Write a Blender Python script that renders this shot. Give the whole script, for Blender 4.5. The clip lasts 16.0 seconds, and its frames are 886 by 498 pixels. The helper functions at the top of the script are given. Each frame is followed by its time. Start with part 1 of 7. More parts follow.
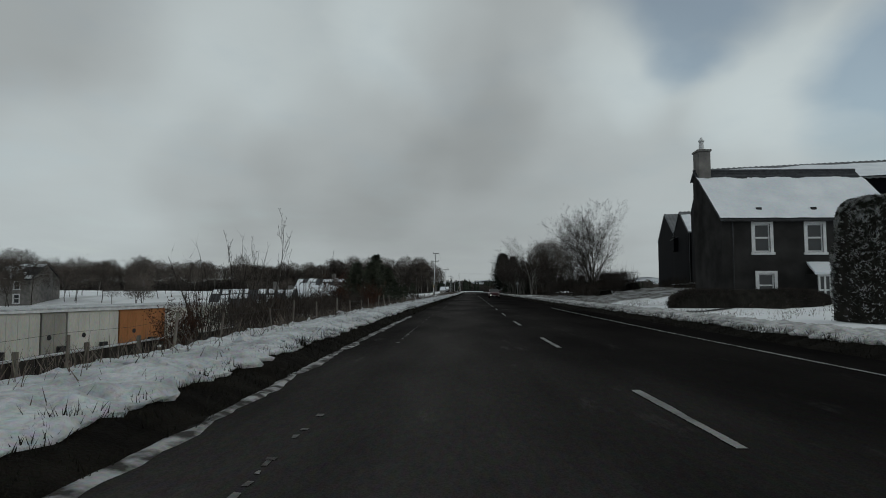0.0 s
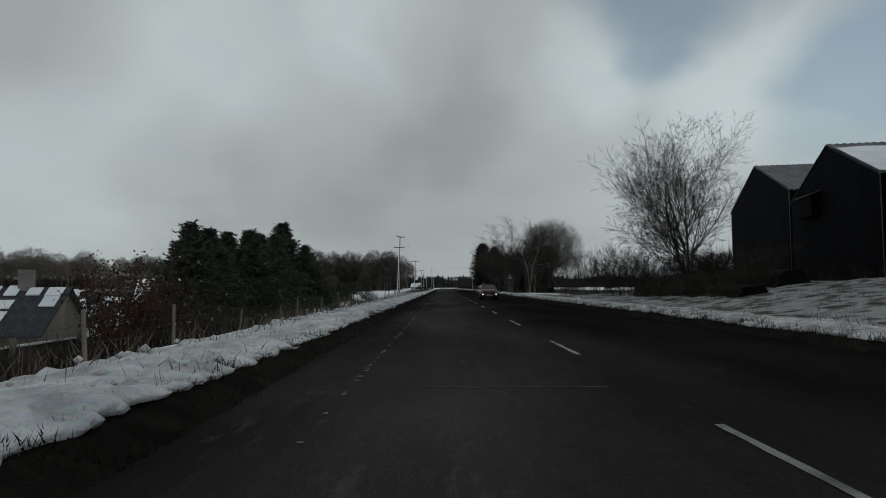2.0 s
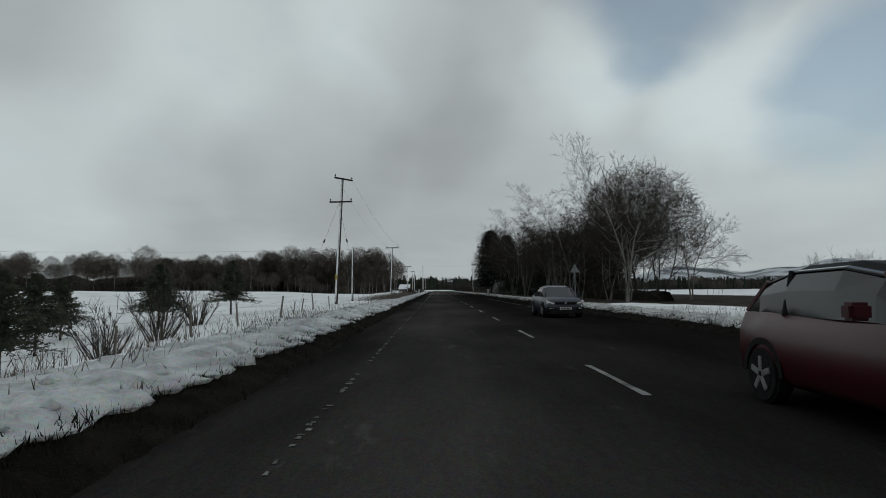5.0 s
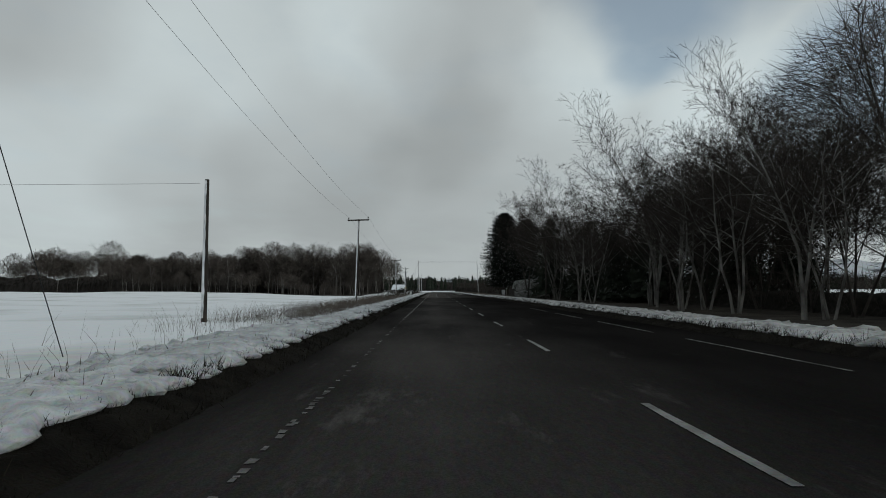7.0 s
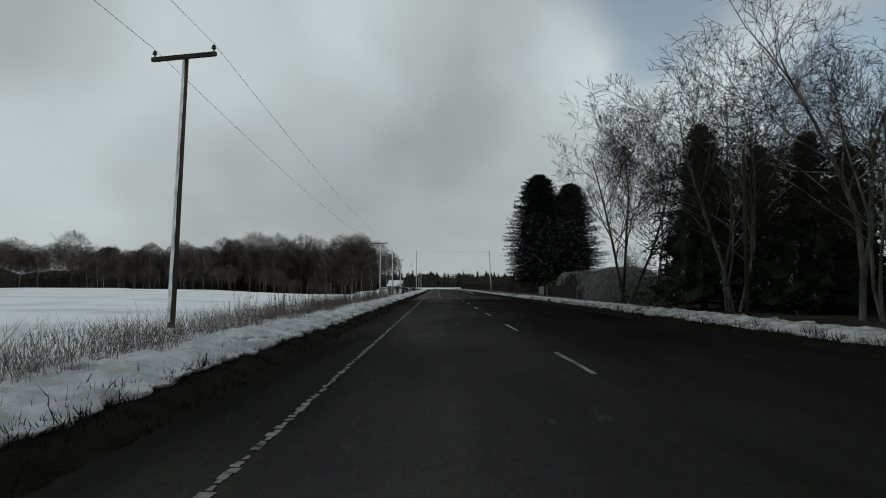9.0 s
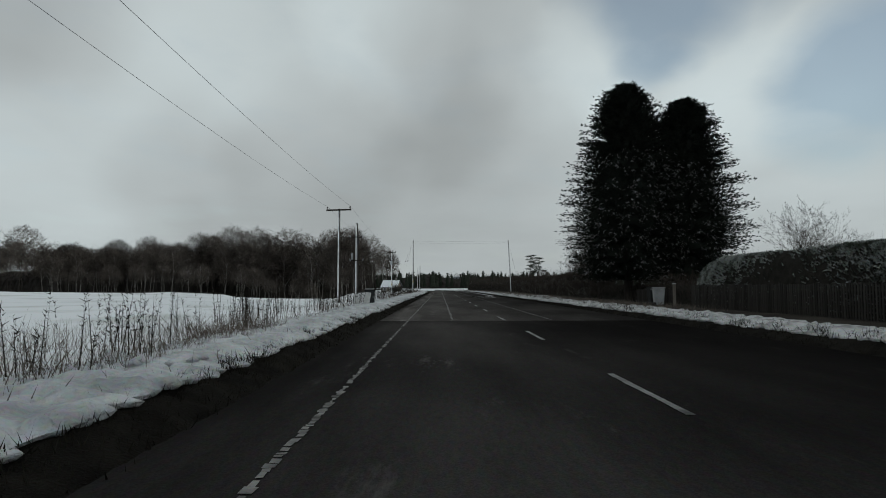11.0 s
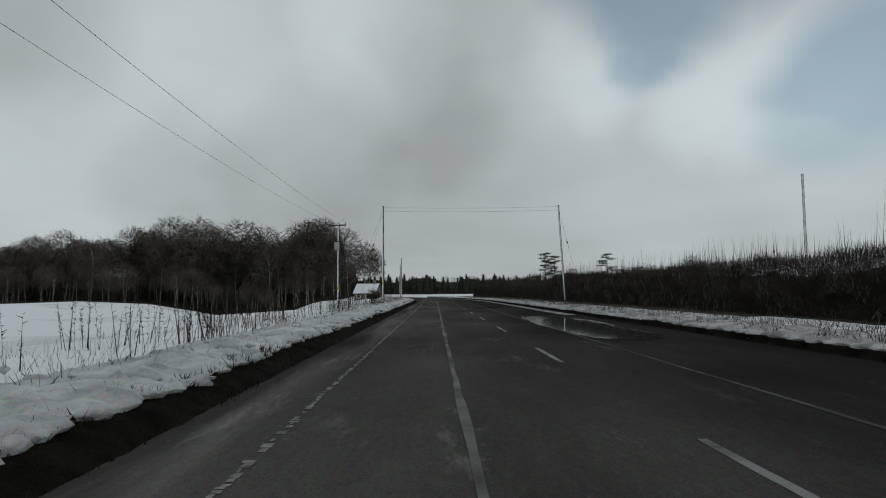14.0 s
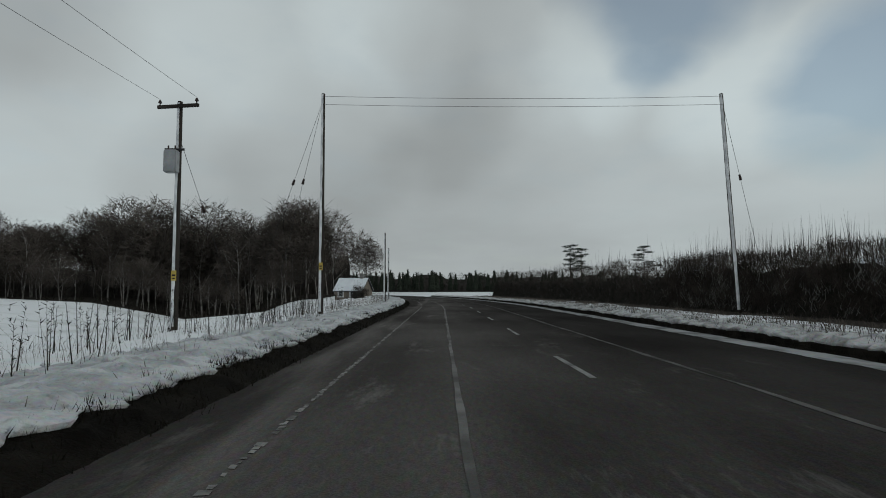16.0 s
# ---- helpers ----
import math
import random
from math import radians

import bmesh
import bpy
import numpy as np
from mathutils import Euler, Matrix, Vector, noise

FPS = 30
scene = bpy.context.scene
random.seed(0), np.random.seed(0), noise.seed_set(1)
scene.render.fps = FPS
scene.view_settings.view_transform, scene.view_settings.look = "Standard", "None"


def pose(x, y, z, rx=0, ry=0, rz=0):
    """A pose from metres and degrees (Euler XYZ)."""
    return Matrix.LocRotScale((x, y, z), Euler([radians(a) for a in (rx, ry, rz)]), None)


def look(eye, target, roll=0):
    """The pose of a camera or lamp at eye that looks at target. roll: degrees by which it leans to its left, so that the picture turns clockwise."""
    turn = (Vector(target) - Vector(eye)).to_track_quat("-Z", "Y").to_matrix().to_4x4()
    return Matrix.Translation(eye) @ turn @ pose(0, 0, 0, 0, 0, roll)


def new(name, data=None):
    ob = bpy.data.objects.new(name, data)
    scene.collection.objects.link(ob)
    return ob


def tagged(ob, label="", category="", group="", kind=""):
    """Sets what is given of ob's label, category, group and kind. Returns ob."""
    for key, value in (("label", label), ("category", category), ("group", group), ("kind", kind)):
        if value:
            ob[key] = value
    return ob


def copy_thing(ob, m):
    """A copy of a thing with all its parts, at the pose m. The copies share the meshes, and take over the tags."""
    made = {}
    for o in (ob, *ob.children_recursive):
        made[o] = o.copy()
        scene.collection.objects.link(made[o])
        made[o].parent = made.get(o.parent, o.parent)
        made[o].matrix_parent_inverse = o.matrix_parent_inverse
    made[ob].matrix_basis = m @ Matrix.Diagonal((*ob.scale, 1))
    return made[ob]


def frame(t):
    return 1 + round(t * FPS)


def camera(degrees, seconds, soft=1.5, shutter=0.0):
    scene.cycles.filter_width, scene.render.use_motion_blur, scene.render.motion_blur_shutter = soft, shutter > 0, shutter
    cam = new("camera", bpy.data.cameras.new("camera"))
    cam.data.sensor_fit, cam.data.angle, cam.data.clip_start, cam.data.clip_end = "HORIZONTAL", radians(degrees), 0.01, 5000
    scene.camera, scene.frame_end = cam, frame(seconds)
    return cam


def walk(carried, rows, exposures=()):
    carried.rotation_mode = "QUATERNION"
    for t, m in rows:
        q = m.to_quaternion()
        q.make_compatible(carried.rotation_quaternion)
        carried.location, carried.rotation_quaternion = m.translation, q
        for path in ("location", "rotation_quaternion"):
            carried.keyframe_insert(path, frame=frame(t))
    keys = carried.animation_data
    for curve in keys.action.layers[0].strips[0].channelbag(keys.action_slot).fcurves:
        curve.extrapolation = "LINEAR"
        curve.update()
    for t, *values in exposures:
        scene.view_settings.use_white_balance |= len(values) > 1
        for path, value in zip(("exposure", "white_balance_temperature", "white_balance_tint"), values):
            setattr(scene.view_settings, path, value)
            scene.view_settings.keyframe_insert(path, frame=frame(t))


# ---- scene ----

# ================= camera and its way =================
cam = camera(71.0, 16.0, soft=1.0, shutter=0.0)
EYE = 1.3
# seconds, x, y, yaw, pitch, roll
WAY = [
    (0.0, 0.660, 0.00, 2.53, 3.81, -0.04),
    (0.5, 0.329, 9.60, 1.69, 3.56, -0.01),
    (1.0, 0.104, 19.20, 0.87, 3.63, 0.03),
    (1.5, -0.050, 28.80, 0.30, 3.87, 0.16),
    (2.0, -0.121, 38.40, -0.00, 3.49, 0.23),
    (2.5, -0.158, 48.05, -0.12, 3.77, 0.21),
    (3.0, -0.198, 57.70, -0.31, 3.36, 0.18),
    (3.5, -0.199, 67.40, -0.46, 3.60, 0.13),
    (4.0, -0.197, 77.10, -0.45, 3.74, 0.08),
    (5.2, -0.100, 100.60, -0.62, 3.68, 0.10),
    (6.5, 0.010, 126.20, -0.70, 3.69, 0.11),
    (7.0, 0.059, 136.15, -0.72, 3.75, 0.06),
    (7.5, 0.091, 146.10, -0.61, 3.73, -0.00),
    (8.0, 0.095, 156.05, -0.52, 3.60, -0.03),
    (8.5, 0.109, 166.00, -0.56, 3.60, -0.07),
    (9.0, 0.116, 176.00, -0.49, 3.44, -0.11),
    (10.3, 0.000, 201.40, -0.40, 3.50, 0.00),
    (11.5, -0.116, 224.60, -0.25, 3.57, 0.16),
    (12.0, -0.076, 234.25, -0.46, 3.72, 0.21),
    (12.5, -0.037, 243.90, -0.59, 3.73, 0.28),
    (13.0, 0.004, 253.55, -0.61, 3.75, 0.42),
    (13.5, 0.052, 263.20, -0.72, 3.58, 0.56),
    (14.0, 0.117, 272.80, -0.74, 4.02, 0.46),
    (14.5, 0.179, 282.40, -0.56, 3.70, 0.31),
    (15.0, 0.203, 291.96, -0.32, 3.80, 0.22),
    (15.5, 0.213, 301.50, -0.28, 3.77, 0.15),
    (16.0, 0.202, 311.00, -0.14, 3.82, 0.07),
]
walk(cam, [(t, pose(x, y, EYE, 90 + p, r, w)) for t, x, y, w, p, r in WAY], [(t, x, 6230, 2.0) for t, x in ((0.0, -0.12), (1.5, -0.14), (3.0, -0.04), (8.0, 0.06), (12.5, 0.07), (14.0, 0.02), (15.3, -0.07), (16.0, -0.07))])

# ================= light =================
SUN_EL, SUN_AZ = 17.0, 105.0   # degrees above the horizon, degrees to the right of straight ahead
world = bpy.data.worlds.new("world")
scene.world = world
world.use_nodes = True
wn, wl = world.node_tree.nodes, world.node_tree.links
wn.clear()
sky = wn.new("ShaderNodeTexSky")
sky.sky_type, sky.sun_disc = "NISHITA", False
sky.sun_elevation, sky.sun_rotation = radians(SUN_EL), radians(SUN_AZ)
sky_hue = wn.new("ShaderNodeHueSaturation")
sky_hue.inputs["Saturation"].default_value, sky_hue.inputs["Value"].default_value = 0.8, 1.0
wl.new(sky.outputs[0], sky_hue.inputs["Color"])
co = wn.new("ShaderNodeTexCoord")
sep = wn.new("ShaderNodeSeparateXYZ")
wl.new(co.outputs["Generated"], sep.inputs[0])
# flatten the direction onto a cloud layer: (x, y) / (z + 0.12)
addz = wn.new("ShaderNodeMath"); addz.operation = "ADD"; addz.inputs[1].default_value = 0.16
wl.new(sep.outputs["Z"], addz.inputs[0])
maxz = wn.new("ShaderNodeMath"); maxz.operation = "MAXIMUM"; maxz.inputs[1].default_value = 0.05
wl.new(addz.outputs[0], maxz.inputs[0])
layer = wn.new("ShaderNodeVectorMath"); layer.operation = "DIVIDE"
wl.new(co.outputs["Generated"], layer.inputs[0])
comb = wn.new("ShaderNodeCombineXYZ")
for k in range(3):
    wl.new(maxz.outputs[0], comb.inputs[k])
wl.new(comb.outputs[0], layer.inputs[1])


def sky_noise(scale, detail, rough, shift):
    mp = wn.new("ShaderNodeMapping")
    mp.inputs["Location"].default_value = shift
    mp.inputs["Scale"].default_value = (1.0, 0.8, 0.0)
    wl.new(layer.outputs[0], mp.inputs["Vector"])
    nz = wn.new("ShaderNodeTexNoise")
    nz.inputs["Scale"].default_value, nz.inputs["Detail"].default_value = scale, detail
    nz.inputs["Roughness"].default_value = rough
    wl.new(mp.outputs[0], nz.inputs["Vector"])
    return nz.outputs["Fac"]


def sky_ramp(sock, stops):
    rp = wn.new("ShaderNodeValToRGB")
    el = rp.color_ramp.elements
    while len(el) < len(stops):
        el.new(0.5)
    for e, (p, c) in zip(el, stops):
        e.position, e.color = p, (*c, 1)
    wl.new(sock, rp.inputs[0])
    return rp.outputs[0]


def towards(px, py):
    """The direction of a place on the sky: degrees to the right of straight ahead and degrees up."""
    a_, b_ = radians(px), radians(py)
    return Vector((math.sin(a_) * math.cos(b_), math.cos(a_) * math.cos(b_), math.sin(b_)))


# ragged edges: the direction is stirred at two scales
stir = co.outputs["Generated"]
for scale, amount in ((3.2, 0.16), (9.0, 0.05)):
    nz = wn.new("ShaderNodeTexNoise")
    nz.inputs["Scale"].default_value, nz.inputs["Detail"].default_value, nz.inputs["Roughness"].default_value = scale, 3, 0.45
    wl.new(co.outputs["Generated"], nz.inputs["Vector"])
    off = wn.new("ShaderNodeVectorMath"); off.operation = "SUBTRACT"
    off.inputs[1].default_value = (0.5, 0.5, 0.5)
    wl.new(nz.outputs["Color"], off.inputs[0])
    sc_ = wn.new("ShaderNodeVectorMath"); sc_.operation = "MULTIPLY_ADD"
    sc_.inputs[1].default_value = (amount, amount, amount)
    wl.new(off.outputs[0], sc_.inputs[0])
    wl.new(stir, sc_.inputs[2])
    stir = sc_.outputs[0]
unit = wn.new("ShaderNodeVectorMath"); unit.operation = "NORMALIZE"
wl.new(stir, unit.inputs[0])
stir = unit.outputs[0]


def lobe(px, py, reach, inner, amount):
    """A soft round swelling of the cloud sheet: full within inner, gone at reach (degrees)."""
    dot = wn.new("ShaderNodeVectorMath"); dot.operation = "DOT_PRODUCT"
    dot.inputs[1].default_value = towards(px, py)
    wl.new(stir, dot.inputs[0])
    g = wn.new("ShaderNodeMapRange")
    g.interpolation_type = "SMOOTHSTEP"
    g.inputs["From Min"].default_value, g.inputs["From Max"].default_value = math.cos(radians(reach)), math.cos(radians(inner))
    g.inputs["To Min"].default_value, g.inputs["To Max"].default_value = 0.0, amount
    wl.new(dot.outputs["Value"], g.inputs["Value"])
    return g.outputs[0]


def summed(socks, how="ADD"):
    total = socks[0]
    for s in socks[1:]:
        ad = wn.new("ShaderNodeMath"); ad.operation = how
        wl.new(total, ad.inputs[0])
        wl.new(s, ad.inputs[1])
        total = ad.outputs[0]
    return total


def eased(sock, scale, add):
    ma = wn.new("ShaderNodeMath"); ma.operation = "MULTIPLY_ADD"
    ma.inputs[1].default_value, ma.inputs[2].default_value = scale, add
    wl.new(sock, ma.inputs[0])
    return ma.outputs[0]


# thick and thin cloud: (degrees right, degrees up, reach, inner, lighter or darker)
SWELLS = [(-18, 19, 15, 1, 0.10), (-33, 7, 13, 1, 0.08), (-5, 23, 9, 1, 0.08), (15, 19.5, 7, 1, 0.11), (28, 16, 9, 1, 0.15), (34, 8, 9, 1, 0.06), (18, 11, 13, 1, 0.06),
          (0, 16.5, 9, 1, -0.08), (-11.5, 12, 9, 1, -0.08), (-21.5, 8.5, 9, 1, -0.07), (2, 6, 15, 2, -0.05), (-36, 24, 11, 1, -0.08), (2, 27, 8, 1, -0.04)]
cloud_col = sky_ramp(summed([lobe(*s) for s in SWELLS] + [eased(sky_noise(1.0, 5, 0.5, (3.1, 0.4, 0)), 0.16, 0.372)]),
                     [(0.28, (0.285, 0.284, 0.286)), (0.44, (0.425, 0.431, 0.438)), (0.66, (0.62, 0.65, 0.665))])
# the sheet is torn open high on the right, in two ragged gaps
GAPS = [(20, 28, 10, 3, 1.0), (19.4, 21.3, 5.5, 0.5, 0.85), (24, 36, 16, 6, 1.0), (36.5, 16, 9, 3, 1.0), (33.5, 12, 6, 1, 0.7), (50, 18, 13, 5, 1.0)]
cover = sky_ramp(summed([summed([lobe(*s) for s in GAPS], "MAXIMUM"), eased(sky_noise(2.6, 8, 0.6, (1.35, 3.3, 0)), 0.7, -0.35)]),
                 [(0.0, (1, 1, 1)), (0.45, (0.68, 0.68, 0.68)), (0.9, (0.30, 0.30, 0.30))])
sky_gain = wn.new("ShaderNodeMix"); sky_gain.data_type = "RGBA"; sky_gain.blend_type = "MULTIPLY"
sky_gain.inputs["Factor"].default_value = 1.0
SKY_STRENGTH = 0.12
sky_gain.inputs["B"].default_value = (SKY_STRENGTH, SKY_STRENGTH, SKY_STRENGTH, 1)
wl.new(sky_hue.outputs[0], sky_gain.inputs["A"])
sky_mix = wn.new("ShaderNodeMix"); sky_mix.data_type = "RGBA"
wl.new(cover, sky_mix.inputs["Factor"])
wl.new(sky_gain.outputs["Result"], sky_mix.inputs["A"])
wl.new(cloud_col, sky_mix.inputs["B"])
bg = wn.new("ShaderNodeBackground")
bg.inputs["Strength"].default_value = 1.0
wl.new(sky_mix.outputs["Result"], bg.inputs["Color"])
wo = wn.new("ShaderNodeOutputWorld")
wl.new(bg.outputs[0], wo.inputs[0])

sun_data = bpy.data.lights.new("sun", "SUN")
sun_data.energy, sun_data.angle, sun_data.color = 0.5, radians(12), (1.0, 0.95, 0.88)
sun = new("sun", sun_data)
a, e = radians(SUN_AZ), radians(SUN_EL)
sun.matrix_world = look((60 + 40 * math.sin(a), 150 + 40 * math.cos(a), 60),
                        (60 + 40 * math.sin(a) - math.sin(a) * math.cos(e), 150 + 40 * math.cos(a) - math.cos(a) * math.cos(e), 60 - math.sin(e)))
scene.view_settings.exposure = 0.0


# ================= materials =================
def mat(name, col, col2=None, rough=0.8, scale=3.0, detail=6, bump=0.3, bump_scale=None, metal=0.0,
        fine=None, spec=0.05, stretch=(1, 1, 1), rand=0.0, lo=0.35, hi=0.65, space="Object", dist=0.02):
    """Two scales of noise between two colours, with a fine bump. fine: scale of the small grain."""
    m = bpy.data.materials.new(name)
    m.use_nodes = True
    nt = m.node_tree
    N, L = nt.nodes, nt.links
    bs = N["Principled BSDF"]
    bs.inputs["Roughness"].default_value, bs.inputs["Metallic"].default_value = rough, metal
    bs.inputs["Specular IOR Level"].default_value = spec
    tc = N.new("ShaderNodeTexCoord")
    mp = N.new("ShaderNodeMapping")
    mp.inputs["Scale"].default_value = stretch
    L.new(tc.outputs[space], mp.inputs["Vector"])
    col2 = col2 or tuple(c * 0.75 for c in col)
    nz = N.new("ShaderNodeTexNoise")
    nz.inputs["Scale"].default_value, nz.inputs["Detail"].default_value = scale, detail
    L.new(mp.outputs[0], nz.inputs["Vector"])
    rp = N.new("ShaderNodeValToRGB")
    rp.color_ramp.elements[0].position, rp.color_ramp.elements[0].color = lo, (*col2, 1)
    rp.color_ramp.elements[1].position, rp.color_ramp.elements[1].color = hi, (*col, 1)
    L.new(nz.outputs["Fac"], rp.inputs[0])
    fz = N.new("ShaderNodeTexNoise")
    fz.inputs["Scale"].default_value, fz.inputs["Detail"].default_value = fine or scale * 9, 4
    L.new(mp.outputs[0], fz.inputs["Vector"])
    mx = N.new("ShaderNodeMix"); mx.data_type = "RGBA"; mx.blend_type = "OVERLAY"
    mx.inputs["Factor"].default_value = 0.35
    L.new(rp.outputs[0], mx.inputs["A"])
    L.new(fz.outputs["Color"], mx.inputs["B"])
    hs = N.new("ShaderNodeHueSaturation")
    hs.inputs["Saturation"].default_value = 0.9
    L.new(mx.outputs["Result"], hs.inputs["Color"])
    if rand:
        oi = N.new("ShaderNodeObjectInfo")
        mr = N.new("ShaderNodeMapRange")
        mr.inputs["To Min"].default_value, mr.inputs["To Max"].default_value = 1 - rand, 1 + rand
        L.new(oi.outputs["Random"], mr.inputs["Value"])
        L.new(mr.outputs[0], hs.inputs["Value"])
    L.new(hs.outputs[0], bs.inputs["Base Color"])
    if bump:
        bz = N.new("ShaderNodeTexNoise")
        bz.inputs["Scale"].default_value, bz.inputs["Detail"].default_value = bump_scale or (fine or scale * 9), 5
        L.new(mp.outputs[0], bz.inputs["Vector"])
        bp = N.new("ShaderNodeBump")
        bp.inputs["Strength"].default_value, bp.inputs["Distance"].default_value = bump, dist
        L.new(bz.outputs["Fac"], bp.inputs["Height"])
        L.new(bp.outputs[0], bs.inputs["Normal"])
    return m


SNOW = mat("snow", (0.62, 0.64, 0.66), (0.37, 0.385, 0.40), rough=0.7, scale=1.9, fine=13, bump=1.0, bump_scale=8, dist=0.12)
FIELD = mat("snow_field", (0.80, 0.82, 0.85), (0.58, 0.60, 0.60), rough=0.7, scale=0.12, fine=2.5, bump=0.6, bump_scale=1.2, dist=0.15, lo=0.3, hi=0.5)
SOILED = mat("soiled_snow", (0.56, 0.565, 0.57), (0.27, 0.27, 0.265), rough=0.75, scale=2.6, fine=14, bump=1.0, bump_scale=9, dist=0.10, lo=0.36, hi=0.60)
DIRTY = mat("dirty_snow", (0.34, 0.34, 0.34), (0.045, 0.042, 0.040), rough=0.8, scale=3.4, fine=20, bump=0.8, lo=0.42, hi=0.60)
PINENEEDLE = mat("pine_needles", (0.085, 0.094, 0.066), (0.034, 0.040, 0.029), rough=0.85, scale=1.2, bump=0)
EARTH = mat("verge_earth", (0.016, 0.014, 0.011), (0.006, 0.005, 0.004), rough=1.0, scale=2.0, fine=30, bump=0.9, dist=0.06, spec=0.05)
GRASS = mat("dead_grass", (0.165, 0.138, 0.115), (0.070, 0.058, 0.050), rough=0.9, scale=1.2, bump=0)
BARK = mat("bark", (0.065, 0.058, 0.050), (0.025, 0.022, 0.020), rough=0.95, scale=2.5, fine=25, bump=0.6, stretch=(1, 1, 0.3))
PALE = mat("pale_bark", (0.20, 0.192, 0.18), (0.05, 0.046, 0.042), rough=0.9, scale=1.6, fine=22, bump=0.5, stretch=(1, 1, 0.5))
TWIG = mat("twigs", (0.056, 0.047, 0.042), (0.026, 0.022, 0.019), rough=0.95, scale=1.0, bump=0)
FROST = mat("frosted_twigs", (0.36, 0.37, 0.38), (0.10, 0.095, 0.09), rough=0.9, scale=2.0, bump=0, lo=0.42, hi=0.62)
NEEDLE = mat("needles", (0.034, 0.042, 0.030), (0.016, 0.020, 0.015), rough=0.85, scale=1.5, bump=0)
WOOD = mat("weathered_wood", (0.20, 0.18, 0.155), (0.10, 0.088, 0.075), rough=0.9, scale=2.0, fine=40, bump=0.5, stretch=(1, 1, 0.15), rand=0.2)
POLE = mat("pole_wood", (0.060, 0.052, 0.046), (0.030, 0.026, 0.023), rough=0.9, scale=1.5, fine=30, bump=0.4, stretch=(1, 1, 0.1))
METAL = mat("galvanised_steel", (0.33, 0.34, 0.35), (0.22, 0.23, 0.24), rough=0.5, metal=0.7, scale=4, bump=0.1)
DARKMETAL = mat("dark_metal", (0.05, 0.05, 0.055), (0.03, 0.03, 0.03), rough=0.5, metal=0.3, scale=4, bump=0.1)
CERAMIC = mat("brown_insulator", (0.06, 0.045, 0.04), (0.04, 0.03, 0.03), rough=0.3, scale=4, bump=0)


# ================= helpers for meshes =================
def smooth(a, b, x):
    t = min(1.0, max(0.0, (x - a) / (b - a)))
    return t * t * (3 - 2 * t)


def link(name, verts, faces, mats, parent=None, label="", shade=False, ids=None):
    me = bpy.data.meshes.new(name)
    me.from_pydata(verts, [], faces)
    for m in (mats if isinstance(mats, (list, tuple)) else [mats]):
        me.materials.append(m)
    if ids is not None:
        me.polygons.foreach_set("material_index", ids)
    if shade:
        me.polygons.foreach_set("use_smooth", [True] * len(me.polygons))
    me.update()
    ob = new(name, me)
    if parent:
        ob.parent = parent
    if label:
        tagged(ob, label)
    return ob


def part(name, bm, material, parent, label="", shade=False):
    me = bpy.data.meshes.new(name)
    bmesh.ops.recalc_face_normals(bm, faces=bm.faces[:])
    bm.to_mesh(me)
    bm.free()
    me.materials.append(material)
    if shade:
        me.polygons.foreach_set("use_smooth", [True] * len(me.polygons))
    ob = new(name, me)
    ob.parent = parent
    if label:
        tagged(ob, label)
    return ob


def thing(name, x, y, z, rz=0.0, label="", category="", group="", kind=""):
    ob = new(name)
    ob.matrix_basis = pose(x, y, z, 0, 0, rz)
    return tagged(ob, label, category, group, kind)


def box(bm, x0, x1, y0, y1, z0, z1, bevel=0.0):
    r = bmesh.ops.create_cube(bm, size=1, matrix=Matrix.Translation(((x0 + x1) / 2, (y0 + y1) / 2, (z0 + z1) / 2)) @ Matrix.Diagonal((x1 - x0, y1 - y0, z1 - z0, 1)))
    if bevel:
        es = {e for v in r["verts"] for e in v.link_edges}
        bmesh.ops.bevel(bm, geom=list(es), offset=bevel, segments=2, affect="EDGES")
    return bm


def cyl(bm, p, q, r0, r1=None, sides=10):
    p, q = Vector(p), Vector(q)
    d = q - p
    m = Matrix.Translation((p + q) / 2) @ d.to_track_quat("Z", "Y").to_matrix().to_4x4()
    bmesh.ops.create_cone(bm, cap_ends=True, segments=sides, radius1=r0, radius2=r0 if r1 is None else r1, depth=d.length, matrix=m)
    return bm


def B():
    return bmesh.new()


def tube(V, F, pts, radii, sides=3):
    """Adds a tapering tube along pts to the lists V, F."""
    base = len(V)
    n = len(pts)
    for i, p in enumerate(pts):
        d = (pts[min(i + 1, n - 1)] - pts[max(i - 1, 0)]).normalized()
        u = d.orthogonal().normalized()
        w = d.cross(u)
        for k in range(sides):
            a = 2 * math.pi * k / sides
            V.append(p + (u * math.cos(a) + w * math.sin(a)) * radii[i])
    for i in range(n - 1):
        for k in range(sides):
            k2 = (k + 1) % sides
            F.append((base + i * sides + k, base + i * sides + k2, base + (i + 1) * sides + k2, base + (i + 1) * sides + k))


def sliver(V, F, p, q, w, rng):
    """A thin twig: one slim blade tapering to a point."""
    d = (q - p)
    s = Vector((rng.gauss(0, 1), rng.gauss(0, 1), rng.gauss(0, 1))).cross(d)
    if s.length < 1e-6:
        return
    s = s.normalized() * w * 1.15
    b = len(V)
    V.extend((p + s, p - s, q))
    F.append((b, b + 1, b + 2))


# ================= the lie of the land =================
def bend(y):
    """How far the road has swung to the left (below zero) at y; it comes out of a gentle curve at the start."""
    if y < 35.0:
        e_ = min(60.0, 35.0 - y)
        return e_ * e_ / 2000.0 + max(0.0, -25.0 - y) * 0.06
    d = max(0.0, y - 352.0)
    return -d * d / 760.0 if d < 130 else -(130 * 130 / 760.0) - (d - 130) * 0.342


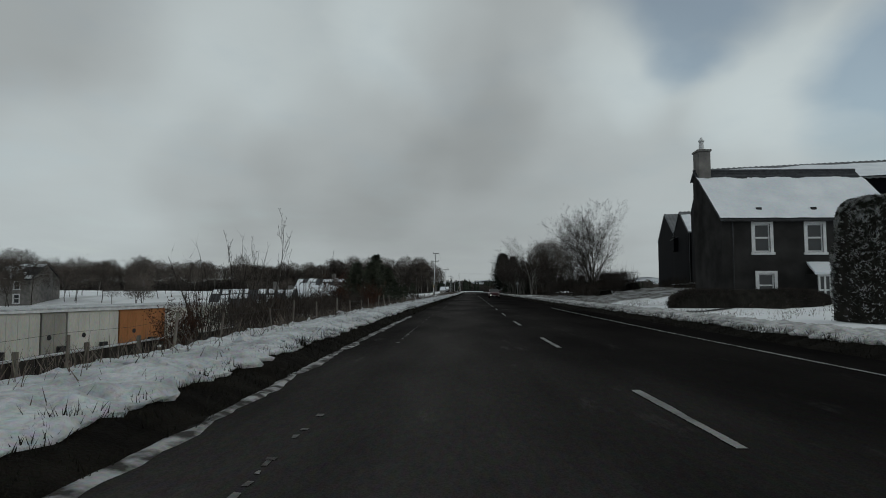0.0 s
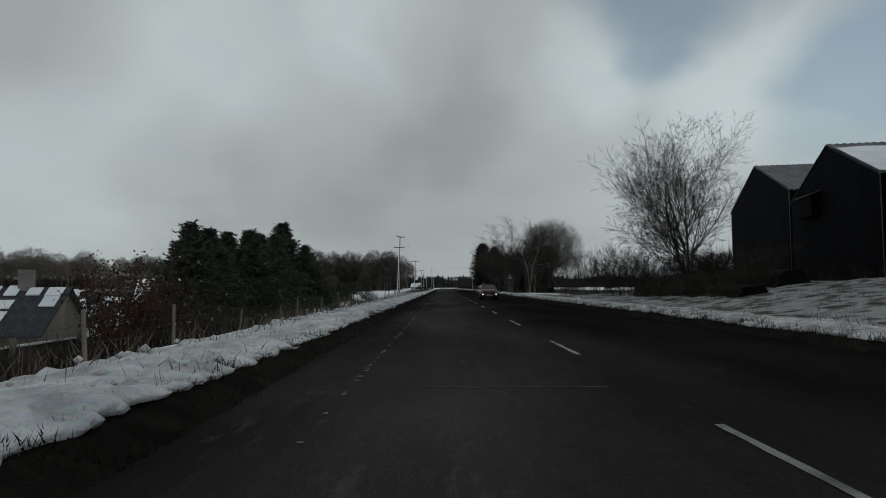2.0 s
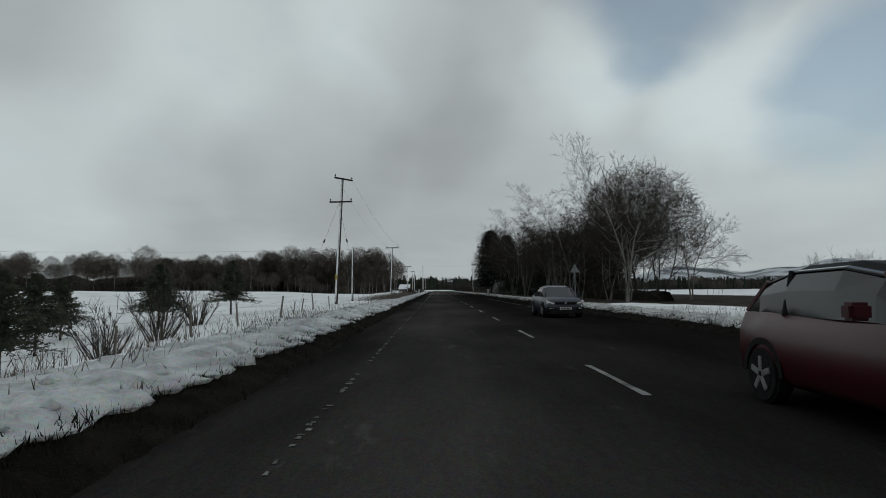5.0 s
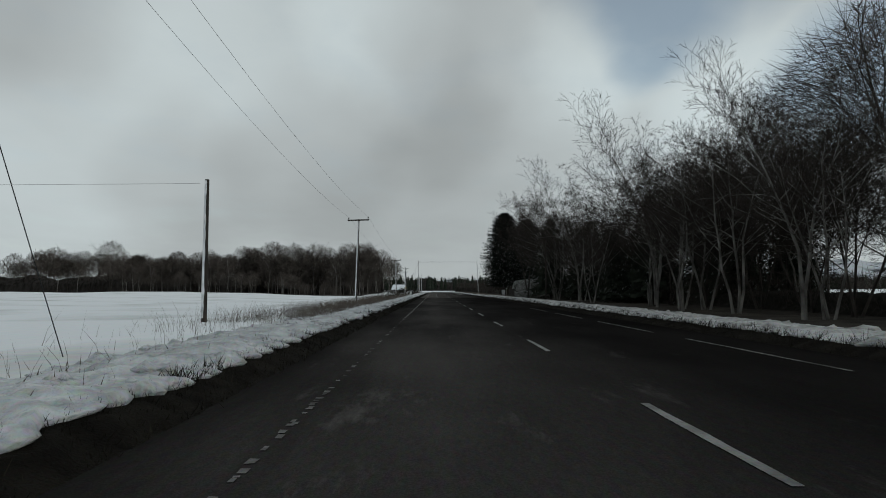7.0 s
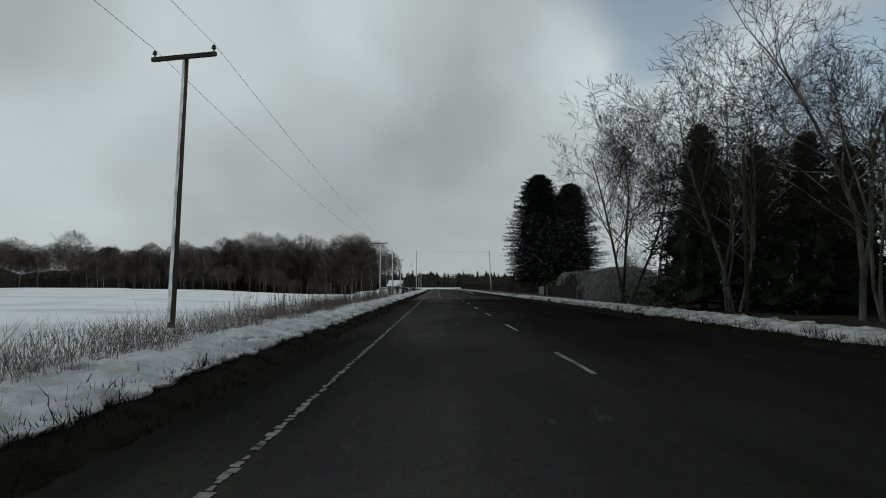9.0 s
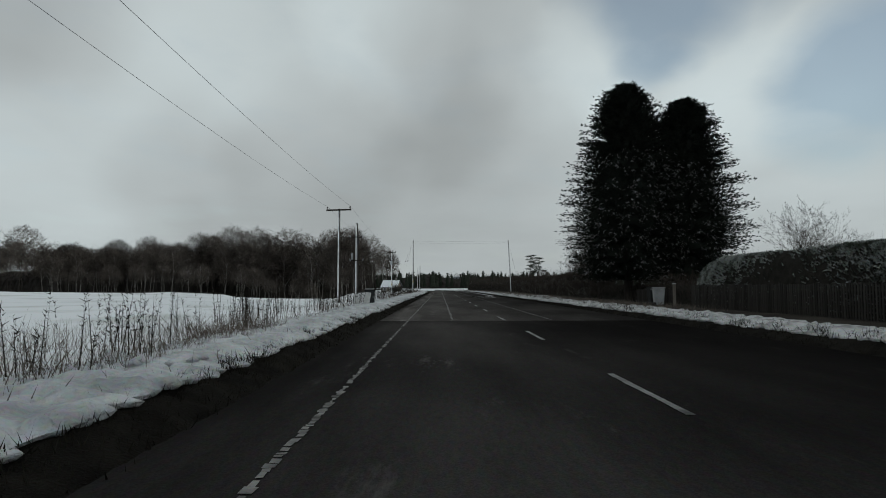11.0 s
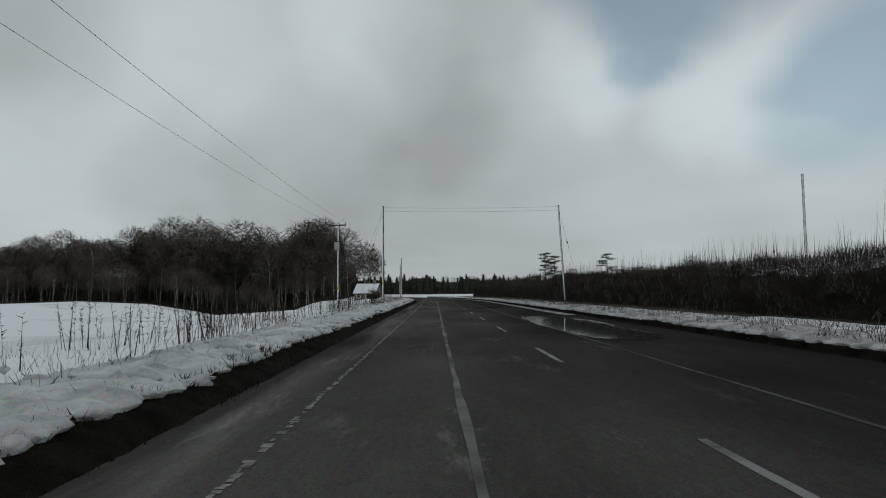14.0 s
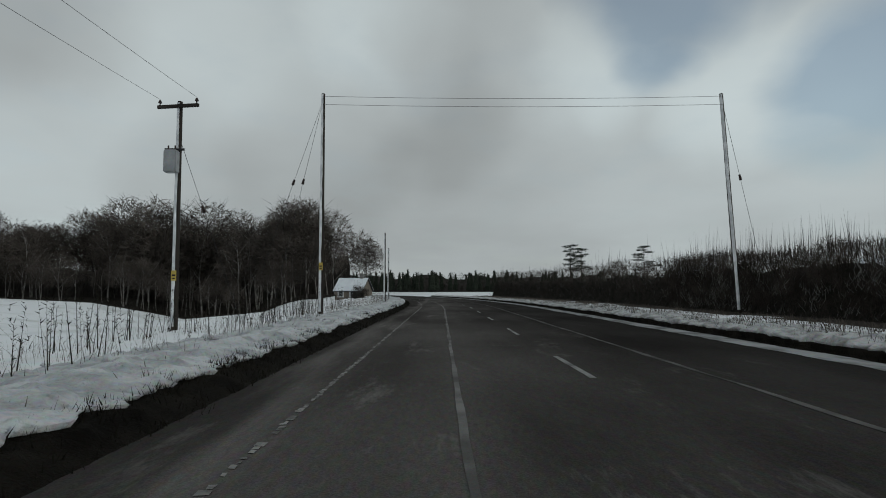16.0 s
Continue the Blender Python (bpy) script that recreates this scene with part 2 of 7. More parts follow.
def land(u, y):
    """Height of the ground at the distance u from the camera's lane, y along the road."""
    n = noise.noise(Vector((u * 0.05, y * 0.05, 0)))
    n2 = noise.noise(Vector((u * 0.3, y * 0.3, 7)))
    if -2.6 < u < 8.2:
        return -0.06
    if u <= -2.6:
        d = -2.6 - u
        low = 1 - smooth(95, 135, y)
        z = 0.16 * smooth(0.1, 0.8, d) + 0.04 * n2 * smooth(0.5, 2, d)
        z -= low * (2.1 * smooth(2.5, 9.5, d) + 1.0 * smooth(20, 25, d))
        z += (1 - low) * (-(0.35 + 0.7 * smooth(280, 345, y)) * smooth(4, 12, d) + (0.6 + 0.8 * smooth(250, 330, y)) * smooth(18, 75, d) * (0.8 + 0.8 * n))
        z -= (5.0 * smooth(352, 420, y) + 0.8 * smooth(330, 352, y)) * smooth(13, 34, d) * (1 - 0.8 * smooth(38, 75, d)) * (1 - smooth(520, 700, y))
        z += 5.0 * smooth(400, 1500, d) * (1 + n)
        return z
    d = u - 8.2
    up = (1 - smooth(85, 118, y))
    z = 0.22 * smooth(0.1, 0.7, d) + 0.05 * n2 * smooth(0.5, 2, d)
    z += up * (smooth(18, 60, y) * 1.1 + 0.25) * smooth(2.0, 14, d) + up * smooth(1.5, 5, d) * (0.16 * n2 + 0.10 * noise.noise(Vector((u * 0.55, y * 0.55, 3))))
    z += 0.3 * n * smooth(5, 30, d)
    z -= 1.6 * (1 - up) * smooth(6, 30, d) * (1 - smooth(128, 150, y))
    z += 6.0 * smooth(300, 1200, d) * (1 + n)
    return z


def land_z(x, y):
    return land(x - bend(y), y)


us = [-4200, -3000, -2200, -1600, -1200, -900, -650, -480, -360, -270, -200, -150, -115, -90, -70, -56, -46, -38, -32, -27, -23, -20, -17.5, -15.5, -14,
      -12.5, -11.3, -10.2, -9.2, -8.3, -7.5, -6.8, -6.2, -5.7, -5.2, -4.7, -4.3, -3.9, -3.5, -3.2, -2.9, -2.6, -2.4, 0, 2.5, 5, 7.9, 8.2, 8.5, 8.8, 9.2,
      9.7, 10.3, 11, 11.8, 12.7, 13.7, 14.8, 16, 17.5, 19, 21, 23.5, 26.5, 30, 34, 39, 45, 52, 60, 70, 84, 100, 125, 160, 200, 260, 340, 450, 600, 800,
      1100, 1500, 2000, 2700, 3600, 4400]
ys = [-300, -200, -120, -80, -50, -30, -20, -14, -9, -5] + [i * 1.5 - 2 for i in range(0, 290)] + \
     [440, 448, 457, 467, 478, 490, 505, 520, 540, 560, 585, 615, 650, 700, 760, 830, 920, 1050, 1250, 1500, 1900, 2400, 3000, 3800, 4700]
V, F = [], []
for y in ys:
    for u in us:
        V.append((u + bend(y), y, land(u, y)))
nu = len(us)
for j in range(len(ys) - 1):
    for i in range(nu - 1):
        k = j * nu + i
        F.append((k, k + 1, k + nu + 1, k + nu))
SCRUB = mat("leaf_litter", (0.055, 0.048, 0.040), (0.022, 0.019, 0.016), rough=1.0, scale=0.7, fine=9, bump=0.8, dist=0.08)


PATCHY = mat("patchy_snow", (0.33, 0.335, 0.34), (0.065, 0.060, 0.050), rough=0.9, scale=1.3, detail=10, fine=7, bump=1.0, bump_scale=4, dist=0.14, lo=0.38, hi=0.56)


def floor_kind(u, y):
    """0 snow, 1 dark leaf litter under trees and hedges, 2 thin snow with grass showing."""
    away = smooth(9, 16, abs(u - 2.5))
    u += away * (5.0 * noise.noise(Vector((y * 0.09, 1, 4))) + 2.5 * noise.noise(Vector((y * 0.33, u * 0.2, 8))))
    y += 7.0 * noise.noise(Vector((u * 0.11, 6, 2))) + 3.0 * noise.noise(Vector((u * 0.4, y * 0.1, 5)))
    if 9.9 < u < 45 and 138 < y < 275:
        return 1
    if 13.0 < u < 18 and 274 < y < 430:
        return 1
    if -13 < u < -6.6 and y < 62 and noise.noise(Vector((u * 0.4, y * 0.3, 2))) > -0.15:
        return 1
    if -430 < u + bend(y) < -26 and 468 < y < 640:
        return 1
    if 9.9 < u < 60 and 46 < y < 116:
        return 2
    if -40 < u < -6.6 and -20 < y < 64:
        return 2
    return 0


ids = []
for f in F:
    x, y = (V[f[0]][0] + V[f[2]][0]) / 2, (V[f[0]][1] + V[f[2]][1]) / 2
    ids.append(floor_kind(x - bend(y), y))
tagged(link("ground", V, F, [FIELD, SCRUB, PATCHY], shade=True, ids=ids), "snow-covered fields and verges with stubble showing through", "ground", kind="structure")

# ---- the road: asphalt with worn wheel tracks, damp and dry patches ----
def asphalt(name, base, dark, wet, scab, across):
    m = mat(name, base, dark, rough=0.9, scale=0.35, fine=18, bump=0.35, bump_scale=60, stretch=(1.0, 0.3, 1), dist=0.008, spec=0.0, lo=0.34, hi=0.66)
    N, L = m.node_tree.nodes, m.node_tree.links
    bs = N["Principled BSDF"]
    tc = N.new("ShaderNodeTexCoord")
    mp = N.new("ShaderNodeMapping")
    mp.inputs["Scale"].default_value = (0.9, 0.10, 1)
    L.new(tc.outputs["Object"], mp.inputs["Vector"])
    nz = N.new("ShaderNodeTexNoise")
    nz.inputs["Scale"].default_value, nz.inputs["Detail"].default_value = 0.9, 5
    L.new(mp.outputs[0], nz.inputs["Vector"])
    mr = N.new("ShaderNodeMapRange")
    mr.inputs["From Min"].default_value, mr.inputs["From Max"].default_value = 0.35, 0.65
    mr.inputs["To Min"].default_value, mr.inputs["To Max"].default_value = wet, 0.9
    L.new(nz.outputs["Fac"], mr.inputs["Value"])
    L.new(mr.outputs[0], bs.inputs["Roughness"])
    # stones in the surface, and pale scabs along the wheel tracks
    sp = N.new("ShaderNodeTexVoronoi")
    sp.inputs["Scale"].default_value = 85
    L.new(tc.outputs["Object"], sp.inputs["Vector"])
    sr = N.new("ShaderNodeValToRGB")
    sr.color_ramp.elements[0].position, sr.color_ramp.elements[0].color = 0.05, (0.82, 0.81, 0.80, 1)
    sr.color_ramp.elements[1].position, sr.color_ramp.elements[1].color = 0.95, (1.18, 1.17, 1.16, 1)
    sc = N.new("ShaderNodeSeparateColor")
    L.new(sp.outputs["Color"], sc.inputs[0])
    L.new(sc.outputs[0], sr.inputs[0])
    m1 = N.new("ShaderNodeMix"); m1.data_type = "RGBA"; m1.blend_type = "MULTIPLY"
    m1.inputs["Factor"].default_value = 1.0
    src = bs.inputs["Base Color"].links[0].from_socket
    L.new(src, m1.inputs["A"])
    L.new(sr.outputs[0], m1.inputs["B"])
    wm = N.new("ShaderNodeMapping")
    wm.inputs["Scale"].default_value = (0.9, 0.22, 1)
    L.new(tc.outputs["Object"], wm.inputs["Vector"])
    wz = N.new("ShaderNodeTexNoise")
    wz.inputs["Scale"].default_value, wz.inputs["Detail"].default_value, wz.inputs["Roughness"].default_value = 1.0, 14, 0.78
    L.new(wm.outputs[0], wz.inputs["Vector"])
    wr = N.new("ShaderNodeMapRange")
    wr.inputs["From Min"].default_value, wr.inputs["From Max"].default_value = scab, scab + 0.16
    L.new(wz.outputs["Fac"], wr.inputs["Value"])
    m2 = N.new("ShaderNodeMix"); m2.data_type = "RGBA"
    L.new(wr.outputs[0], m2.inputs["Factor"])
    L.new(m1.outputs["Result"], m2.inputs["A"])
    m2.inputs["B"].default_value = (*[c * 1.95 for c in base], 1)
    # dust on the shoulder, drier near lane; oncoming lane darkened for damp and, in the colour, for windscreen
    # vignetting: a soft change across the road, ragged along it
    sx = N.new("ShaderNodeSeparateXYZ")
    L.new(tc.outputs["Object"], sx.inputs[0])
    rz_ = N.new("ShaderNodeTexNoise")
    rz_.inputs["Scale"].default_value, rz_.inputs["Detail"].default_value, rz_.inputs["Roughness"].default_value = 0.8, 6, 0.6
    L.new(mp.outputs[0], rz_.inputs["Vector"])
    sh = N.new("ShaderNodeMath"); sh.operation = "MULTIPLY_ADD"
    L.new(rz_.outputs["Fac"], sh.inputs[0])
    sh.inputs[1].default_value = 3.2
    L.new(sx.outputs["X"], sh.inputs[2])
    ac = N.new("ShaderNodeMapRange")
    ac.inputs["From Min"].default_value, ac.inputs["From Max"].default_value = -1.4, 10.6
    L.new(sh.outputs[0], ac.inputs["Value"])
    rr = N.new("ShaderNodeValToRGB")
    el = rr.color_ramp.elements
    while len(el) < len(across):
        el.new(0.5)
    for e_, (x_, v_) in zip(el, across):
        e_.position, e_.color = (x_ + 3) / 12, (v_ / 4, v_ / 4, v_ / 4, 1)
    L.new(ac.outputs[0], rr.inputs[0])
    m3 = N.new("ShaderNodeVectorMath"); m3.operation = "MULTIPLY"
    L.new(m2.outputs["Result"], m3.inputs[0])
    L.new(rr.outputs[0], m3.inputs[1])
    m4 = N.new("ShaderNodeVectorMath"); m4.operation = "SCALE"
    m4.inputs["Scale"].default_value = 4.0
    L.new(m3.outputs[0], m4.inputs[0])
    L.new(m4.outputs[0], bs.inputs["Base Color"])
    return m


# the falling values to the right hold vignetting and shade besides damp
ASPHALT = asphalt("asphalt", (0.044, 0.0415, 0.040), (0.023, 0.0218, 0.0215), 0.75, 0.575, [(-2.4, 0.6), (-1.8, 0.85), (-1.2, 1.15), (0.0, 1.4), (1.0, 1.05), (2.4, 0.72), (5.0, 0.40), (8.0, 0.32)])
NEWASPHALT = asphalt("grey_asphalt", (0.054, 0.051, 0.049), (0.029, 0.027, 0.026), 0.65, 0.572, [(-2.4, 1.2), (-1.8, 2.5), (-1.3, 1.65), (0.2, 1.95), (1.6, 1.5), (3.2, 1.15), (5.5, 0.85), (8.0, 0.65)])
PAINT = mat("worn_road_paint", (0.24, 0.24, 0.235), (0.07, 0.07, 0.068), rough=0.85, scale=1.3, detail=9, fine=28, bump=0.3, lo=0.30, hi=0.56)
SALT = mat("salt_streak", (0.185, 0.18, 0.177), (0.085, 0.082, 0.079), rough=0.9, scale=1.1, detail=10, fine=40, bump=0.2, lo=0.36, hi=0.64)
TRACK = mat("worn_lane_line", (0.125, 0.12, 0.117), (0.060, 0.057, 0.055), rough=0.9, scale=0.8, detail=10, fine=30, bump=0.2, lo=0.44, hi=0.64)
EDGE = mat("broken_edge_paint", (0.27, 0.265, 0.255), (0.10, 0.096, 0.092), rough=0.9, scale=3.0, fine=45, bump=0.3, lo=0.36, hi=0.60)
FAINT = mat("faint_road_paint", (0.20, 0.195, 0.19), (0.060, 0.057, 0.055), rough=0.9, scale=2.2, fine=45, bump=0.3, lo=0.40, hi=0.66)
TAR = mat("tar_seam", (0.13, 0.125, 0.12), (0.045, 0.042, 0.040), rough=0.8, scale=5, bump=0.2)


def strip(name, u0, u1, y0, y1, z, material, parent=None, step=2.0, label="", wob=0.0, seed=0, cross=6, thick=0.0):
    """A band of road between two distances from the lane, following the bend."""
    V, F = [], []
    n = max(1, int((y1 - y0) / step))
    for j in range(n + 1):
        y = y0 + (y1 - y0) * j / n
        for i in range(cross + 1):
            u = u0 + (u1 - u0) * i / cross
            if wob:
                side = 1 if i > cross / 2 else -1
                u += wob * noise.noise(Vector((y * 0.6, seed * 3.7 + side * 5, 0.5))) + wob * 0.6 * noise.noise(Vector((y * 2.7, seed * 3.7 + side * 9, 1.5)))
            V.append((u + bend(y), y, z + (thick * math.sin(math.pi * i / cross) * (0.6 + 0.6 * noise.noise(Vector((u * 2, y * 1.5, seed)))) if thick else 0)))
    for j in range(n):
        for i in range(cross):
            k = j * (cross + 1) + i
            F.append((k, k + 1, k + cross + 2, k + cross + 1))
    ob = link(name, V, F, material, parent, label)
    return ob


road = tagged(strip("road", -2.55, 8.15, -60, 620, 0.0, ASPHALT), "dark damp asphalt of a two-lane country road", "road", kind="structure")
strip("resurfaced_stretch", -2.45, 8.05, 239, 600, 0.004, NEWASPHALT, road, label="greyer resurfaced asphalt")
CENTRE = 2.45
for k in range(-3, 60):
    y = 5.3 + 9 * k
    strip("centre_dash", CENTRE - 0.05, CENTRE + 0.05, y, y + 3.0, 0.008, PAINT, road, step=0.25, wob=0.022, seed=k, cross=2)
rl = random.Random(70)
for y0, y1, z, keep, worn in ((-20, 165, 0.008, 0.30, 0.55), (165, 239, 0.008, 0.93, 1.0), (239.5, 600, 0.010, 0.90, 1.0)):
    V, F = [], []
    y = y0
    while y < y1:
        patch = noise.noise(Vector((y * 0.13, 6, 2)))
        size = rl.uniform(0.05, 0.15)
        if rl.random() < keep + 0.5 * patch:
            w0, w1 = -1.365 + rl.uniform(-0.012, 0.03), -1.285 - rl.uniform(-0.012, 0.03)
            n = len(V)
            for a, b in ((w0, 0.0), (w1, rl.uniform(-0.02, 0.02)), (w1 + rl.uniform(-0.012, 0.012), size), (w0 + rl.uniform(-0.012, 0.012), size + rl.uniform(-0.02, 0.02))):
                V.append((a + bend(y + b), y + b, z))
            F.append(tuple(range(n, n + 4)))
        y += size + rl.choice((0.0, 0.012, 0.03, 0.05))
    tagged(link("left_edge_line", V, F, FAINT if keep < 0.5 else EDGE, road, "worn ribbed edge marking"), kind="stuff")
strip("middle_seam", 0.37, 0.45, 239.5, 600, 0.010, SALT, road, step=0.7, wob=0.035, seed=8, cross=2)
strip("right_edge_line", 6.62, 6.71, -20, 47, 0.0095, PAINT, road, step=0.5, wob=0.02, seed=140, cross=2)
for k in range(6):
    strip("right_edge_line", 6.62, 6.71, 128 + k * 9, 128 + k * 9 + 6.5, 0.0095, FAINT, road, step=0.6, wob=0.02, seed=k + 141, cross=2)
strip("right_edge_line", 4.26, 4.35, 239.5, 600, 0.010, TRACK, road, step=0.8, wob=0.04, seed=11, cross=2)

SLUSHY = mat("thin_road_snow", (0.32, 0.325, 0.33), (0.12, 0.12, 0.12), rough=0.8, scale=1.4, fine=16, bump=0.4, lo=0.36, hi=0.58, stretch=(1, 0.5, 1))

# ---- snow lying along both verges, broken at the edge over dark earth ----
def bank(name, side, y0, y1, u_toe, u_lip, lip_h, depth, label):
    """Dark bank of earth and grass, and the snow with its ragged lip above it. side: -1 left, 1 right."""
    V, F, W, G = [], [], [], []
    step = 0.16
    n = int((y1 - y0) / step)
    prof = 18
    for j in range(n + 1):
        y = y0 + j * step
        b = bend(y)
        big = noise.noise(Vector((y * 0.12, side * 4.0, 2)))
        rag = noise.noise(Vector((y * 0.9, side * 9.0, 5))) * 0.12 + noise.noise(Vector((y * 2.9, side * 2.0, 8))) * 0.18 + noise.noise(Vector((y * 5.3, side * 2.0, 18))) * 0.16 + noise.noise(Vector((y * 2.05, side * 5.0, 1))) * 0.16
        if side < 0:
            rag = rag * 1.2 + noise.noise(Vector((y * 4.4, 17, 2))) * 0.12
        else:
            rag = (rag * 1.25 + noise.noise(Vector((y * 3.7, 31, 4))) * 0.16) * (1 - 0.5 * smooth(215, 270, y))
        lip = u_lip + side * (0.12 * big + rag) - (0.36 * smooth(215, 270, y) if side > 0 else 0)
        h = lip_h * (1 + 0.35 * noise.noise(Vector((y * 0.35, side, 3))))
        for u, z in ((u_toe - side * 0.03, -0.02), (u_toe + side * 0.12, 0.05), (lip - side * 0.10, h * 0.65), (lip + side * 0.6, h * 0.8)):
            V.append((u + b, y, z + 0.03 * noise.noise(Vector((y * 4, u * 3, 1)))))
        hang = (0.07 if side < 0 else 0.15) + 0.34 * max(0, noise.noise(Vector((y * 1.9, 3, side)))) * (0.6 + 0.8 * abs(noise.noise(Vector((y * 6, 3, side)))))
        if side > 0:
            hang = 0.08 + 0.42 * max(0.0, noise.noise(Vector((y * 2.6, 3, side))) + 0.15)
        for i in range(prof):
            f = i / (prof - 1)
            if i == 0:
                u, z = lip + side * 0.06, h - hang
            elif i == 1:
                u, z = lip, h - hang * 0.3
            else:
                g = (i - 2) / (prof - 3)
                u = lip + side * (0.08 + g * depth)
                z = h + 0.08 * math.sin(min(1, g * 3) * 1.57) + 0.10 * noise.noise(Vector((u * 0.9, y * 0.9, 4))) + 0.10 * noise.noise(Vector((u * 2.4, y * 2.4, 6))) + 0.07 * noise.noise(Vector((u * 5.2, y * 5.2, 6)))
                z = z * (1 - smooth(0.3, 1, g)) + (land(u, y) + 0.06 + 0.09 * noise.noise(Vector((u * 1.5, y * 1.5, 4))) + 0.09 * noise.noise(Vector((u * 2.8, y * 2.8, 9))) + 0.07 * noise.noise(Vector((u * 5.5, y * 5.5, 2)))) * smooth(0.3, 1, g)
                if i == prof - 1:
                    z = land(u, y) - 0.04
            W.append((u + b, y, z))
    for j in range(n):
        for i in range(3):
            k = j * 4 + i
            F.append((k, k + 1, k + 5, k + 4))
        for i in range(prof - 1):
            k = j * prof + i
            G.append((k, k + 1, k + prof + 1, k + prof))
    tagged(link("verge_bank", V, F, EARTH, shade=True), "dark earth and flattened grass bank beside the road", "verge", kind="structure")
    tagged(link(name, W, G, SNOW if side < 0 else SOILED, shade=True), label, "snow bank", kind="structure")


bank("snow_bank_left", -1, -12, 440, -2.42, -2.95, 0.24, 2.4, "ploughed snow with a ragged lip along the verge")
bank("snow_bank_right", 1, -12, 440, 8.05, 8.62, 0.25, 2.2, "snow piled along the far verge over dark grass")
slush = strip("slush_strip", -2.46, -2.26, -12, 31, 0.003, DIRTY, None, step=0.2, wob=0.13, seed=21, cross=5, thick=0.03)
tagged(slush, "line of grey frozen slush along the asphalt edge", "slush", kind="stuff")
slush = strip("slush_strip", 7.3, 8.0, 307, 440, 0.012, SLUSHY, None, step=0.3, wob=0.10, seed=22, cross=5, thick=0.03)
tagged(slush, "band of thin snow lying on the edge of the asphalt", "slush", kind="stuff")


# ================= plants =================
def bare_tree(seed, height, spread, limbs=6, levels=3, trunks=1, lean=0.0, kids=(6, 5, 5), droop=0.0, thick=1.0, low=0.2, twig_w=0.012, lift=0.10, wide=(0.5, 0.95), wander=0.085, limb=1.0):
    """Returns (wood verts, wood faces, twig verts, twig faces) of a leafless tree."""
    rng = random.Random(seed)
    stems, LV, LF, TV, TF = [], [], [], [], []

    def grow(p, d, length, r, level):
        segs = 6 if level == 0 else (4 if level == 1 else (3 if level < levels else 1))
        pts, rad = [p.copy()], [r]
        q = p.copy()
        for i in range(segs):
            d = (d + Vector((rng.gauss(0, wander), rng.gauss(0, wander), rng.gauss(0, wander * 0.7) + (lift if level else 0.02) - droop * level * 0.05))).normalized()
            q = q + d * (length / segs)
            pts.append(q.copy())
            rad.append(max(0.006, r * (1 - 0.75 * (i + 1) / segs)))
        if level == 0:
            stems.append(([], []))
            tube(*stems[-1], pts, rad, 8)
        elif level == 1:
            tube(LV, LF, pts, rad, 4)
        elif level < levels:
            tube(TV, TF, pts, rad, 3)
        else:
            sliver(TV, TF, pts[0], pts[-1], max(twig_w, r * 0.6), rng)
        if level >= levels:
            return
        n = kids[min(level, len(kids) - 1)]
        for i in range(n):
            f = (low if level == 0 else 0.25) + (1 - (low if level == 0 else 0.25)) * (i + rng.random()) / n
            s = f * segs
            k = min(int(s), segs - 1)
            o = pts[k].lerp(pts[k + 1], s - k)
            ax = (pts[k + 1] - pts[k]).normalized()
            side = ax.orthogonal().normalized()
            side.rotate(Matrix.Rotation(rng.uniform(0, 6.283), 3, ax))
            open_a = rng.uniform(*wide) if level == 0 else rng.uniform(0.45, 0.95)
            nd = (ax * math.cos(open_a) + side * math.sin(open_a)).normalized()
            nl = length * limb * rng.uniform(0.42, 0.62) * (1.15 - 0.55 * f if level == 0 else 1.0 - 0.25 * f)
            if level == 0:
                nl = max(nl, spread * 0.5 * rng.uniform(0.6, 1.1))
            grow(o, nd, nl, rad[k] * rng.uniform(0.42, 0.6), level + 1)

    for t in range(trunks):
        a = rng.uniform(0, 6.28)
        tilt = (0.10 + 0.18 * rng.random()) if trunks > 1 else 0.04
        d = Vector((math.cos(a) * tilt + lean, math.sin(a) * tilt, 1)).normalized()
        h = height * (rng.uniform(0.8, 1.0) if trunks > 1 else 0.95)
        grow(Vector((math.cos(a) * 0.25 * (trunks > 1), math.sin(a) * 0.25 * (trunks > 1), -0.15)), d, h, height * 0.013 * thick, 0)
    return stems, LV, LF, TV, TF


def tree_thing(name, data, bark, twig, label, category="tree"):
    stems, LV, LF, TV, TF = data
    t = thing(name, 0, 0, 0, 0, label, category)
    for sv, sf in stems:
        link("trunk", sv, sf, bark, t, shade=True)
    if not stems:
        tagged(link("stem_growth", LV, LF, bark, t), kind="stuff")
        LV, LF = [], []
    n = len(LV)
    ob = link("crown", LV + TV, LF + [tuple(i + n for i in f) for f in TF], [bark, twig], t, ids=[0] * len(LF) + [1] * len(TF))
    tagged(ob, kind="stuff")
    return t


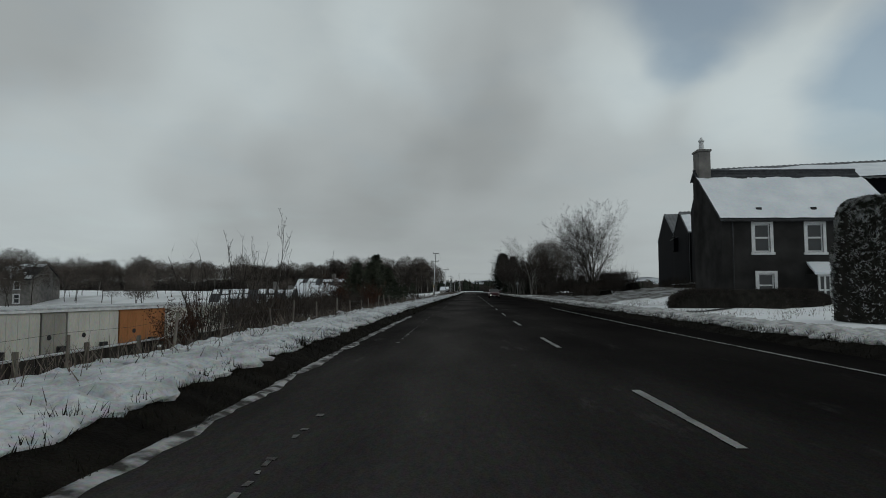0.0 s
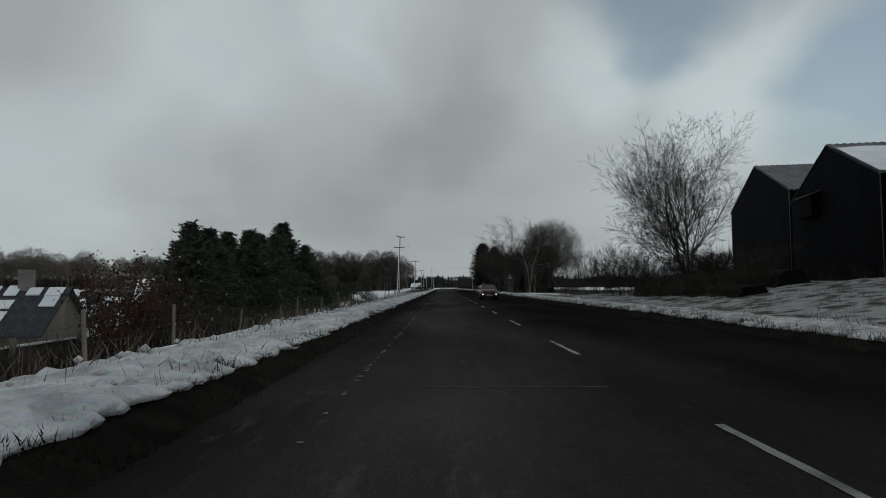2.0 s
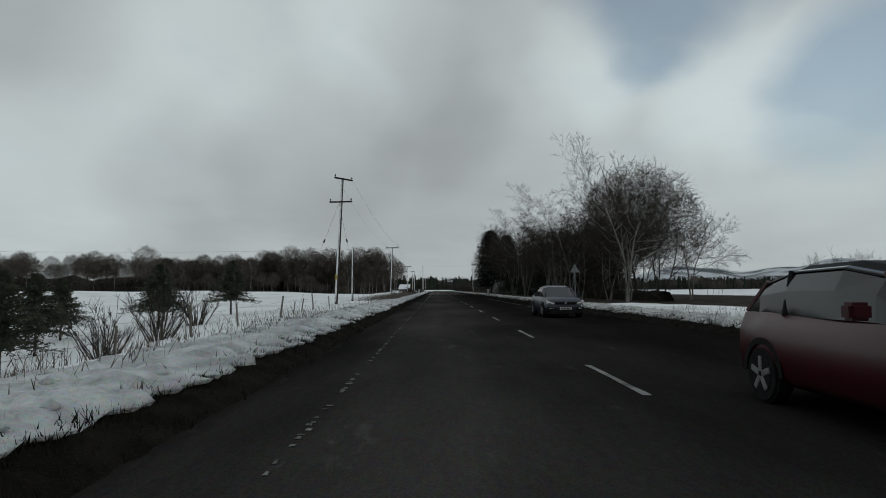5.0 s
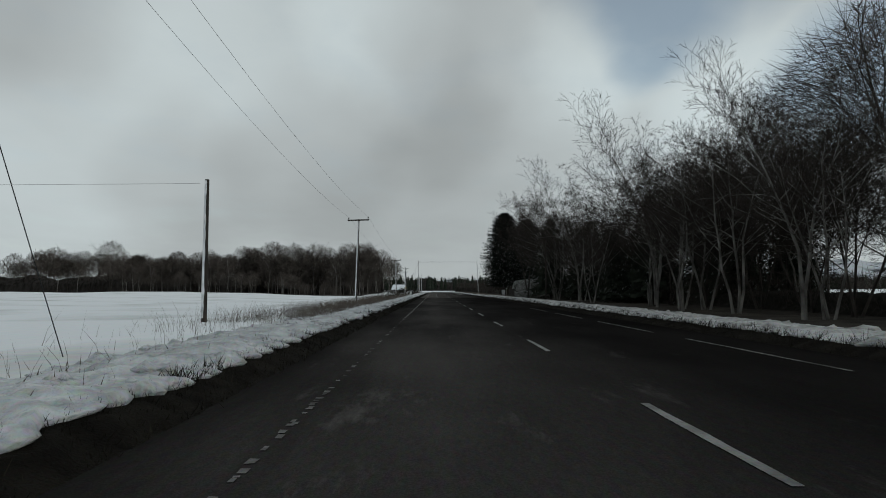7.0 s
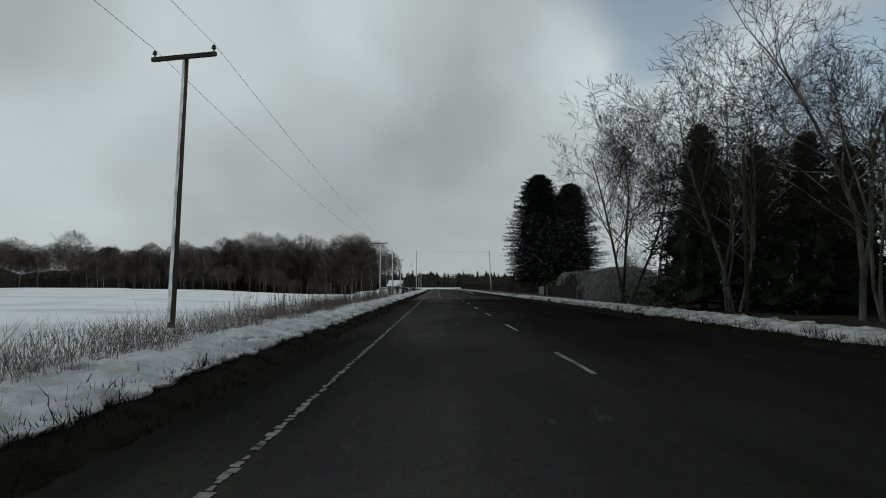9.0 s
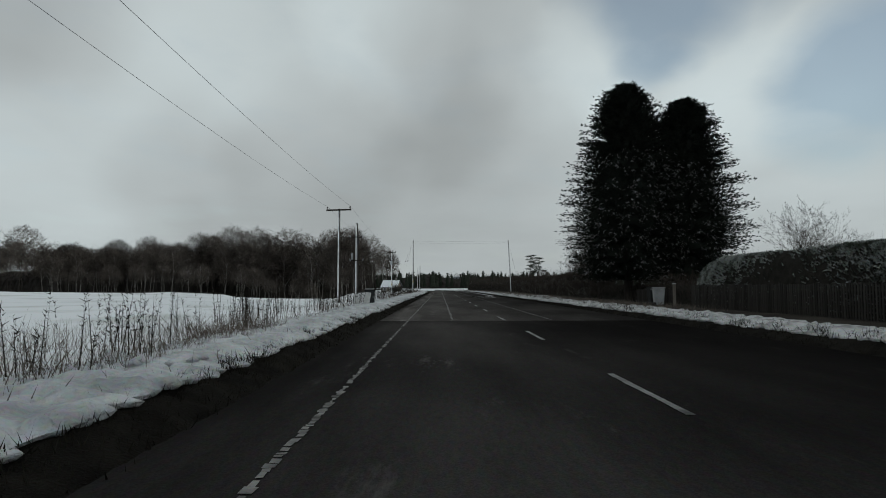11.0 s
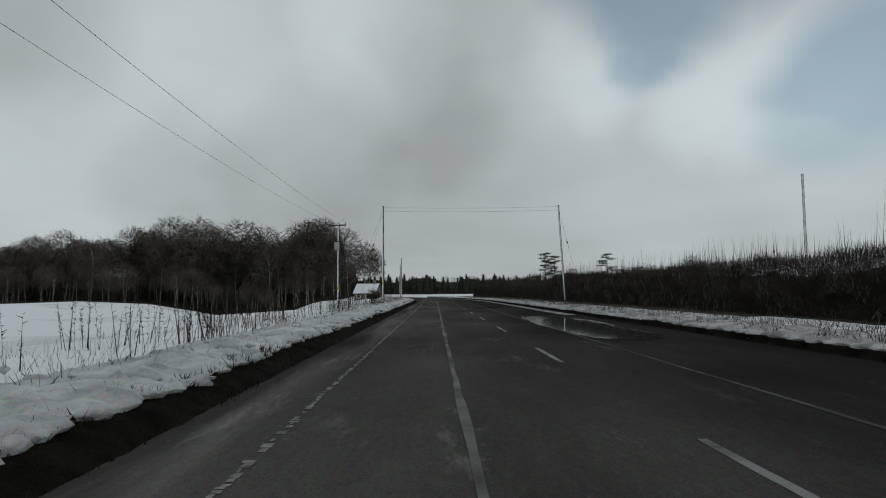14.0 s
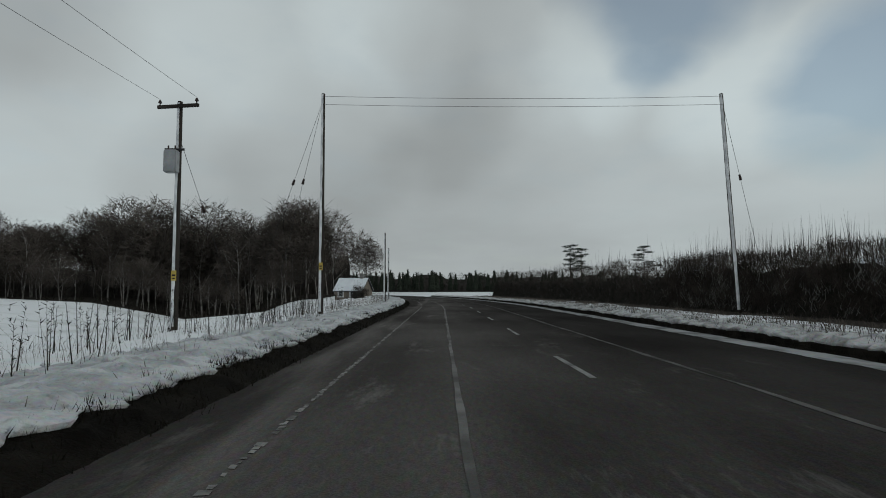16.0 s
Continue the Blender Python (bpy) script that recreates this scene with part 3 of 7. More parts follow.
def conifer(seed, height, radius, whorls, per, sprays, low=0.10, power=0.75, w=0.05, core=0.5, size=1.0, frost=0.08, bell=0.0, loose=1.8, rise=0.0, rough_=0.28, cells=26):
    """Trunk, and a crown of drooping boughs made of small needle sprays round a dark core, some of them whitened."""
    rng = random.Random(seed)
    TV, TF, CV, CF, SV, SF = [], [], [], [], [], []
    tube(TV, TF, [Vector((0, 0, -0.2)), Vector((0, 0, height * 0.5)), Vector((0, 0, height * 0.97))], [height * 0.02, height * 0.012, 0.015], 7)

    def girth(f):
        r = (1 - f) ** power
        return r * (0.68 + 0.32 * min(1, f / 0.3)) if bell else r

    for i in range(whorls):
        f = (i + rng.random() * 0.7) / whorls
        z = height * (low + (0.99 - low) * f)
        for k in range(per):
            a = rng.uniform(0, 6.283)
            lump = 1 + 0.22 * noise.noise(Vector((math.cos(a) * 1.4, math.sin(a) * 1.4, z * 0.5 + seed)))
            r = (radius * girth(f) * lump + 0.12) * rng.uniform(1 - rough_, 1 + rough_ * 0.45)
            up = 0.25 + 0.45 * f
            tip = Vector((math.cos(a) * r, math.sin(a) * r, z + r * (up - 0.45 + rise)))
            root = Vector((0, 0, z))
            mid = root.lerp(tip, 0.5) + Vector((0, 0, 0.06 * r))
            tube(CV, CF, [root, mid, tip], [0.03, 0.02, 0.006], 3)
            for s in range(sprays):
                g = 0.35 + 0.70 * (s + rng.random()) / sprays
                p = root.lerp(mid, g * 2) if g < 0.5 else mid.lerp(tip, g * 2 - 1)
                L = size * (0.10 + 0.12 * rng.random()) * (0.6 + 0.05 * height)
                p = p + Vector((rng.gauss(0, 0.5), rng.gauss(0, 0.5), rng.gauss(-0.1, 0.4))) * L * loose
                white = f < 0.6 and g > 0.7 and rng.random() < frost * 1.8
                for q in range(7 if white else 4):
                    dv = Vector((math.cos(a) + rng.gauss(0, 0.8), math.sin(a) + rng.gauss(0, 0.8), rng.gauss(-0.1 + 1.6 * rise, 0.5))).normalized()
                    sliver(SV if white else CV, SF if white else CF, p - dv * L * 0.3, p + (dv + (Vector((0, 0, -0.9)) if white else Vector())) * L, w * (0.35 if white else 1.0) * (0.6 + 0.7 * rng.random()), rng)
    # dark inner mass, ragged
    n, m = cells, cells
    b = len(CV)
    for j in range(m + 1):
        f = j / m
        for k in range(n):
            a = 6.283 * k / n
            r = core * radius * girth(f) * (0.55 + 0.7 * rng.random())
            CV.append(Vector((math.cos(a) * r, math.sin(a) * r, height * (low + 0.02 + (0.93 - low) * f) + rng.gauss(0, 0.1))))
    for j in range(m):
        for k in range(n):
            k2 = (k + 1) % n
            CF.append((b + j * n + k, b + j * n + k2, b + (j + 1) * n + k2, b + (j + 1) * n + k))
    return TV, TF, CV, CF, SV, SF


def conifer_thing(name, data, label, needle=None):
    TV, TF, CV, CF, SV, SF = data
    t = thing(name, 0, 0, 0, 0, label, "conifer")
    link("trunk", TV, TF, BARK, t, shade=True)
    tagged(link("crown", CV, CF, needle or NEEDLE, t), kind="stuff")
    if SV:
        tagged(link("snow_dusting", SV, SF, FROST, t, "snow-whitened sprays"), kind="stuff")
    return t


def shrub_data(seed, height, spread, stems, kids=6, w=0.010, leaves=0, stout=1.0, twigs=3):
    """A leafless bush of many upright stems that fork into twigs."""
    rng = random.Random(seed)
    WV, WF, TV, TF = [], [], [], []
    for s_ in range(stems):
        a = rng.uniform(0, 6.283)
        o = Vector((math.cos(a), math.sin(a), 0)) * rng.uniform(0, spread * (0.18 if stout == 1.0 else 0.30))
        d = Vector((math.cos(a) * rng.uniform(0.05, 0.55) * spread / height, math.sin(a) * rng.uniform(0.05, 0.55) * spread / height, 1)).normalized()
        h = height * rng.uniform(0.6, 1.0)
        pts = [o + Vector((0, 0, -0.1))]
        for i in range(4):
            d = (d + Vector((rng.gauss(0, 0.1), rng.gauss(0, 0.1), 0.05))).normalized()
            pts.append(pts[-1] + d * h / 4)
        tube(WV, WF, pts, [r_ * stout for r_ in (0.028, 0.022, 0.016, 0.010, 0.005)], 3)
        for k in range(kids):
            f = rng.uniform(0.8, 3.9)
            i = min(int(f), 3)
            p = pts[i].lerp(pts[i + 1], f - i)
            dv = (d + Vector((rng.gauss(0, 0.5), rng.gauss(0, 0.5), 0.25))).normalized()
            L = h * rng.uniform(0.15, 0.35)
            q = p + dv * L
            sliver(WV if leaves else TV, WF if leaves else TF, p, q, w, rng)
            for e in range(leaves):
                g = p.lerp(q, rng.uniform(0.1, 1.15)) + Vector((rng.gauss(0, 0.1), rng.gauss(0, 0.1), rng.gauss(0, 0.1)))
                dl = Vector((rng.gauss(0, 1), rng.gauss(0, 1), rng.gauss(-0.3, 1))).normalized() * 0.085
                sliver(TV, TF, g, g + dl, 0.028, rng)
            for e in range(0 if leaves else twigs):
                g = p.lerp(q, rng.uniform(0.2, 0.8))
                dv2 = (dv + Vector((rng.gauss(0, 0.6), rng.gauss(0, 0.6), 0.2))).normalized()
                sliver(TV, TF, g, g + dv2 * L * rng.uniform(0.3, 0.7), w * 0.8, rng)
    return [], WV, WF, TV, TF


def put(master, spots, group=""):
    """Copies of a thing at (x, y, turn, scale); the first spot takes the thing itself."""
    for i, (x, y, rz, s) in enumerate(spots):
        m = pose(x, y, land_z(x, y), 0, 0, rz)
        if i == 0:
            ob = master
            ob.matrix_basis = m
        else:
            ob = copy_thing(master, m)
        ob.scale = (s, s, s)
        if group:
            tagged(ob, group=group)


def scatter(name, variants, spots, mats, label, category):
    """One object of many plants nobody could count. Spots: (x, y, turn, scale, variant)."""
    VV, FF, ids = [], [], []
    for x, y, rz, s, v in spots:
        z = land_z(x, y)
        c, sn = math.cos(rz) * s, math.sin(rz) * s
        for mi, (pv, pf) in enumerate(variants[v]):
            b = len(VV)
            VV.extend([(x + p[0] * c - p[1] * sn, y + p[0] * sn + p[1] * c, z + p[2] * s) for p in pv])
            FF.extend([tuple(i + b for i in f) for f in pf])
            ids.extend([mi] * len(pf))
    return tagged(link(name, VV, FF, mats, ids=ids), label, category, kind="stuff")


# ---- right-hand side: the tree beside the barns, shrubs, the strip of wood ----
big_tree = tree_thing("bare_tree", bare_tree(11, 11.0, 13, kids=(20, 10, 7, 5), levels=4, trunks=3, low=0.10, thick=1.2, twig_w=0.010, lift=0.07, wide=(0.5, 0.95)), BARK, TWIG, "tall leafless tree with several stems and a fan of fine twigs")
put(big_tree, [(16.6, 80.0, 0, 0.68)], "bare trees by the barns")
shrub = tree_thing("shrub", shrub_data(3, 4.4, 4.2, 64, kids=15, w=0.007, stout=0.55, twigs=5), BARK, TWIG, "rounded leafless bush standing in snow", "bush")
put(shrub, [(15.0, 101, 0, 1.0), (14.8, 90.5, 80, 0.95), (17.0, 93.5, 200, 0.85), (15.5, 112, 30, 0.62), (18.5, 107, 120, 0.6), (16, 121, 250, 0.55),
            (19.5, 84, 170, 0.6), (17.7, 45.5, 40, 0.42), (19.6, 45.0, 160, 0.34)] + [(17.5 + 4 * (k * 0.381 % 1), 74 + 2.2 * k, 50 * k, 0.40 + 0.22 * (k * 0.618 % 1)) for k in range(9)], "roadside bushes")

birch_a = tree_thing("birch", bare_tree(21, 10.5, 8, kids=(12, 8, 6, 4), levels=4, trunks=3, low=0.34, thick=0.66, lean=-0.10, twig_w=0.009, lift=0.03, wide=(0.65, 1.15), wander=0.13), PALE, TWIG, "leafless birch with pale leaning stems and dark fine twigs")
birch_b = tree_thing("birch", bare_tree(22, 11.5, 9, kids=(13, 8, 6, 4), levels=4, trunks=2, lean=-0.18, low=0.36, thick=0.76, twig_w=0.009, lift=0.02, wide=(0.7, 1.2), wander=0.12), PALE, TWIG, "leafless birch with two pale stems and fine twigs")
birch_c = tree_thing("alder", bare_tree(23, 10.0, 7, kids=(14, 8, 6, 4), levels=4, trunks=3, low=0.28, thick=0.75, twig_w=0.010, lift=0.05, wide=(0.6, 1.1), wander=0.11), BARK, TWIG, "dark leafless alder with dense twigs")
rw = random.Random(5)
spots = {0: [], 1: [], 2: []}
y = 149.0
k = 0
while y < 218:
    row = k % 3
    x = 13.6 + row * 3.0 + rw.uniform(-0.8, 1.2) + (2.0 if y < 156 else 0)
    s = rw.uniform(0.84, 1.04) * (0.72 - 0.02 * smooth(172, 180, y) + 0.12 * smooth(200, 210, y))
    spots[(k * 7 + row) % 3].append((x, y, rw.uniform(0, 360), s))
    y += rw.uniform(1.1, 1.9) if y < 174 else rw.uniform(2.2, 3.4)
    k += 1
spots[0] += [(13.2, 203.5, 0, 1.05), (14.2, 168.5, 20, 0.74)]
spots[1] += [(14.6, 145.2, 0, 0.9), (15.8, 181.0, 0, 1.05), (13.9, 196.5, 0, 0.95), (13.2, 158.5, -10, 0.70), (13.6, 174.5, 15, 0.76)]
spots[2] += [(21.5, 177.0, 0, 1.2), (24.5, 183.0, 90, 1.2), (12.2, 216.0, 0, 1.08)]
put(birch_a, spots[0], "trees of the roadside wood")
put(birch_b, spots[1], "trees of the roadside wood")
put(birch_c, spots[2], "trees of the roadside wood")

spruce_a = conifer_thing("spruce", conifer(31, 8.8, 4.0, 30, 12, 11, low=0.04, power=1.05, w=0.032, loose=1.5, rough_=0.36), "dense dark spruce among the birches")
put(spruce_a, [(16.2, 192, 0, 0.72), (15.4, 188.5, 50, 0.62), (13.2, 206.5, 80, 1.05), (15.8, 202.0, 140, 0.88), (18.5, 197, 30, 0.7), (19.5, 205, 75, 0.9), (18.2, 190, 10, 0.62), (21.5, 193, 200, 0.8), (23, 184, 0, 1.2), (20.5, 181, 100, 1.1), (17.5, 186, 160, 1.0), (19.5, 176, 20, 0.8), (20.5, 200, 220, 0.8), (21.5, 173, 20, 0.8), (19.5, 213, 10, 1.1)], "spruces in the wood")

cypress = conifer_thing("cypress", conifer(35, 16.6, 5.65, 64, 28, 26, low=0.09, power=0.58, size=0.72, w=0.032, frost=0.10, core=0.58, loose=1.1, rise=0.22, rough_=0.31, bell=1.0), "very tall dense dark garden conifer dusted with snow", mat("dark_needles", (0.020, 0.025, 0.020), (0.009, 0.011, 0.009), rough=0.9, scale=1.0, bump=0))
put(cypress, [(14.2, 262.0, 0, 1.0), (18.5, 261.4, 130, 0.92)], "garden conifers")
garden_tree = tree_thing("bare_tree", bare_tree(41, 8.5, 8, kids=(12, 7, 6, 5), levels=4, trunks=5, low=0.10, thick=0.6, twig_w=0.007, lift=0.06), BARK, TWIG, "spreading leafless tree at the end of the garden")
put(garden_tree, [(14.2, 270.5, 0, 0.76), (16.4, 275.5, 150, 0.75), (17.6, 278, 90, 0.72), (25.5, 258, 40, 0.6), (16.8, 285, 200, 0.5), (16.6, 290.0, 20, 0.44)], "bare garden trees")

# ---- left-hand side: row of young conifers, saplings ----
pine = conifer_thing("young_conifer", conifer(51, 5.5, 2.6, 26, 12, 15, low=0.25, power=1.3, loose=1.15, core=0.26, size=1.1, w=0.024, frost=0.03, rise=0.16), "young dark conifer with upswept boughs standing in snow", PINENEEDLE)
pine_b = conifer_thing("young_conifer", conifer(52, 5.5, 2.7, 24, 12, 15, low=0.26, power=1.25, loose=1.25, core=0.26, size=1.15, w=0.024, frost=0.03, rise=0.12, rough_=0.4), "young dark conifer with a ragged crown standing in snow", PINENEEDLE)
put(pine, [(-11.6, 66.5, 0, 1.12), (-11.4, 74.5, 40, 1.18), (-12.0, 82.4, 200, 1.26), (-10.9, 87.0, 80, 1.15), (-11.4, 91.2, 10, 1.08)], "row of young conifers")
put(pine_b, [(-12.3, 70.5, 0, 1.14), (-11.9, 78.4, 90, 1.2), (-12.5, 86.2, 300, 1.48), (-12.0, 97.2, 120, 0.95), (-13.4, 76.5, 50, 1.2)], "row of young conifers")
for k in range(9):
    ob = copy_thing(pine if k % 2 else pine_b, pose(-11.5 - 3.5 * (k * 0.381 % 1), 103 + 3.6 * k, land_z(-12.5, 103 + 3.6 * k), 0, 0, 47 * k))
    ob.scale = [0.42 + 0.14 * (k * 0.618 % 1)] * 3
    tagged(ob, "small dark evergreen bush standing in the snow", "conifer", "small evergreens")
sapling = tree_thing("sapling", shrub_data(61, 4.0, 1.5, 9, kids=5, w=0.006), BARK, TWIG, "clump of thin upright leafless saplings by the fence", "sapling")
rs = random.Random(9)
put(sapling, [(-8.4, 20.8, 10, 0.95), (-8.0, 23.6, 130, 1.0), (-9.3, 22.5, 70, 0.9)] + [(-7.2 - rs.random() * 3.0, 23 + k * 3.2 + rs.uniform(-0.8, 0.8), rs.uniform(0, 360), rs.uniform(0.35, 0.55)) for k in range(11)], "saplings along the fence")
slim = tree_thing("sapling", bare_tree(62, 4.6, 1.2, kids=(14, 3, 2), levels=3, trunks=1, low=0.22, thick=0.42, twig_w=0.006, wide=(0.3, 0.6), limb=0.45), BARK, TWIG, "single slender leafless sapling by the fence", "sapling")
put(slim, [(-6.7, 22.0, 0, 0.98), (-7.1, 20.0, 60, 0.78), (-7.2, 24.2, 130, 0.80), (-7.1, 27.0, 200, 0.72), (-7.0, 31.2, 300, 0.76), (-7.4, 35.0, 20, 0.66), (-6.9, 18.4, 250, 0.55), (-9.4, 36.0, 0, 0.7), (-9.0, 40.5, 90, 0.55), (-7.6, 47, 40, 0.8)], "saplings along the fence")
low_bush = tree_thing("shrub", shrub_data(8, 2.0, 2.6, 30), BARK, TWIG, "dark leafless bush by the fence", "bush")
put(low_bush, [(-7.2 - rs.random() * 5, 24 + k * 2.4 + rs.uniform(-1, 1), rs.uniform(0, 360), rs.uniform(0.5, 0.8)) for k in range(16)] +
    [(20.5, 58, 0, 0.6), (21.5, 62.5, 50, 0.7), (22.5, 66, 90, 0.6), (23.3, 70.5, 20, 0.7), (24.5, 75, 0, 0.6), (19.5, 53, 100, 0.5), (25.5, 80, 40, 0.7), (27, 86, 80, 0.7), (-8.5, 100, 10, 0.7), (-9.2, 104, 60, 0.9), (-10.5, 108, 90, 0.9), (-8.8, 113, 0, 0.8), (-10, 119, 0, 1.0), (-11, 125, 50, 1.0)], "bushes along the fence")

# ---- far woods ----
def far_tree(seed, height, spread, fuzz, pale=False, foot=0.36, width=(0.035, 0.085)):
    rng = random.Random(seed)
    stems, LV, LF, TV, TF = bare_tree(seed, height * 0.92, spread, kids=(9, 3), levels=2, trunks=1, low=0.3, thick=0.8, twig_w=0.03)
    for k in range(fuzz):
        a, c = rng.uniform(0, 6.283), rng.random() ** 0.5
        lump = 1 + 0.3 * noise.noise(Vector((math.cos(a) * 1.3, math.sin(a) * 1.3, seed)))
        top = 0.62 + 0.38 * math.sqrt(max(0.0, 1 - c * c)) + 0.06 * noise.noise(Vector((math.cos(a) * c * 4, math.sin(a) * c * 4, seed)))
        f = foot + (top - foot) * rng.random() ** 0.6
        p = Vector((math.cos(a) * c * spread * 0.5 * lump, math.sin(a) * c * spread * 0.5 * lump, height * f))
        d = Vector((math.cos(a) * c + rng.gauss(0, 0.6), math.sin(a) * c + rng.gauss(0, 0.6), 0.35 + rng.gauss(0, 0.5)))
        sliver(TV, TF, p, p + d.normalized() * rng.uniform(0.7, 2.0), rng.uniform(*width), rng)
    SV, SF = stems[0]
    n = len(SV)
    wood = (SV + LV, SF + [tuple(i + n for i in q) for q in LF])
    return [([], []), (TV, TF), wood] if pale else [wood, (TV, TF)]


def far_spruce(seed, height, radius):
    TV, TF, CV, CF, SV, SF = conifer(seed, height, radius, 9, 6, 2, low=0.08, power=0.6, w=0.20, core=0.75, size=1.9, frost=0.0, cells=8)
    return [(TV, TF), (CV, CF)]


def ridge_core(name, pts, h, material, label, seed):
    """The shaded inside of a wood as one dark-coloured mass: a lumpy bank under the crowns of its trees."""
    V, F = [], []
    prof = [(-9, 0), (-7, 0.55), (-3, 0.9), (3, 1.0), (8, 0.8), (12, 0)]
    n = len(pts)
    for i, (x, y) in enumerate(pts):
        for k, (o, f) in enumerate(prof):
            hh = h(x) * f * (0.85 + 0.28 * noise.noise(Vector((x * 0.05, seed, k * 0.3))) + 0.22 * noise.noise(Vector((x * 0.21, seed, k))))
            V.append((x, y + o + 2 * noise.noise(Vector((x * 0.2, k, seed))), land_z(x, y) - 0.3 + hh))
    m = len(prof)
    for i in range(n - 1):
        for k in range(m - 1):
            q = i * m + k
            F.append((q, q + 1, q + m + 1, q + m))
    return tagged(link(name, V, F, material), label, "woodland", kind="stuff")


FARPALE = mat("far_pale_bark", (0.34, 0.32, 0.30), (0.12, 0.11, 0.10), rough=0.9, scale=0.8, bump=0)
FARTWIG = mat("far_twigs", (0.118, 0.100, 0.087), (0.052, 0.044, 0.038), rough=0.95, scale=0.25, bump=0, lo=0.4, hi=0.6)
# dark colour that stands in for the shade behind the trunks
WOODSHADE = mat("inner_shade", (0.060, 0.054, 0.049), (0.026, 0.023, 0.021), rough=1.0, scale=0.5, fine=3.5, bump=1.0, dist=0.5, stretch=(1, 1, 0.35))
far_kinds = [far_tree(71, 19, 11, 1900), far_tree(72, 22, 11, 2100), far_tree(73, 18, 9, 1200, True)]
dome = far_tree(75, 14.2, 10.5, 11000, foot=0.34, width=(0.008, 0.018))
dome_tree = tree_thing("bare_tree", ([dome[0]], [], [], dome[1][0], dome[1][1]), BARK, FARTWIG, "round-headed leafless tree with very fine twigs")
put(dome_tree, [(21.3, 163, 0, 1.0)])
rf = random.Random(12)
left_spots = []
for k in range(155):
    x = -185 + 158 * rf.random()
    y = 474 + 75 * rf.random() + (x + 30) * -0.10
    hump = 1.12 + 0.30 * math.exp(-((x + 72) / 40) ** 2)
    left_spots.append((x, y, rf.uniform(0, 6.28), rf.uniform(0.85, 1.1) * hump, rf.choice((0, 1, 2, 2))))
for k in range(100):
    x = -420 + 250 * rf.random()
    left_spots.append((x, 470 + 130 * rf.random(), rf.uniform(0, 6.28), rf.uniform(1.12, 1.38), rf.randrange(3)))
for k in range(46):
    x = -165 + 138 * rf.random()
    left_spots.append((x, 466 + 8 * rf.random() + (x + 30) * -0.10, rf.uniform(0, 6.28), rf.uniform(0.5, 0.75), 2))
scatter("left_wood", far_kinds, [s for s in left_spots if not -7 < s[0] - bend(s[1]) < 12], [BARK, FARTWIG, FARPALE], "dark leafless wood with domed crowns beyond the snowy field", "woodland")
ridge_core("wood_inside", [(-430 + 4.0 * i, 534 - (-430 + 4.0 * i + 30) * 0.10) for i in range(100)], lambda x: 13.0 + 4.0 * math.exp(-((x + 72) / 42) ** 2), WOODSHADE, "lumpy dark mass standing in for the shade inside the leafless wood", 3)
ridge_core("forest_inside", [(-260 + 6.0 * i, 742 + 0.10 * abs(-260 + 6.0 * i)) for i in range(125)], lambda x: 13.0, WOODSHADE, "lumpy dark mass standing in for the shade inside the conifer forest", 9)
back = [(-150 + 100 * rf.random(), 108 + 38 * rf.random(), rf.uniform(0, 6.28), rf.uniform(0.32, 0.5), rf.randrange(3)) for _ in range(34)] + [(-120 + 78 * rf.random(), 100 + 30 * rf.random(), rf.uniform(0, 6.28), rf.uniform(0.26, 0.42), rf.randrange(3)) for _ in range(26)]
back += [(-27 - 1.8 * k, 97 + 1.1 * k, 1.3 * k, 0.24 + 0.03 * (k % 3), k % 3) for k in range(6)]
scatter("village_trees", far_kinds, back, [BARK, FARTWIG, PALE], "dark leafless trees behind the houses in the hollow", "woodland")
belt_kinds = [far_spruce(81, 17, 3.2), far_spruce(82, 19, 3.6), far_tree(74, 16, 9, 500)]
belt = []
for k in range(520):
    x = -240 + 700 * rf.random()
    belt.append((x, 690 + 60 * rf.random() + 0.10 * abs(x), rf.uniform(0, 6.28), rf.uniform(0.66, 0.80), rf.choice((0, 1, 1, 2))))
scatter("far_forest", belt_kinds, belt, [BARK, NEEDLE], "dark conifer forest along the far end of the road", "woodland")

# ---- utility poles ----
STREAK = mat("driven_snow", (0.85, 0.86, 0.88), (0.5, 0.52, 0.54), rough=0.7, scale=3, bump=0.3)


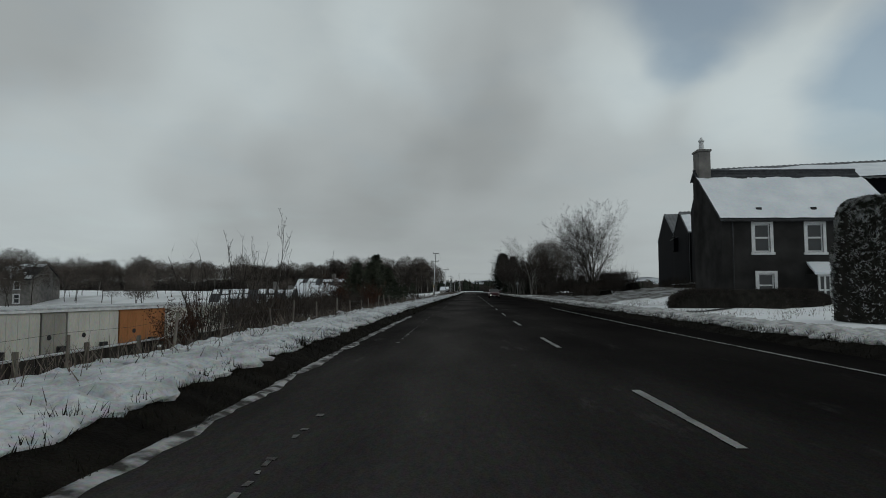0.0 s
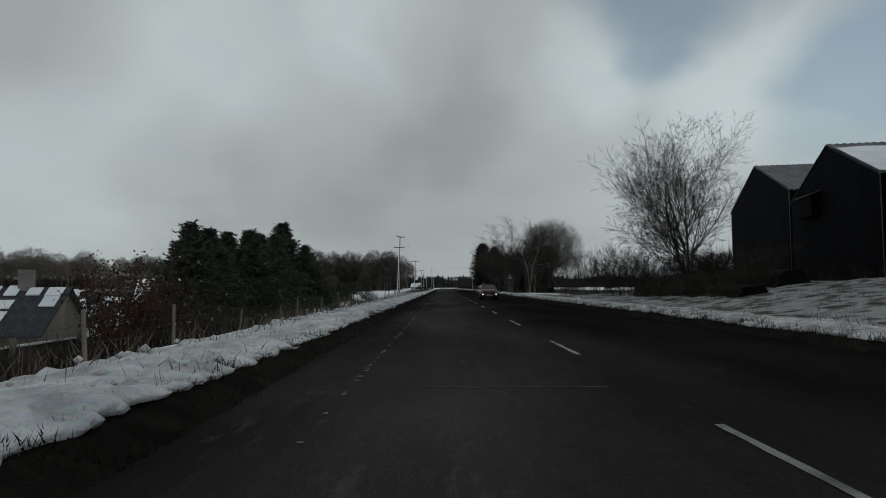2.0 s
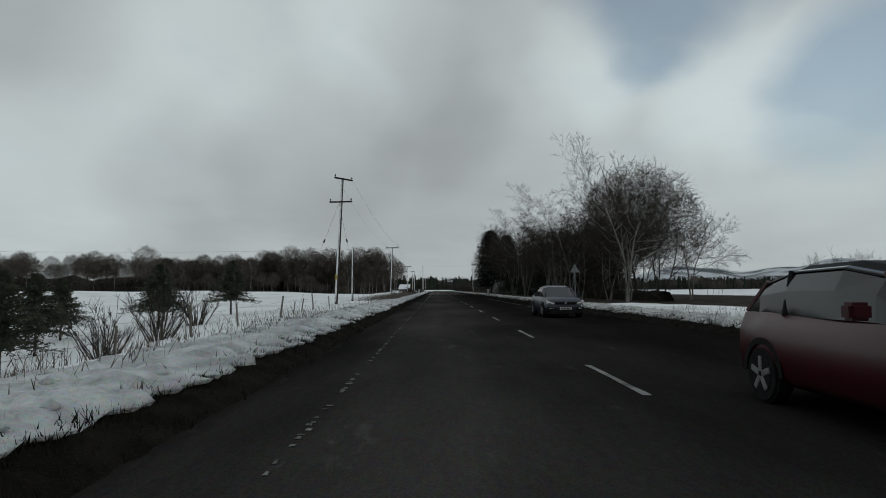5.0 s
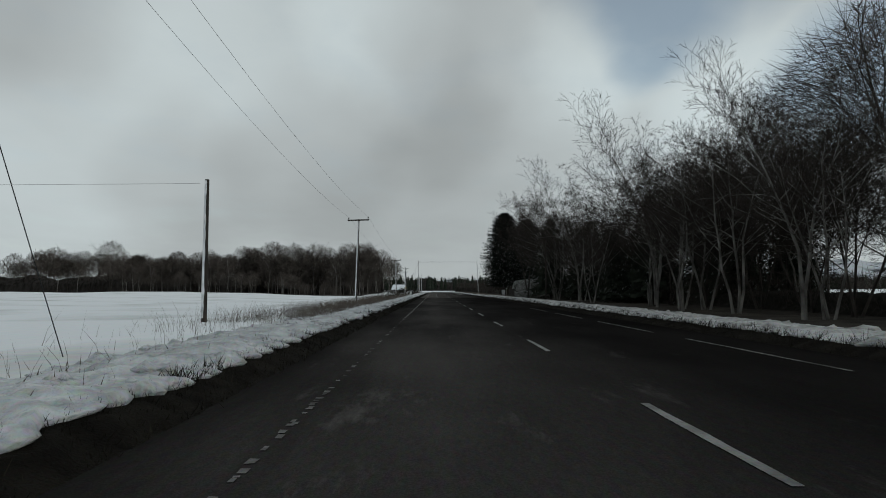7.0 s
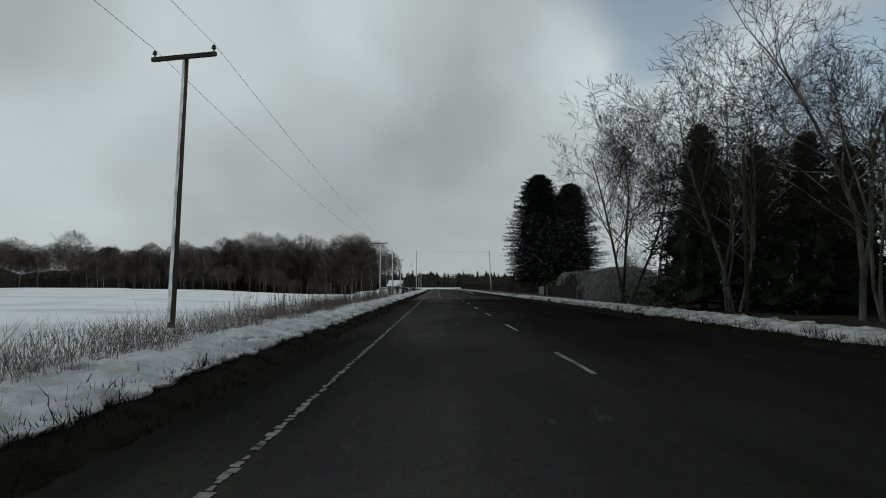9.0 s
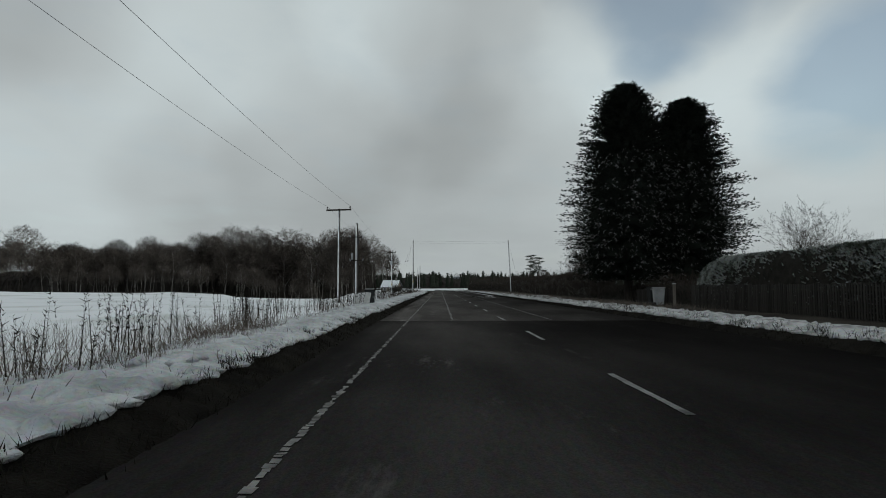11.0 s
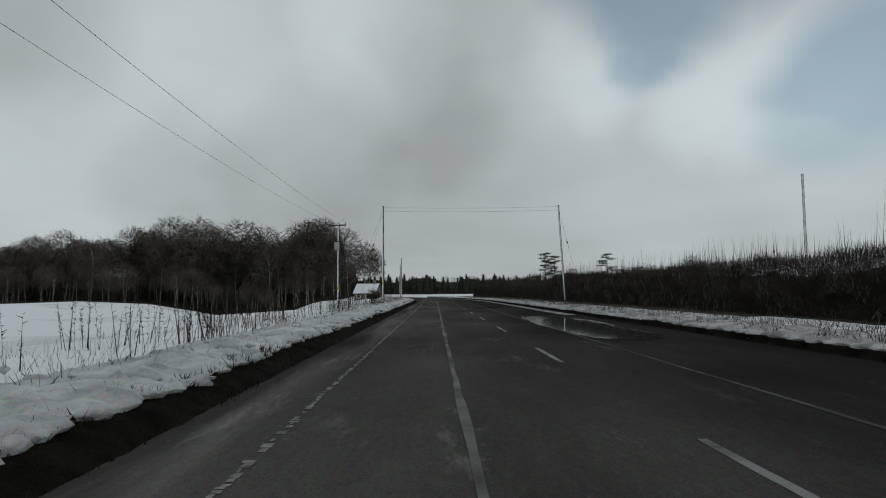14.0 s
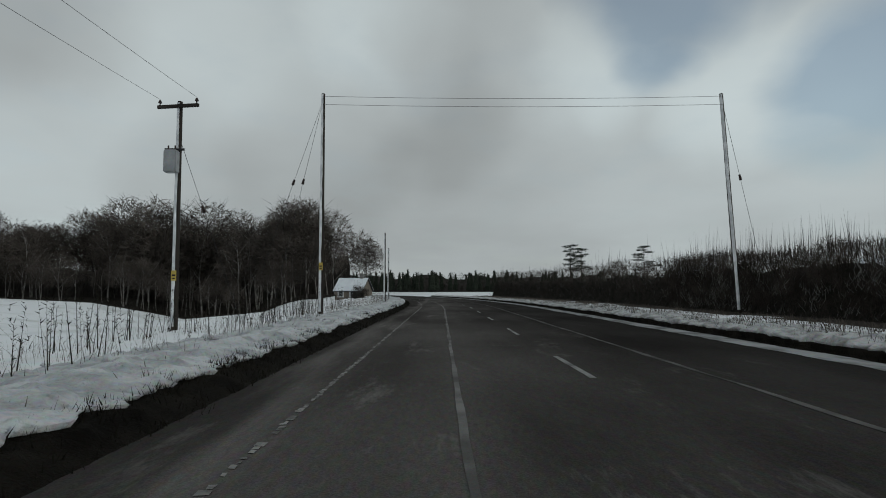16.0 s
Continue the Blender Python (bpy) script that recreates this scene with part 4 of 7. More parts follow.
def pole(x, y, h, label, arm=0.0, arm_z=0.0, arm_turn=0.0, second=None, turn2=None, r=0.105, lean=0.0, snow=True, name="utility_pole", group="roadside utility poles"):
    z = land_z(x, y)
    t = thing(name, x, y, z, 0, label, "utility pole", group)
    bm = B()
    top = Vector((lean * h, 0, h - z))
    cyl(bm, (0, 0, -0.3), top, r, r * 0.72, 12)
    part("shaft", bm, POLE, t, shade=True)
    if snow:
        V, F = [], []
        n = 26
        for j in range(n + 1):
            f = j / n
            rr = (r + (r * 0.72 - r) * f) + 0.008
            c = Vector((lean * h * f, 0, 0.15 + (h - z - 0.2) * f))
            for i in range(5):
                a = math.radians(236 + 56 * (i - 2) / 2 * (0.75 + 0.3 * noise.noise(Vector((j * 0.7, i, x)))))
                V.append(c + Vector((math.cos(a), math.sin(a), 0)) * (rr + (0.012 if 0 < i < 4 else -0.004)))
        for j in range(n):
            for i in range(4):
                k = j * 5 + i
                F.append((k, k + 1, k + 6, k + 5))
        link("snow_streak", V, F, STREAK, t, "snow blown onto one side", shade=True)
    for width, az, turn in ((arm, arm_z, arm_turn), (*(second or (0, 0)), arm_turn if turn2 is None else turn2)):
        if not width:
            continue
        q = Matrix.Rotation(radians(turn), 4, "Z")
        bm = B()
        box(bm, -width / 2, width / 2, -0.055 - r, 0.045 - r, az - z - 0.06, az - z + 0.06, 0.008)
        bmesh.ops.transform(bm, matrix=Matrix.Translation((lean * az, 0, 0)) @ q, verts=bm.verts)
        part("crossarm", bm, POLE, t)
        for s in (-1, 1):
            bm = B()
            cyl(bm, (s * (width / 2 - 0.08), -r, az - z + 0.05), (s * (width / 2 - 0.08), -r, az - z + 0.17), 0.02, 0.02, 8)
            cyl(bm, (s * (width / 2 - 0.08), -r, az - z + 0.15), (s * (width / 2 - 0.08), -r, az - z + 0.20), 0.07, 0.055, 10)
            cyl(bm, (s * (width / 2 - 0.08), -r, az - z + 0.205), (s * (width / 2 - 0.08), -r, az - z + 0.26), 0.055, 0.03, 10)
            bmesh.ops.transform(bm, matrix=Matrix.Translation((lean * az, 0, 0)) @ q, verts=bm.verts)
            part("insulator", bm, CERAMIC, t)
    return t


def cable(p, q, sag, r=0.006, name="overhead_wire", label="thin dark overhead electric wire"):
    p, q = Vector(p), Vector(q)
    V, F = [], []
    pts = [p.lerp(q, i / 20) - Vector((0, 0, 4 * sag * (i / 20) * (1 - i / 20))) for i in range(21)]
    tube(V, F, pts, [r] * 21, 4)
    return tagged(link(name, V, F, DARKMETAL), label, "cable")


p_tall = pole(-7.9, 145, 10.0, "tall wooden pole with two crossarms, snow down one side", 1.85, 9.9, 50, second=(1.85, 8.1), turn2=-12, r=0.125, lean=0.042)
p_side = pole(-8.62, 159.7, 5.5, "short wooden pole with side wire and snow streak")
p_arm = pole(-7.2, 193.2, 7.8, "wooden pole with one crossarm and two insulators", 2.05, 7.7, -14, r=0.10, lean=0.028)
p_mid = pole(-7.9, 263, 7.4, "wooden pole with one crossarm, snow down one side", 2.05, 7.3, -14, r=0.105)
p_gear = pole(-5.8, 257.6, 5.7, "wooden pole carrying metal brackets and switchgear")
p_trans = pole(-9.2, 333, 8.1, "wooden pole carrying a small grey transformer", 1.6, 7.9, -10, r=0.12)
p_left = pole(-5.5, 340.5, 10.8, "tall wooden pole with stay wires and a yellow plate", r=0.12)
p_right = pole(14.3, 340.5, 10.8, "tall wooden pole rising behind the hedge", r=0.12, lean=-0.05)
pole(25.6, 315, 9.3, "wooden pole standing in the field beyond the hedge", r=0.10)
pole(-5.0, 368, 6.6, "wooden pole beside the bend")
pole(-6.2, 386, 6.4, "wooden pole beside the bend")
pole(11.1, 198, 6.2, "thin wooden pole at the edge of the wood", r=0.08, snow=False)


# ---- fittings on the poles, stays and wires ----
def arm_ends(x, y, width, z, turn, lean=0.0):
    c, s = math.cos(radians(turn)) * (width / 2 - 0.08), math.sin(radians(turn)) * (width / 2 - 0.08)
    return (x - c + lean * z, y - s - 0.13, z + 0.27), (x + c + lean * z, y + s - 0.13, z + 0.27)


lines = [arm_ends(-7.9, 145, 1.85, 9.9, 50, 0.042), arm_ends(-7.2, 193.2, 2.05, 7.7, -14, 0.028),
         arm_ends(-7.9, 263, 2.05, 7.3, -14), arm_ends(-9.2, 333, 1.6, 7.9, -10)]
for p, q in zip(lines, lines[1:]):
    cable(p[0], q[0], 0.7)
    cable(p[1], q[1], 0.7)
cable((-8.9, 159.7, 5.35), (-75, 150, 6.0), 0.8)
for z in (10.65, 10.25):
    cable((-5.5, 340.4, z), (13.8, 340.4, z), 0.12, 0.009)
STAYS = [((-7.74, 145, 8.0), (-11.0, 145.8)), ((-7.74, 145, 8.0), (-6.3, 147.0)), ((-5.5, 340.5, 10.5), (-9.8, 342.5)), ((-5.5, 340.5, 10.5), (-8.6, 343.0)),
         ((13.78, 340.5, 10.5), (16.4, 341.5)), ((-9.2, 333, 6.8), (-7.8, 336.0))]
for (x, y, z), (gx, gy) in STAYS:
    g = Vector((gx, gy, land_z(gx, gy) - 0.1))
    p = Vector((x, y, z))
    st = cable(p, g, 0.0, 0.009, "stay_wire", "steel stay wire from a pole to the ground")
    bm = B()
    m = p.lerp(g, 0.36)
    d = (g - p).normalized()
    cyl(bm, m - d * 0.14, m + d * 0.14, 0.05, 0.07, 8)
    part("stay_insulator", bm, CERAMIC, st, shade=True)
# transformer
bm = B()
box(bm, -0.34, 0.10, -0.50, -0.14, 5.55, 6.35, 0.03)
part("transformer", bm, mat("grey_steel_paint", (0.34, 0.35, 0.37), (0.26, 0.27, 0.28), rough=0.5, scale=3, bump=0.1), p_trans, "light grey steel transformer box")
for s in (-0.24, 0.0):
    bm = B()
    cyl(bm, (s, -0.32, 6.35), (s, -0.32, 6.52), 0.04, 0.025, 8)
    part("bushing", bm, CERAMIC, p_trans)
bm = B()
box(bm, -0.45, 0.25, -0.16, -0.11, 6.38, 6.46)
part("bracket", bm, DARKMETAL, p_trans)
YELLOW = mat("yellow_plate", (0.62, 0.45, 0.05), (0.45, 0.32, 0.05), rough=0.6, scale=4, bump=0)
for t, z in ((p_trans, 1.75), (p_left, 2.1), (p_tall, 1.9)):
    bm = B()
    box(bm, -0.09, 0.09, -0.165, -0.158, z, z + 0.36, 0.002)
    part("warning_plate", bm, YELLOW, t, "small yellow warning plate")
    for z1, z2 in ((0.06, 0.10), (0.16, 0.22)):
        bm = B()
        box(bm, -0.06, 0.06, -0.170, -0.165, z + z1, z + z2)
        part("plate_marking", bm, DARKMETAL, t)
# switchgear on the short pole
for z, w in ((4.55, 0.85), (2.95, 0.85)):
    bm = B()
    box(bm, -w / 2, w / 2, -0.19, -0.11, z, z + 0.08, 0.008)
    part("gear_arm", bm, POLE, p_gear)
    for s in (-1, 1):
        bm = B()
        cyl(bm, (s * w * 0.47, -0.15, z + 0.02), (s * w * 0.56, -0.2, z + 0.16), 0.045, 0.03, 8)
        part("gear_insulator", bm, METAL, p_gear)
bm = B()
box(bm, -0.36, -0.24, -0.22, -0.12, 3.05, 3.50, 0.01)
part("fuse_box", bm, METAL, p_gear)
bm = B()
cyl(bm, (0.03, -0.13, -0.1), (0.03, -0.11, 4.6), 0.03, 0.03, 8)
part("cable_guard", bm, METAL, p_gear)
bm = B()
box(bm, -0.05, 0.22, -0.20, -0.05, 0.0, 0.05)
cyl(bm, (0.1, -0.12, 4.1), (0.1, -0.12, 4.5), 0.055, 0.055, 8)
part("cutout", bm, DARKMETAL, p_gear)

# ---- roadside cabinets at the switch pole ----
def cabinet(x, y, w, d, h, rz, material, label, slot=False):
    z = land_z(x, y)
    t = thing("utility_cabinet", x, y, z, rz, label, "cabinet")
    bm = B()
    box(bm, -w / 2, w / 2, -d / 2, d / 2, -0.1, h, 0.015)
    part("body", bm, material, t)
    bm = B()
    box(bm, -w / 2 - 0.02, w / 2 + 0.02, -d / 2 - 0.02, d / 2 + 0.02, h, h + 0.035, 0.01)
    part("lid", bm, material, t)
    bm = B()
    box(bm, -w / 2 + 0.03, w / 2 - 0.03, -d / 2 - 0.012, -d / 2, 0.05, h - 0.04, 0.004)
    part("door", bm, material, t)
    bm = B()
    box(bm, w / 2 - 0.09, w / 2 - 0.07, -d / 2 - 0.03, -d / 2 - 0.012, h * 0.5, h * 0.6)
    part("handle", bm, METAL, t)
    if slot:
        bm = B()
        box(bm, -w * 0.3, w * 0.3, -d / 2 - 0.016, -d / 2 - 0.012, h * 0.86, h * 0.92)
        part("label_plate", bm, DARKMETAL, t)
    bm = B()
    box(bm, -w / 2 - 0.01, w / 2 + 0.01, -d / 2, d / 2, h + 0.035, h + 0.075, 0.015)
    part("snow_cap", bm, SNOW, t, "thin cap of snow")
    return t


CABGREEN = mat("dark_cabinet_paint", (0.030, 0.034, 0.036), (0.02, 0.022, 0.024), rough=0.55, scale=5, bump=0.1)
CABWHITE = mat("pale_cabinet_paint", (0.50, 0.51, 0.51), (0.38, 0.39, 0.39), rough=0.6, scale=5, bump=0.1)
cabinet(-4.42, 253.3, 0.60, 0.42, 0.98, 8, CABGREEN, "tall dark steel utility cabinet in the snowy verge")
cabinet(-5.2, 253.0, 0.28, 0.22, 0.66, 12, CABWHITE, "small pale utility cabinet in the snowy verge", slot=True)
board = thing("loose_panel", -4.58, 252.96, land_z(-4.6, 252.9) + 0.04, 6, "white board leaning against the dark cabinet", "panel")
bm = B()
box(bm, -0.17, 0.17, -0.015, 0.015, 0, 0.80, 0.004)
bmesh.ops.transform(bm, matrix=pose(0, 0, 0, -6, 9, 0), verts=bm.verts)
part("sheet", bm, CABWHITE, board)

# ================= house =================
HARL = mat("dark_harling", (0.042, 0.041, 0.040), (0.022, 0.021, 0.021), rough=0.95, scale=0.8, fine=45, bump=0.7, bump_scale=60, dist=0.012, spec=0.0)
STONE = mat("grey_stone", (0.21, 0.20, 0.19), (0.13, 0.125, 0.12), rough=0.9, scale=1.5, fine=20, bump=0.5)
SLATE = mat("slate", (0.065, 0.068, 0.075), (0.04, 0.042, 0.048), rough=0.7, scale=4, bump=0.3, rand=0.25)
WHITE = mat("white_paint", (0.66, 0.67, 0.68), (0.52, 0.53, 0.54), rough=0.6, scale=3, bump=0.15)
ROOFSNOW = mat("roof_snow", (0.78, 0.81, 0.85), (0.66, 0.70, 0.75), rough=0.7, scale=0.6, fine=6, bump=0.4, dist=0.05)
GLASS = mat("window_glass", (0.025, 0.03, 0.035), (0.02, 0.022, 0.025), rough=0.08, scale=2, bump=0, spec=0.6)


def slab(bm, a, b, c, d, thick):
    """A sheet through four corners with a thickness straight down."""
    vs = [bm.verts.new(p) for p in (a, b, c, d)]
    ws = [bm.verts.new((p[0], p[1], p[2] - thick)) for p in (a, b, c, d)]
    bm.faces.new(vs)
    bm.faces.new(ws[::-1])
    for i in range(4):
        j = (i + 1) % 4
        bm.faces.new((vs[i], ws[i], ws[j], vs[j]))
    return bm


def sash(t, x, z, w, h, y=0.0, surround=True, bars=True):
    """A sash window in a wall that faces -y of its house."""
    win = new("window")
    win.parent = t
    win.location = (x, y, z)
    if surround:
        bm = B()
        for a, b, c, d in ((-w / 2 - 0.17, -w / 2, -0.02, h + 0.15), (w / 2, w / 2 + 0.17, -0.02, h + 0.15), (-w / 2, w / 2, h, h + 0.15)):
            box(bm, a, b, -0.035, 0.08, c, d, 0.008)
        part("surround", bm, WHITE, win, "white-painted stone margin")
        bm = B()
        box(bm, -w / 2 - 0.22, w / 2 + 0.22, -0.10, 0.08, -0.16, -0.02, 0.01)
        part("sill", bm, WHITE, win)
    bm = B()
    for a, b, c, d in ((-w / 2, -w / 2 + 0.07, 0, h), (w / 2 - 0.07, w / 2, 0, h), (-w / 2 + 0.07, w / 2 - 0.07, 0, 0.08), (-w / 2 + 0.07, w / 2 - 0.07, h - 0.07, h)):
        box(bm, a, b, 0.06, 0.11, c, d)
    if bars:
        box(bm, -w / 2 + 0.07, w / 2 - 0.07, 0.05, 0.11, h * 0.48, h * 0.54)
    part("frame", bm, WHITE, win)
    bm = B()
    box(bm, -w / 2 + 0.05, w / 2 - 0.05, 0.085, 0.095, 0.05, h - 0.05)
    part("pane", bm, GLASS, win)


def wall_with_holes(bm, x0, x1, z0, z1, holes, y0=0.0, y1=0.3):
    """A wall in the x-z plane, cut round its windows; holes: (x centre, z foot, width, height)."""
    xs = sorted({x0, x1, *[h[0] - h[2] / 2 for h in holes], *[h[0] + h[2] / 2 for h in holes]})
    zs = sorted({z0, z1, *[h[1] for h in holes], *[h[1] + h[3] for h in holes]})
    for a, b in zip(xs, xs[1:]):
        for c, d in zip(zs, zs[1:]):
            mx, mz = (a + b) / 2, (c + d) / 2
            if not any(abs(mx - h[0]) < h[2] / 2 and h[1] < mz < h[1] + h[3] for h in holes):
                box(bm, a, b, y0, y1, c, d)
    bmesh.ops.remove_doubles(bm, verts=bm.verts, dist=0.0005)
    return bm


HX, HY, HZ = 14.6, 35.0, 0.15
HW, HE, HR, HD = 9.5, 5.15, 8.4, 4.2
house = thing("house", HX, HY, HZ, 0, "two-storey dark stone farmhouse with white window margins and snowy slate roof", "house")
holes = [(2.2, 3.28, 0.85, 1.55), (5.05, 3.28, 0.85, 1.55), (8.3, 3.28, 0.85, 1.55), (2.35, 0.78, 0.85, 1.3), (8.3, 0.78, 0.85, 1.3)]
bm = B()
wall_with_holes(bm, 0, HW, -0.6, HE, holes)
part("front_wall", bm, HARL, house)
for x in (0.0, HW - 0.35):
    bm = B()
    prof = [(0.3, -0.6), (HD, -0.6), (HD, HR - 0.25), (HD - 0.5, HR - 0.02), (0.3, HE + 0.05)]
    a = [bm.verts.new((x, y, z)) for y, z in prof]
    b = [bm.verts.new((x + 0.35, y, z)) for y, z in prof]
    bm.faces.new(a)
    bm.faces.new(b[::-1])
    for i in range(5):
        j = (i + 1) % 5
        bm.faces.new((a[i], b[i], b[j], a[j]))
    part("gable_wall", bm, HARL, house)
bm = B()
box(bm, 0.35, HW - 0.35, HD - 0.3, HD, -0.6, HR - 0.4)
part("back_wall", bm, HARL, house)
for x, z, w, h in holes:
    sash(house, x, z, w, h)
# roof: boarding, courses of slate near the ridge, snow below
y_r, z_e, z_r = HD - 0.4, HE + 0.1, HR + 0.1
bm = B()
slab(bm, (-0.12, -0.25, z_e - 0.18), (HW + 0.12, -0.25, z_e - 0.18), (HW + 0.12, y_r, z_r), (-0.12, y_r, z_r), 0.10)
slab(bm, (-0.12, y_r + 0.02, z_r), (HW + 0.12, y_r + 0.02, z_r), (HW + 0.12, HD + 0.15, z_r - 0.5), (-0.12, HD + 0.15, z_r - 0.5), 0.1)
roof = part("roof", bm, SLATE, house)
V, F = [], []
nx, ny = 60, 16
for j in range(ny + 1):
    for i in range(nx + 1):
        f, g = i / nx, j / ny
        top = 0.87 + 0.05 * noise.noise(Vector((f * 9, 2, 0))) + 0.02 * noise.noise(Vector((f * 40, 2, 0)))
        yy = -0.27 + (y_r + 0.25) * g * top
        zz = z_e - 0.2 + (z_r - z_e + 0.2) * (yy + 0.25) / (y_r + 0.25)
        lift = 0.10 * min(1, (1 - g) * 8) * (1 + 0.3 * noise.noise(Vector((f * 12, g * 5, 3)))) + (0.012 if j == ny else 0.02)
        V.append((-0.15 + (HW + 0.3) * f, yy, zz + lift))
for j in range(ny):
    for i in range(nx):
        k = j * (nx + 1) + i
        F.append((k, k + 1, k + nx + 2, k + nx + 1))
link("roof_snow", V, F, ROOFSNOW, house, "smooth sheet of snow", shade=True)
for j in range(7):
    bm = B()
    g = 0.80 + 0.029 * j
    yy = -0.25 + (y_r + 0.25) * g
    zz = z_e - 0.18 + (z_r - z_e + 0.18) * g
    slab(bm, (-0.1, yy, zz + 0.035), (HW + 0.1, yy, zz + 0.035), (HW + 0.1, yy + 0.19, zz + 0.165), (-0.1, yy + 0.19, zz + 0.165), 0.02)
    part("slate_course", bm, SLATE, roof)
bm = B()
cyl(bm, (-0.12, y_r, z_r + 0.04), (HW + 0.12, y_r, z_r + 0.04), 0.09, 0.09, 8)
part("ridge_tile", bm, SLATE, roof)
for cx in (0.02,):
    bm = B()
    box(bm, cx, cx + 0.72, HD - 1.0, HD - 0.05, HR - 1.2, HR + 1.25, 0.02)
    ch = part("chimney", bm, STONE, house, "pale stone chimney stack")
    bm = B()
    box(bm, cx - 0.06, cx + 0.78, HD - 1.06, HD + 0.01, HR + 1.25, HR + 1.38, 0.02)
    part("cope", bm, STONE, ch)
    for k in (0,):
        bm = B()
        cyl(bm, (cx + 0.36, HD - 0.52, HR + 1.38), (cx + 0.36, HD - 0.52, HR + 1.95), 0.17, 0.13, 12)
        cyl(bm, (cx + 0.36, HD - 0.52, HR + 1.95), (cx + 0.36, HD - 0.52, HR + 2.05), 0.18, 0.18, 12)
        cyl(bm, (cx + 0.36, HD - 0.52, HR + 2.05), (cx + 0.36, HD - 0.52, HR + 2.22), 0.12, 0.05, 12)
        part("chimney_pot", bm, WHITE, ch)
bm = B()
cyl(bm, (0.05, -0.3, z_e - 0.26), (HW - 0.05, -0.3, z_e - 0.26), 0.06, 0.06, 8)
part("gutter", bm, DARKMETAL, house)
bm = B()
cyl(bm, (0.55, -0.12, -0.4), (0.55, -0.12, z_e - 0.3), 0.045, 0.045, 8)
part("downpipe", bm, DARKMETAL, house)
# porch with a snowy lean-to roof
porch = new("porch")
porch.parent = house
bm = B()
box(bm, 4.45, 5.8, -1.15, 0.02, -0.5, 2.05)
part("porch_wall", bm, HARL, porch)
bm = B()
slab(bm, (4.25, -1.35, 2.12), (6.0, -1.35, 2.12), (5.8, 0.02, 2.75), (4.55, 0.02, 2.75), 0.12)
part("porch_roof", bm, ROOFSNOW, porch, "snow-covered porch roof")
bm = B()
box(bm, 4.55, 5.05, -1.2, -1.13, 0.6, 1.95)
part("porch_glazing", bm, GLASS, porch)
bm = B()
for a in (4.48, 4.77, 5.05, 5.4, 5.7):
    box(bm, a, a + 0.09, -1.23, -1.12, -0.3, 2.02)
box(bm, 4.48, 5.79, -1.225, -1.125, 1.9, 2.03)
box(bm, 4.48, 5.1, -1.225, -1.125, 1.15, 1.22)
part("porch_frame", bm, WHITE, porch)
for x in (2.1, 5.1, 8.4):
    bm = B()
    g = 0.16
    yy, zz = -0.25 + (y_r + 0.25) * g, z_e - 0.18 + (z_r - z_e + 0.18) * g
    box(bm, x, x + 0.3, yy - 0.05, yy + 0.3, zz + 0.02, zz + 0.2, 0.02)
    part("roof_vent", bm, DARKMETAL, house)

# ================= barns =================
SHEET = mat("black_corrugated_sheet", (0.0062, 0.0062, 0.0085), (0.0035, 0.0035, 0.0045), rough=0.7, scale=0.6, fine=8, bump=0.15, stretch=(1, 1, 0.2), spec=0.02)
SHEETROOF = mat("grey_corrugated_roof", (0.16, 0.165, 0.175), (0.10, 0.105, 0.11), rough=0.6, scale=0.7, bump=0.2)


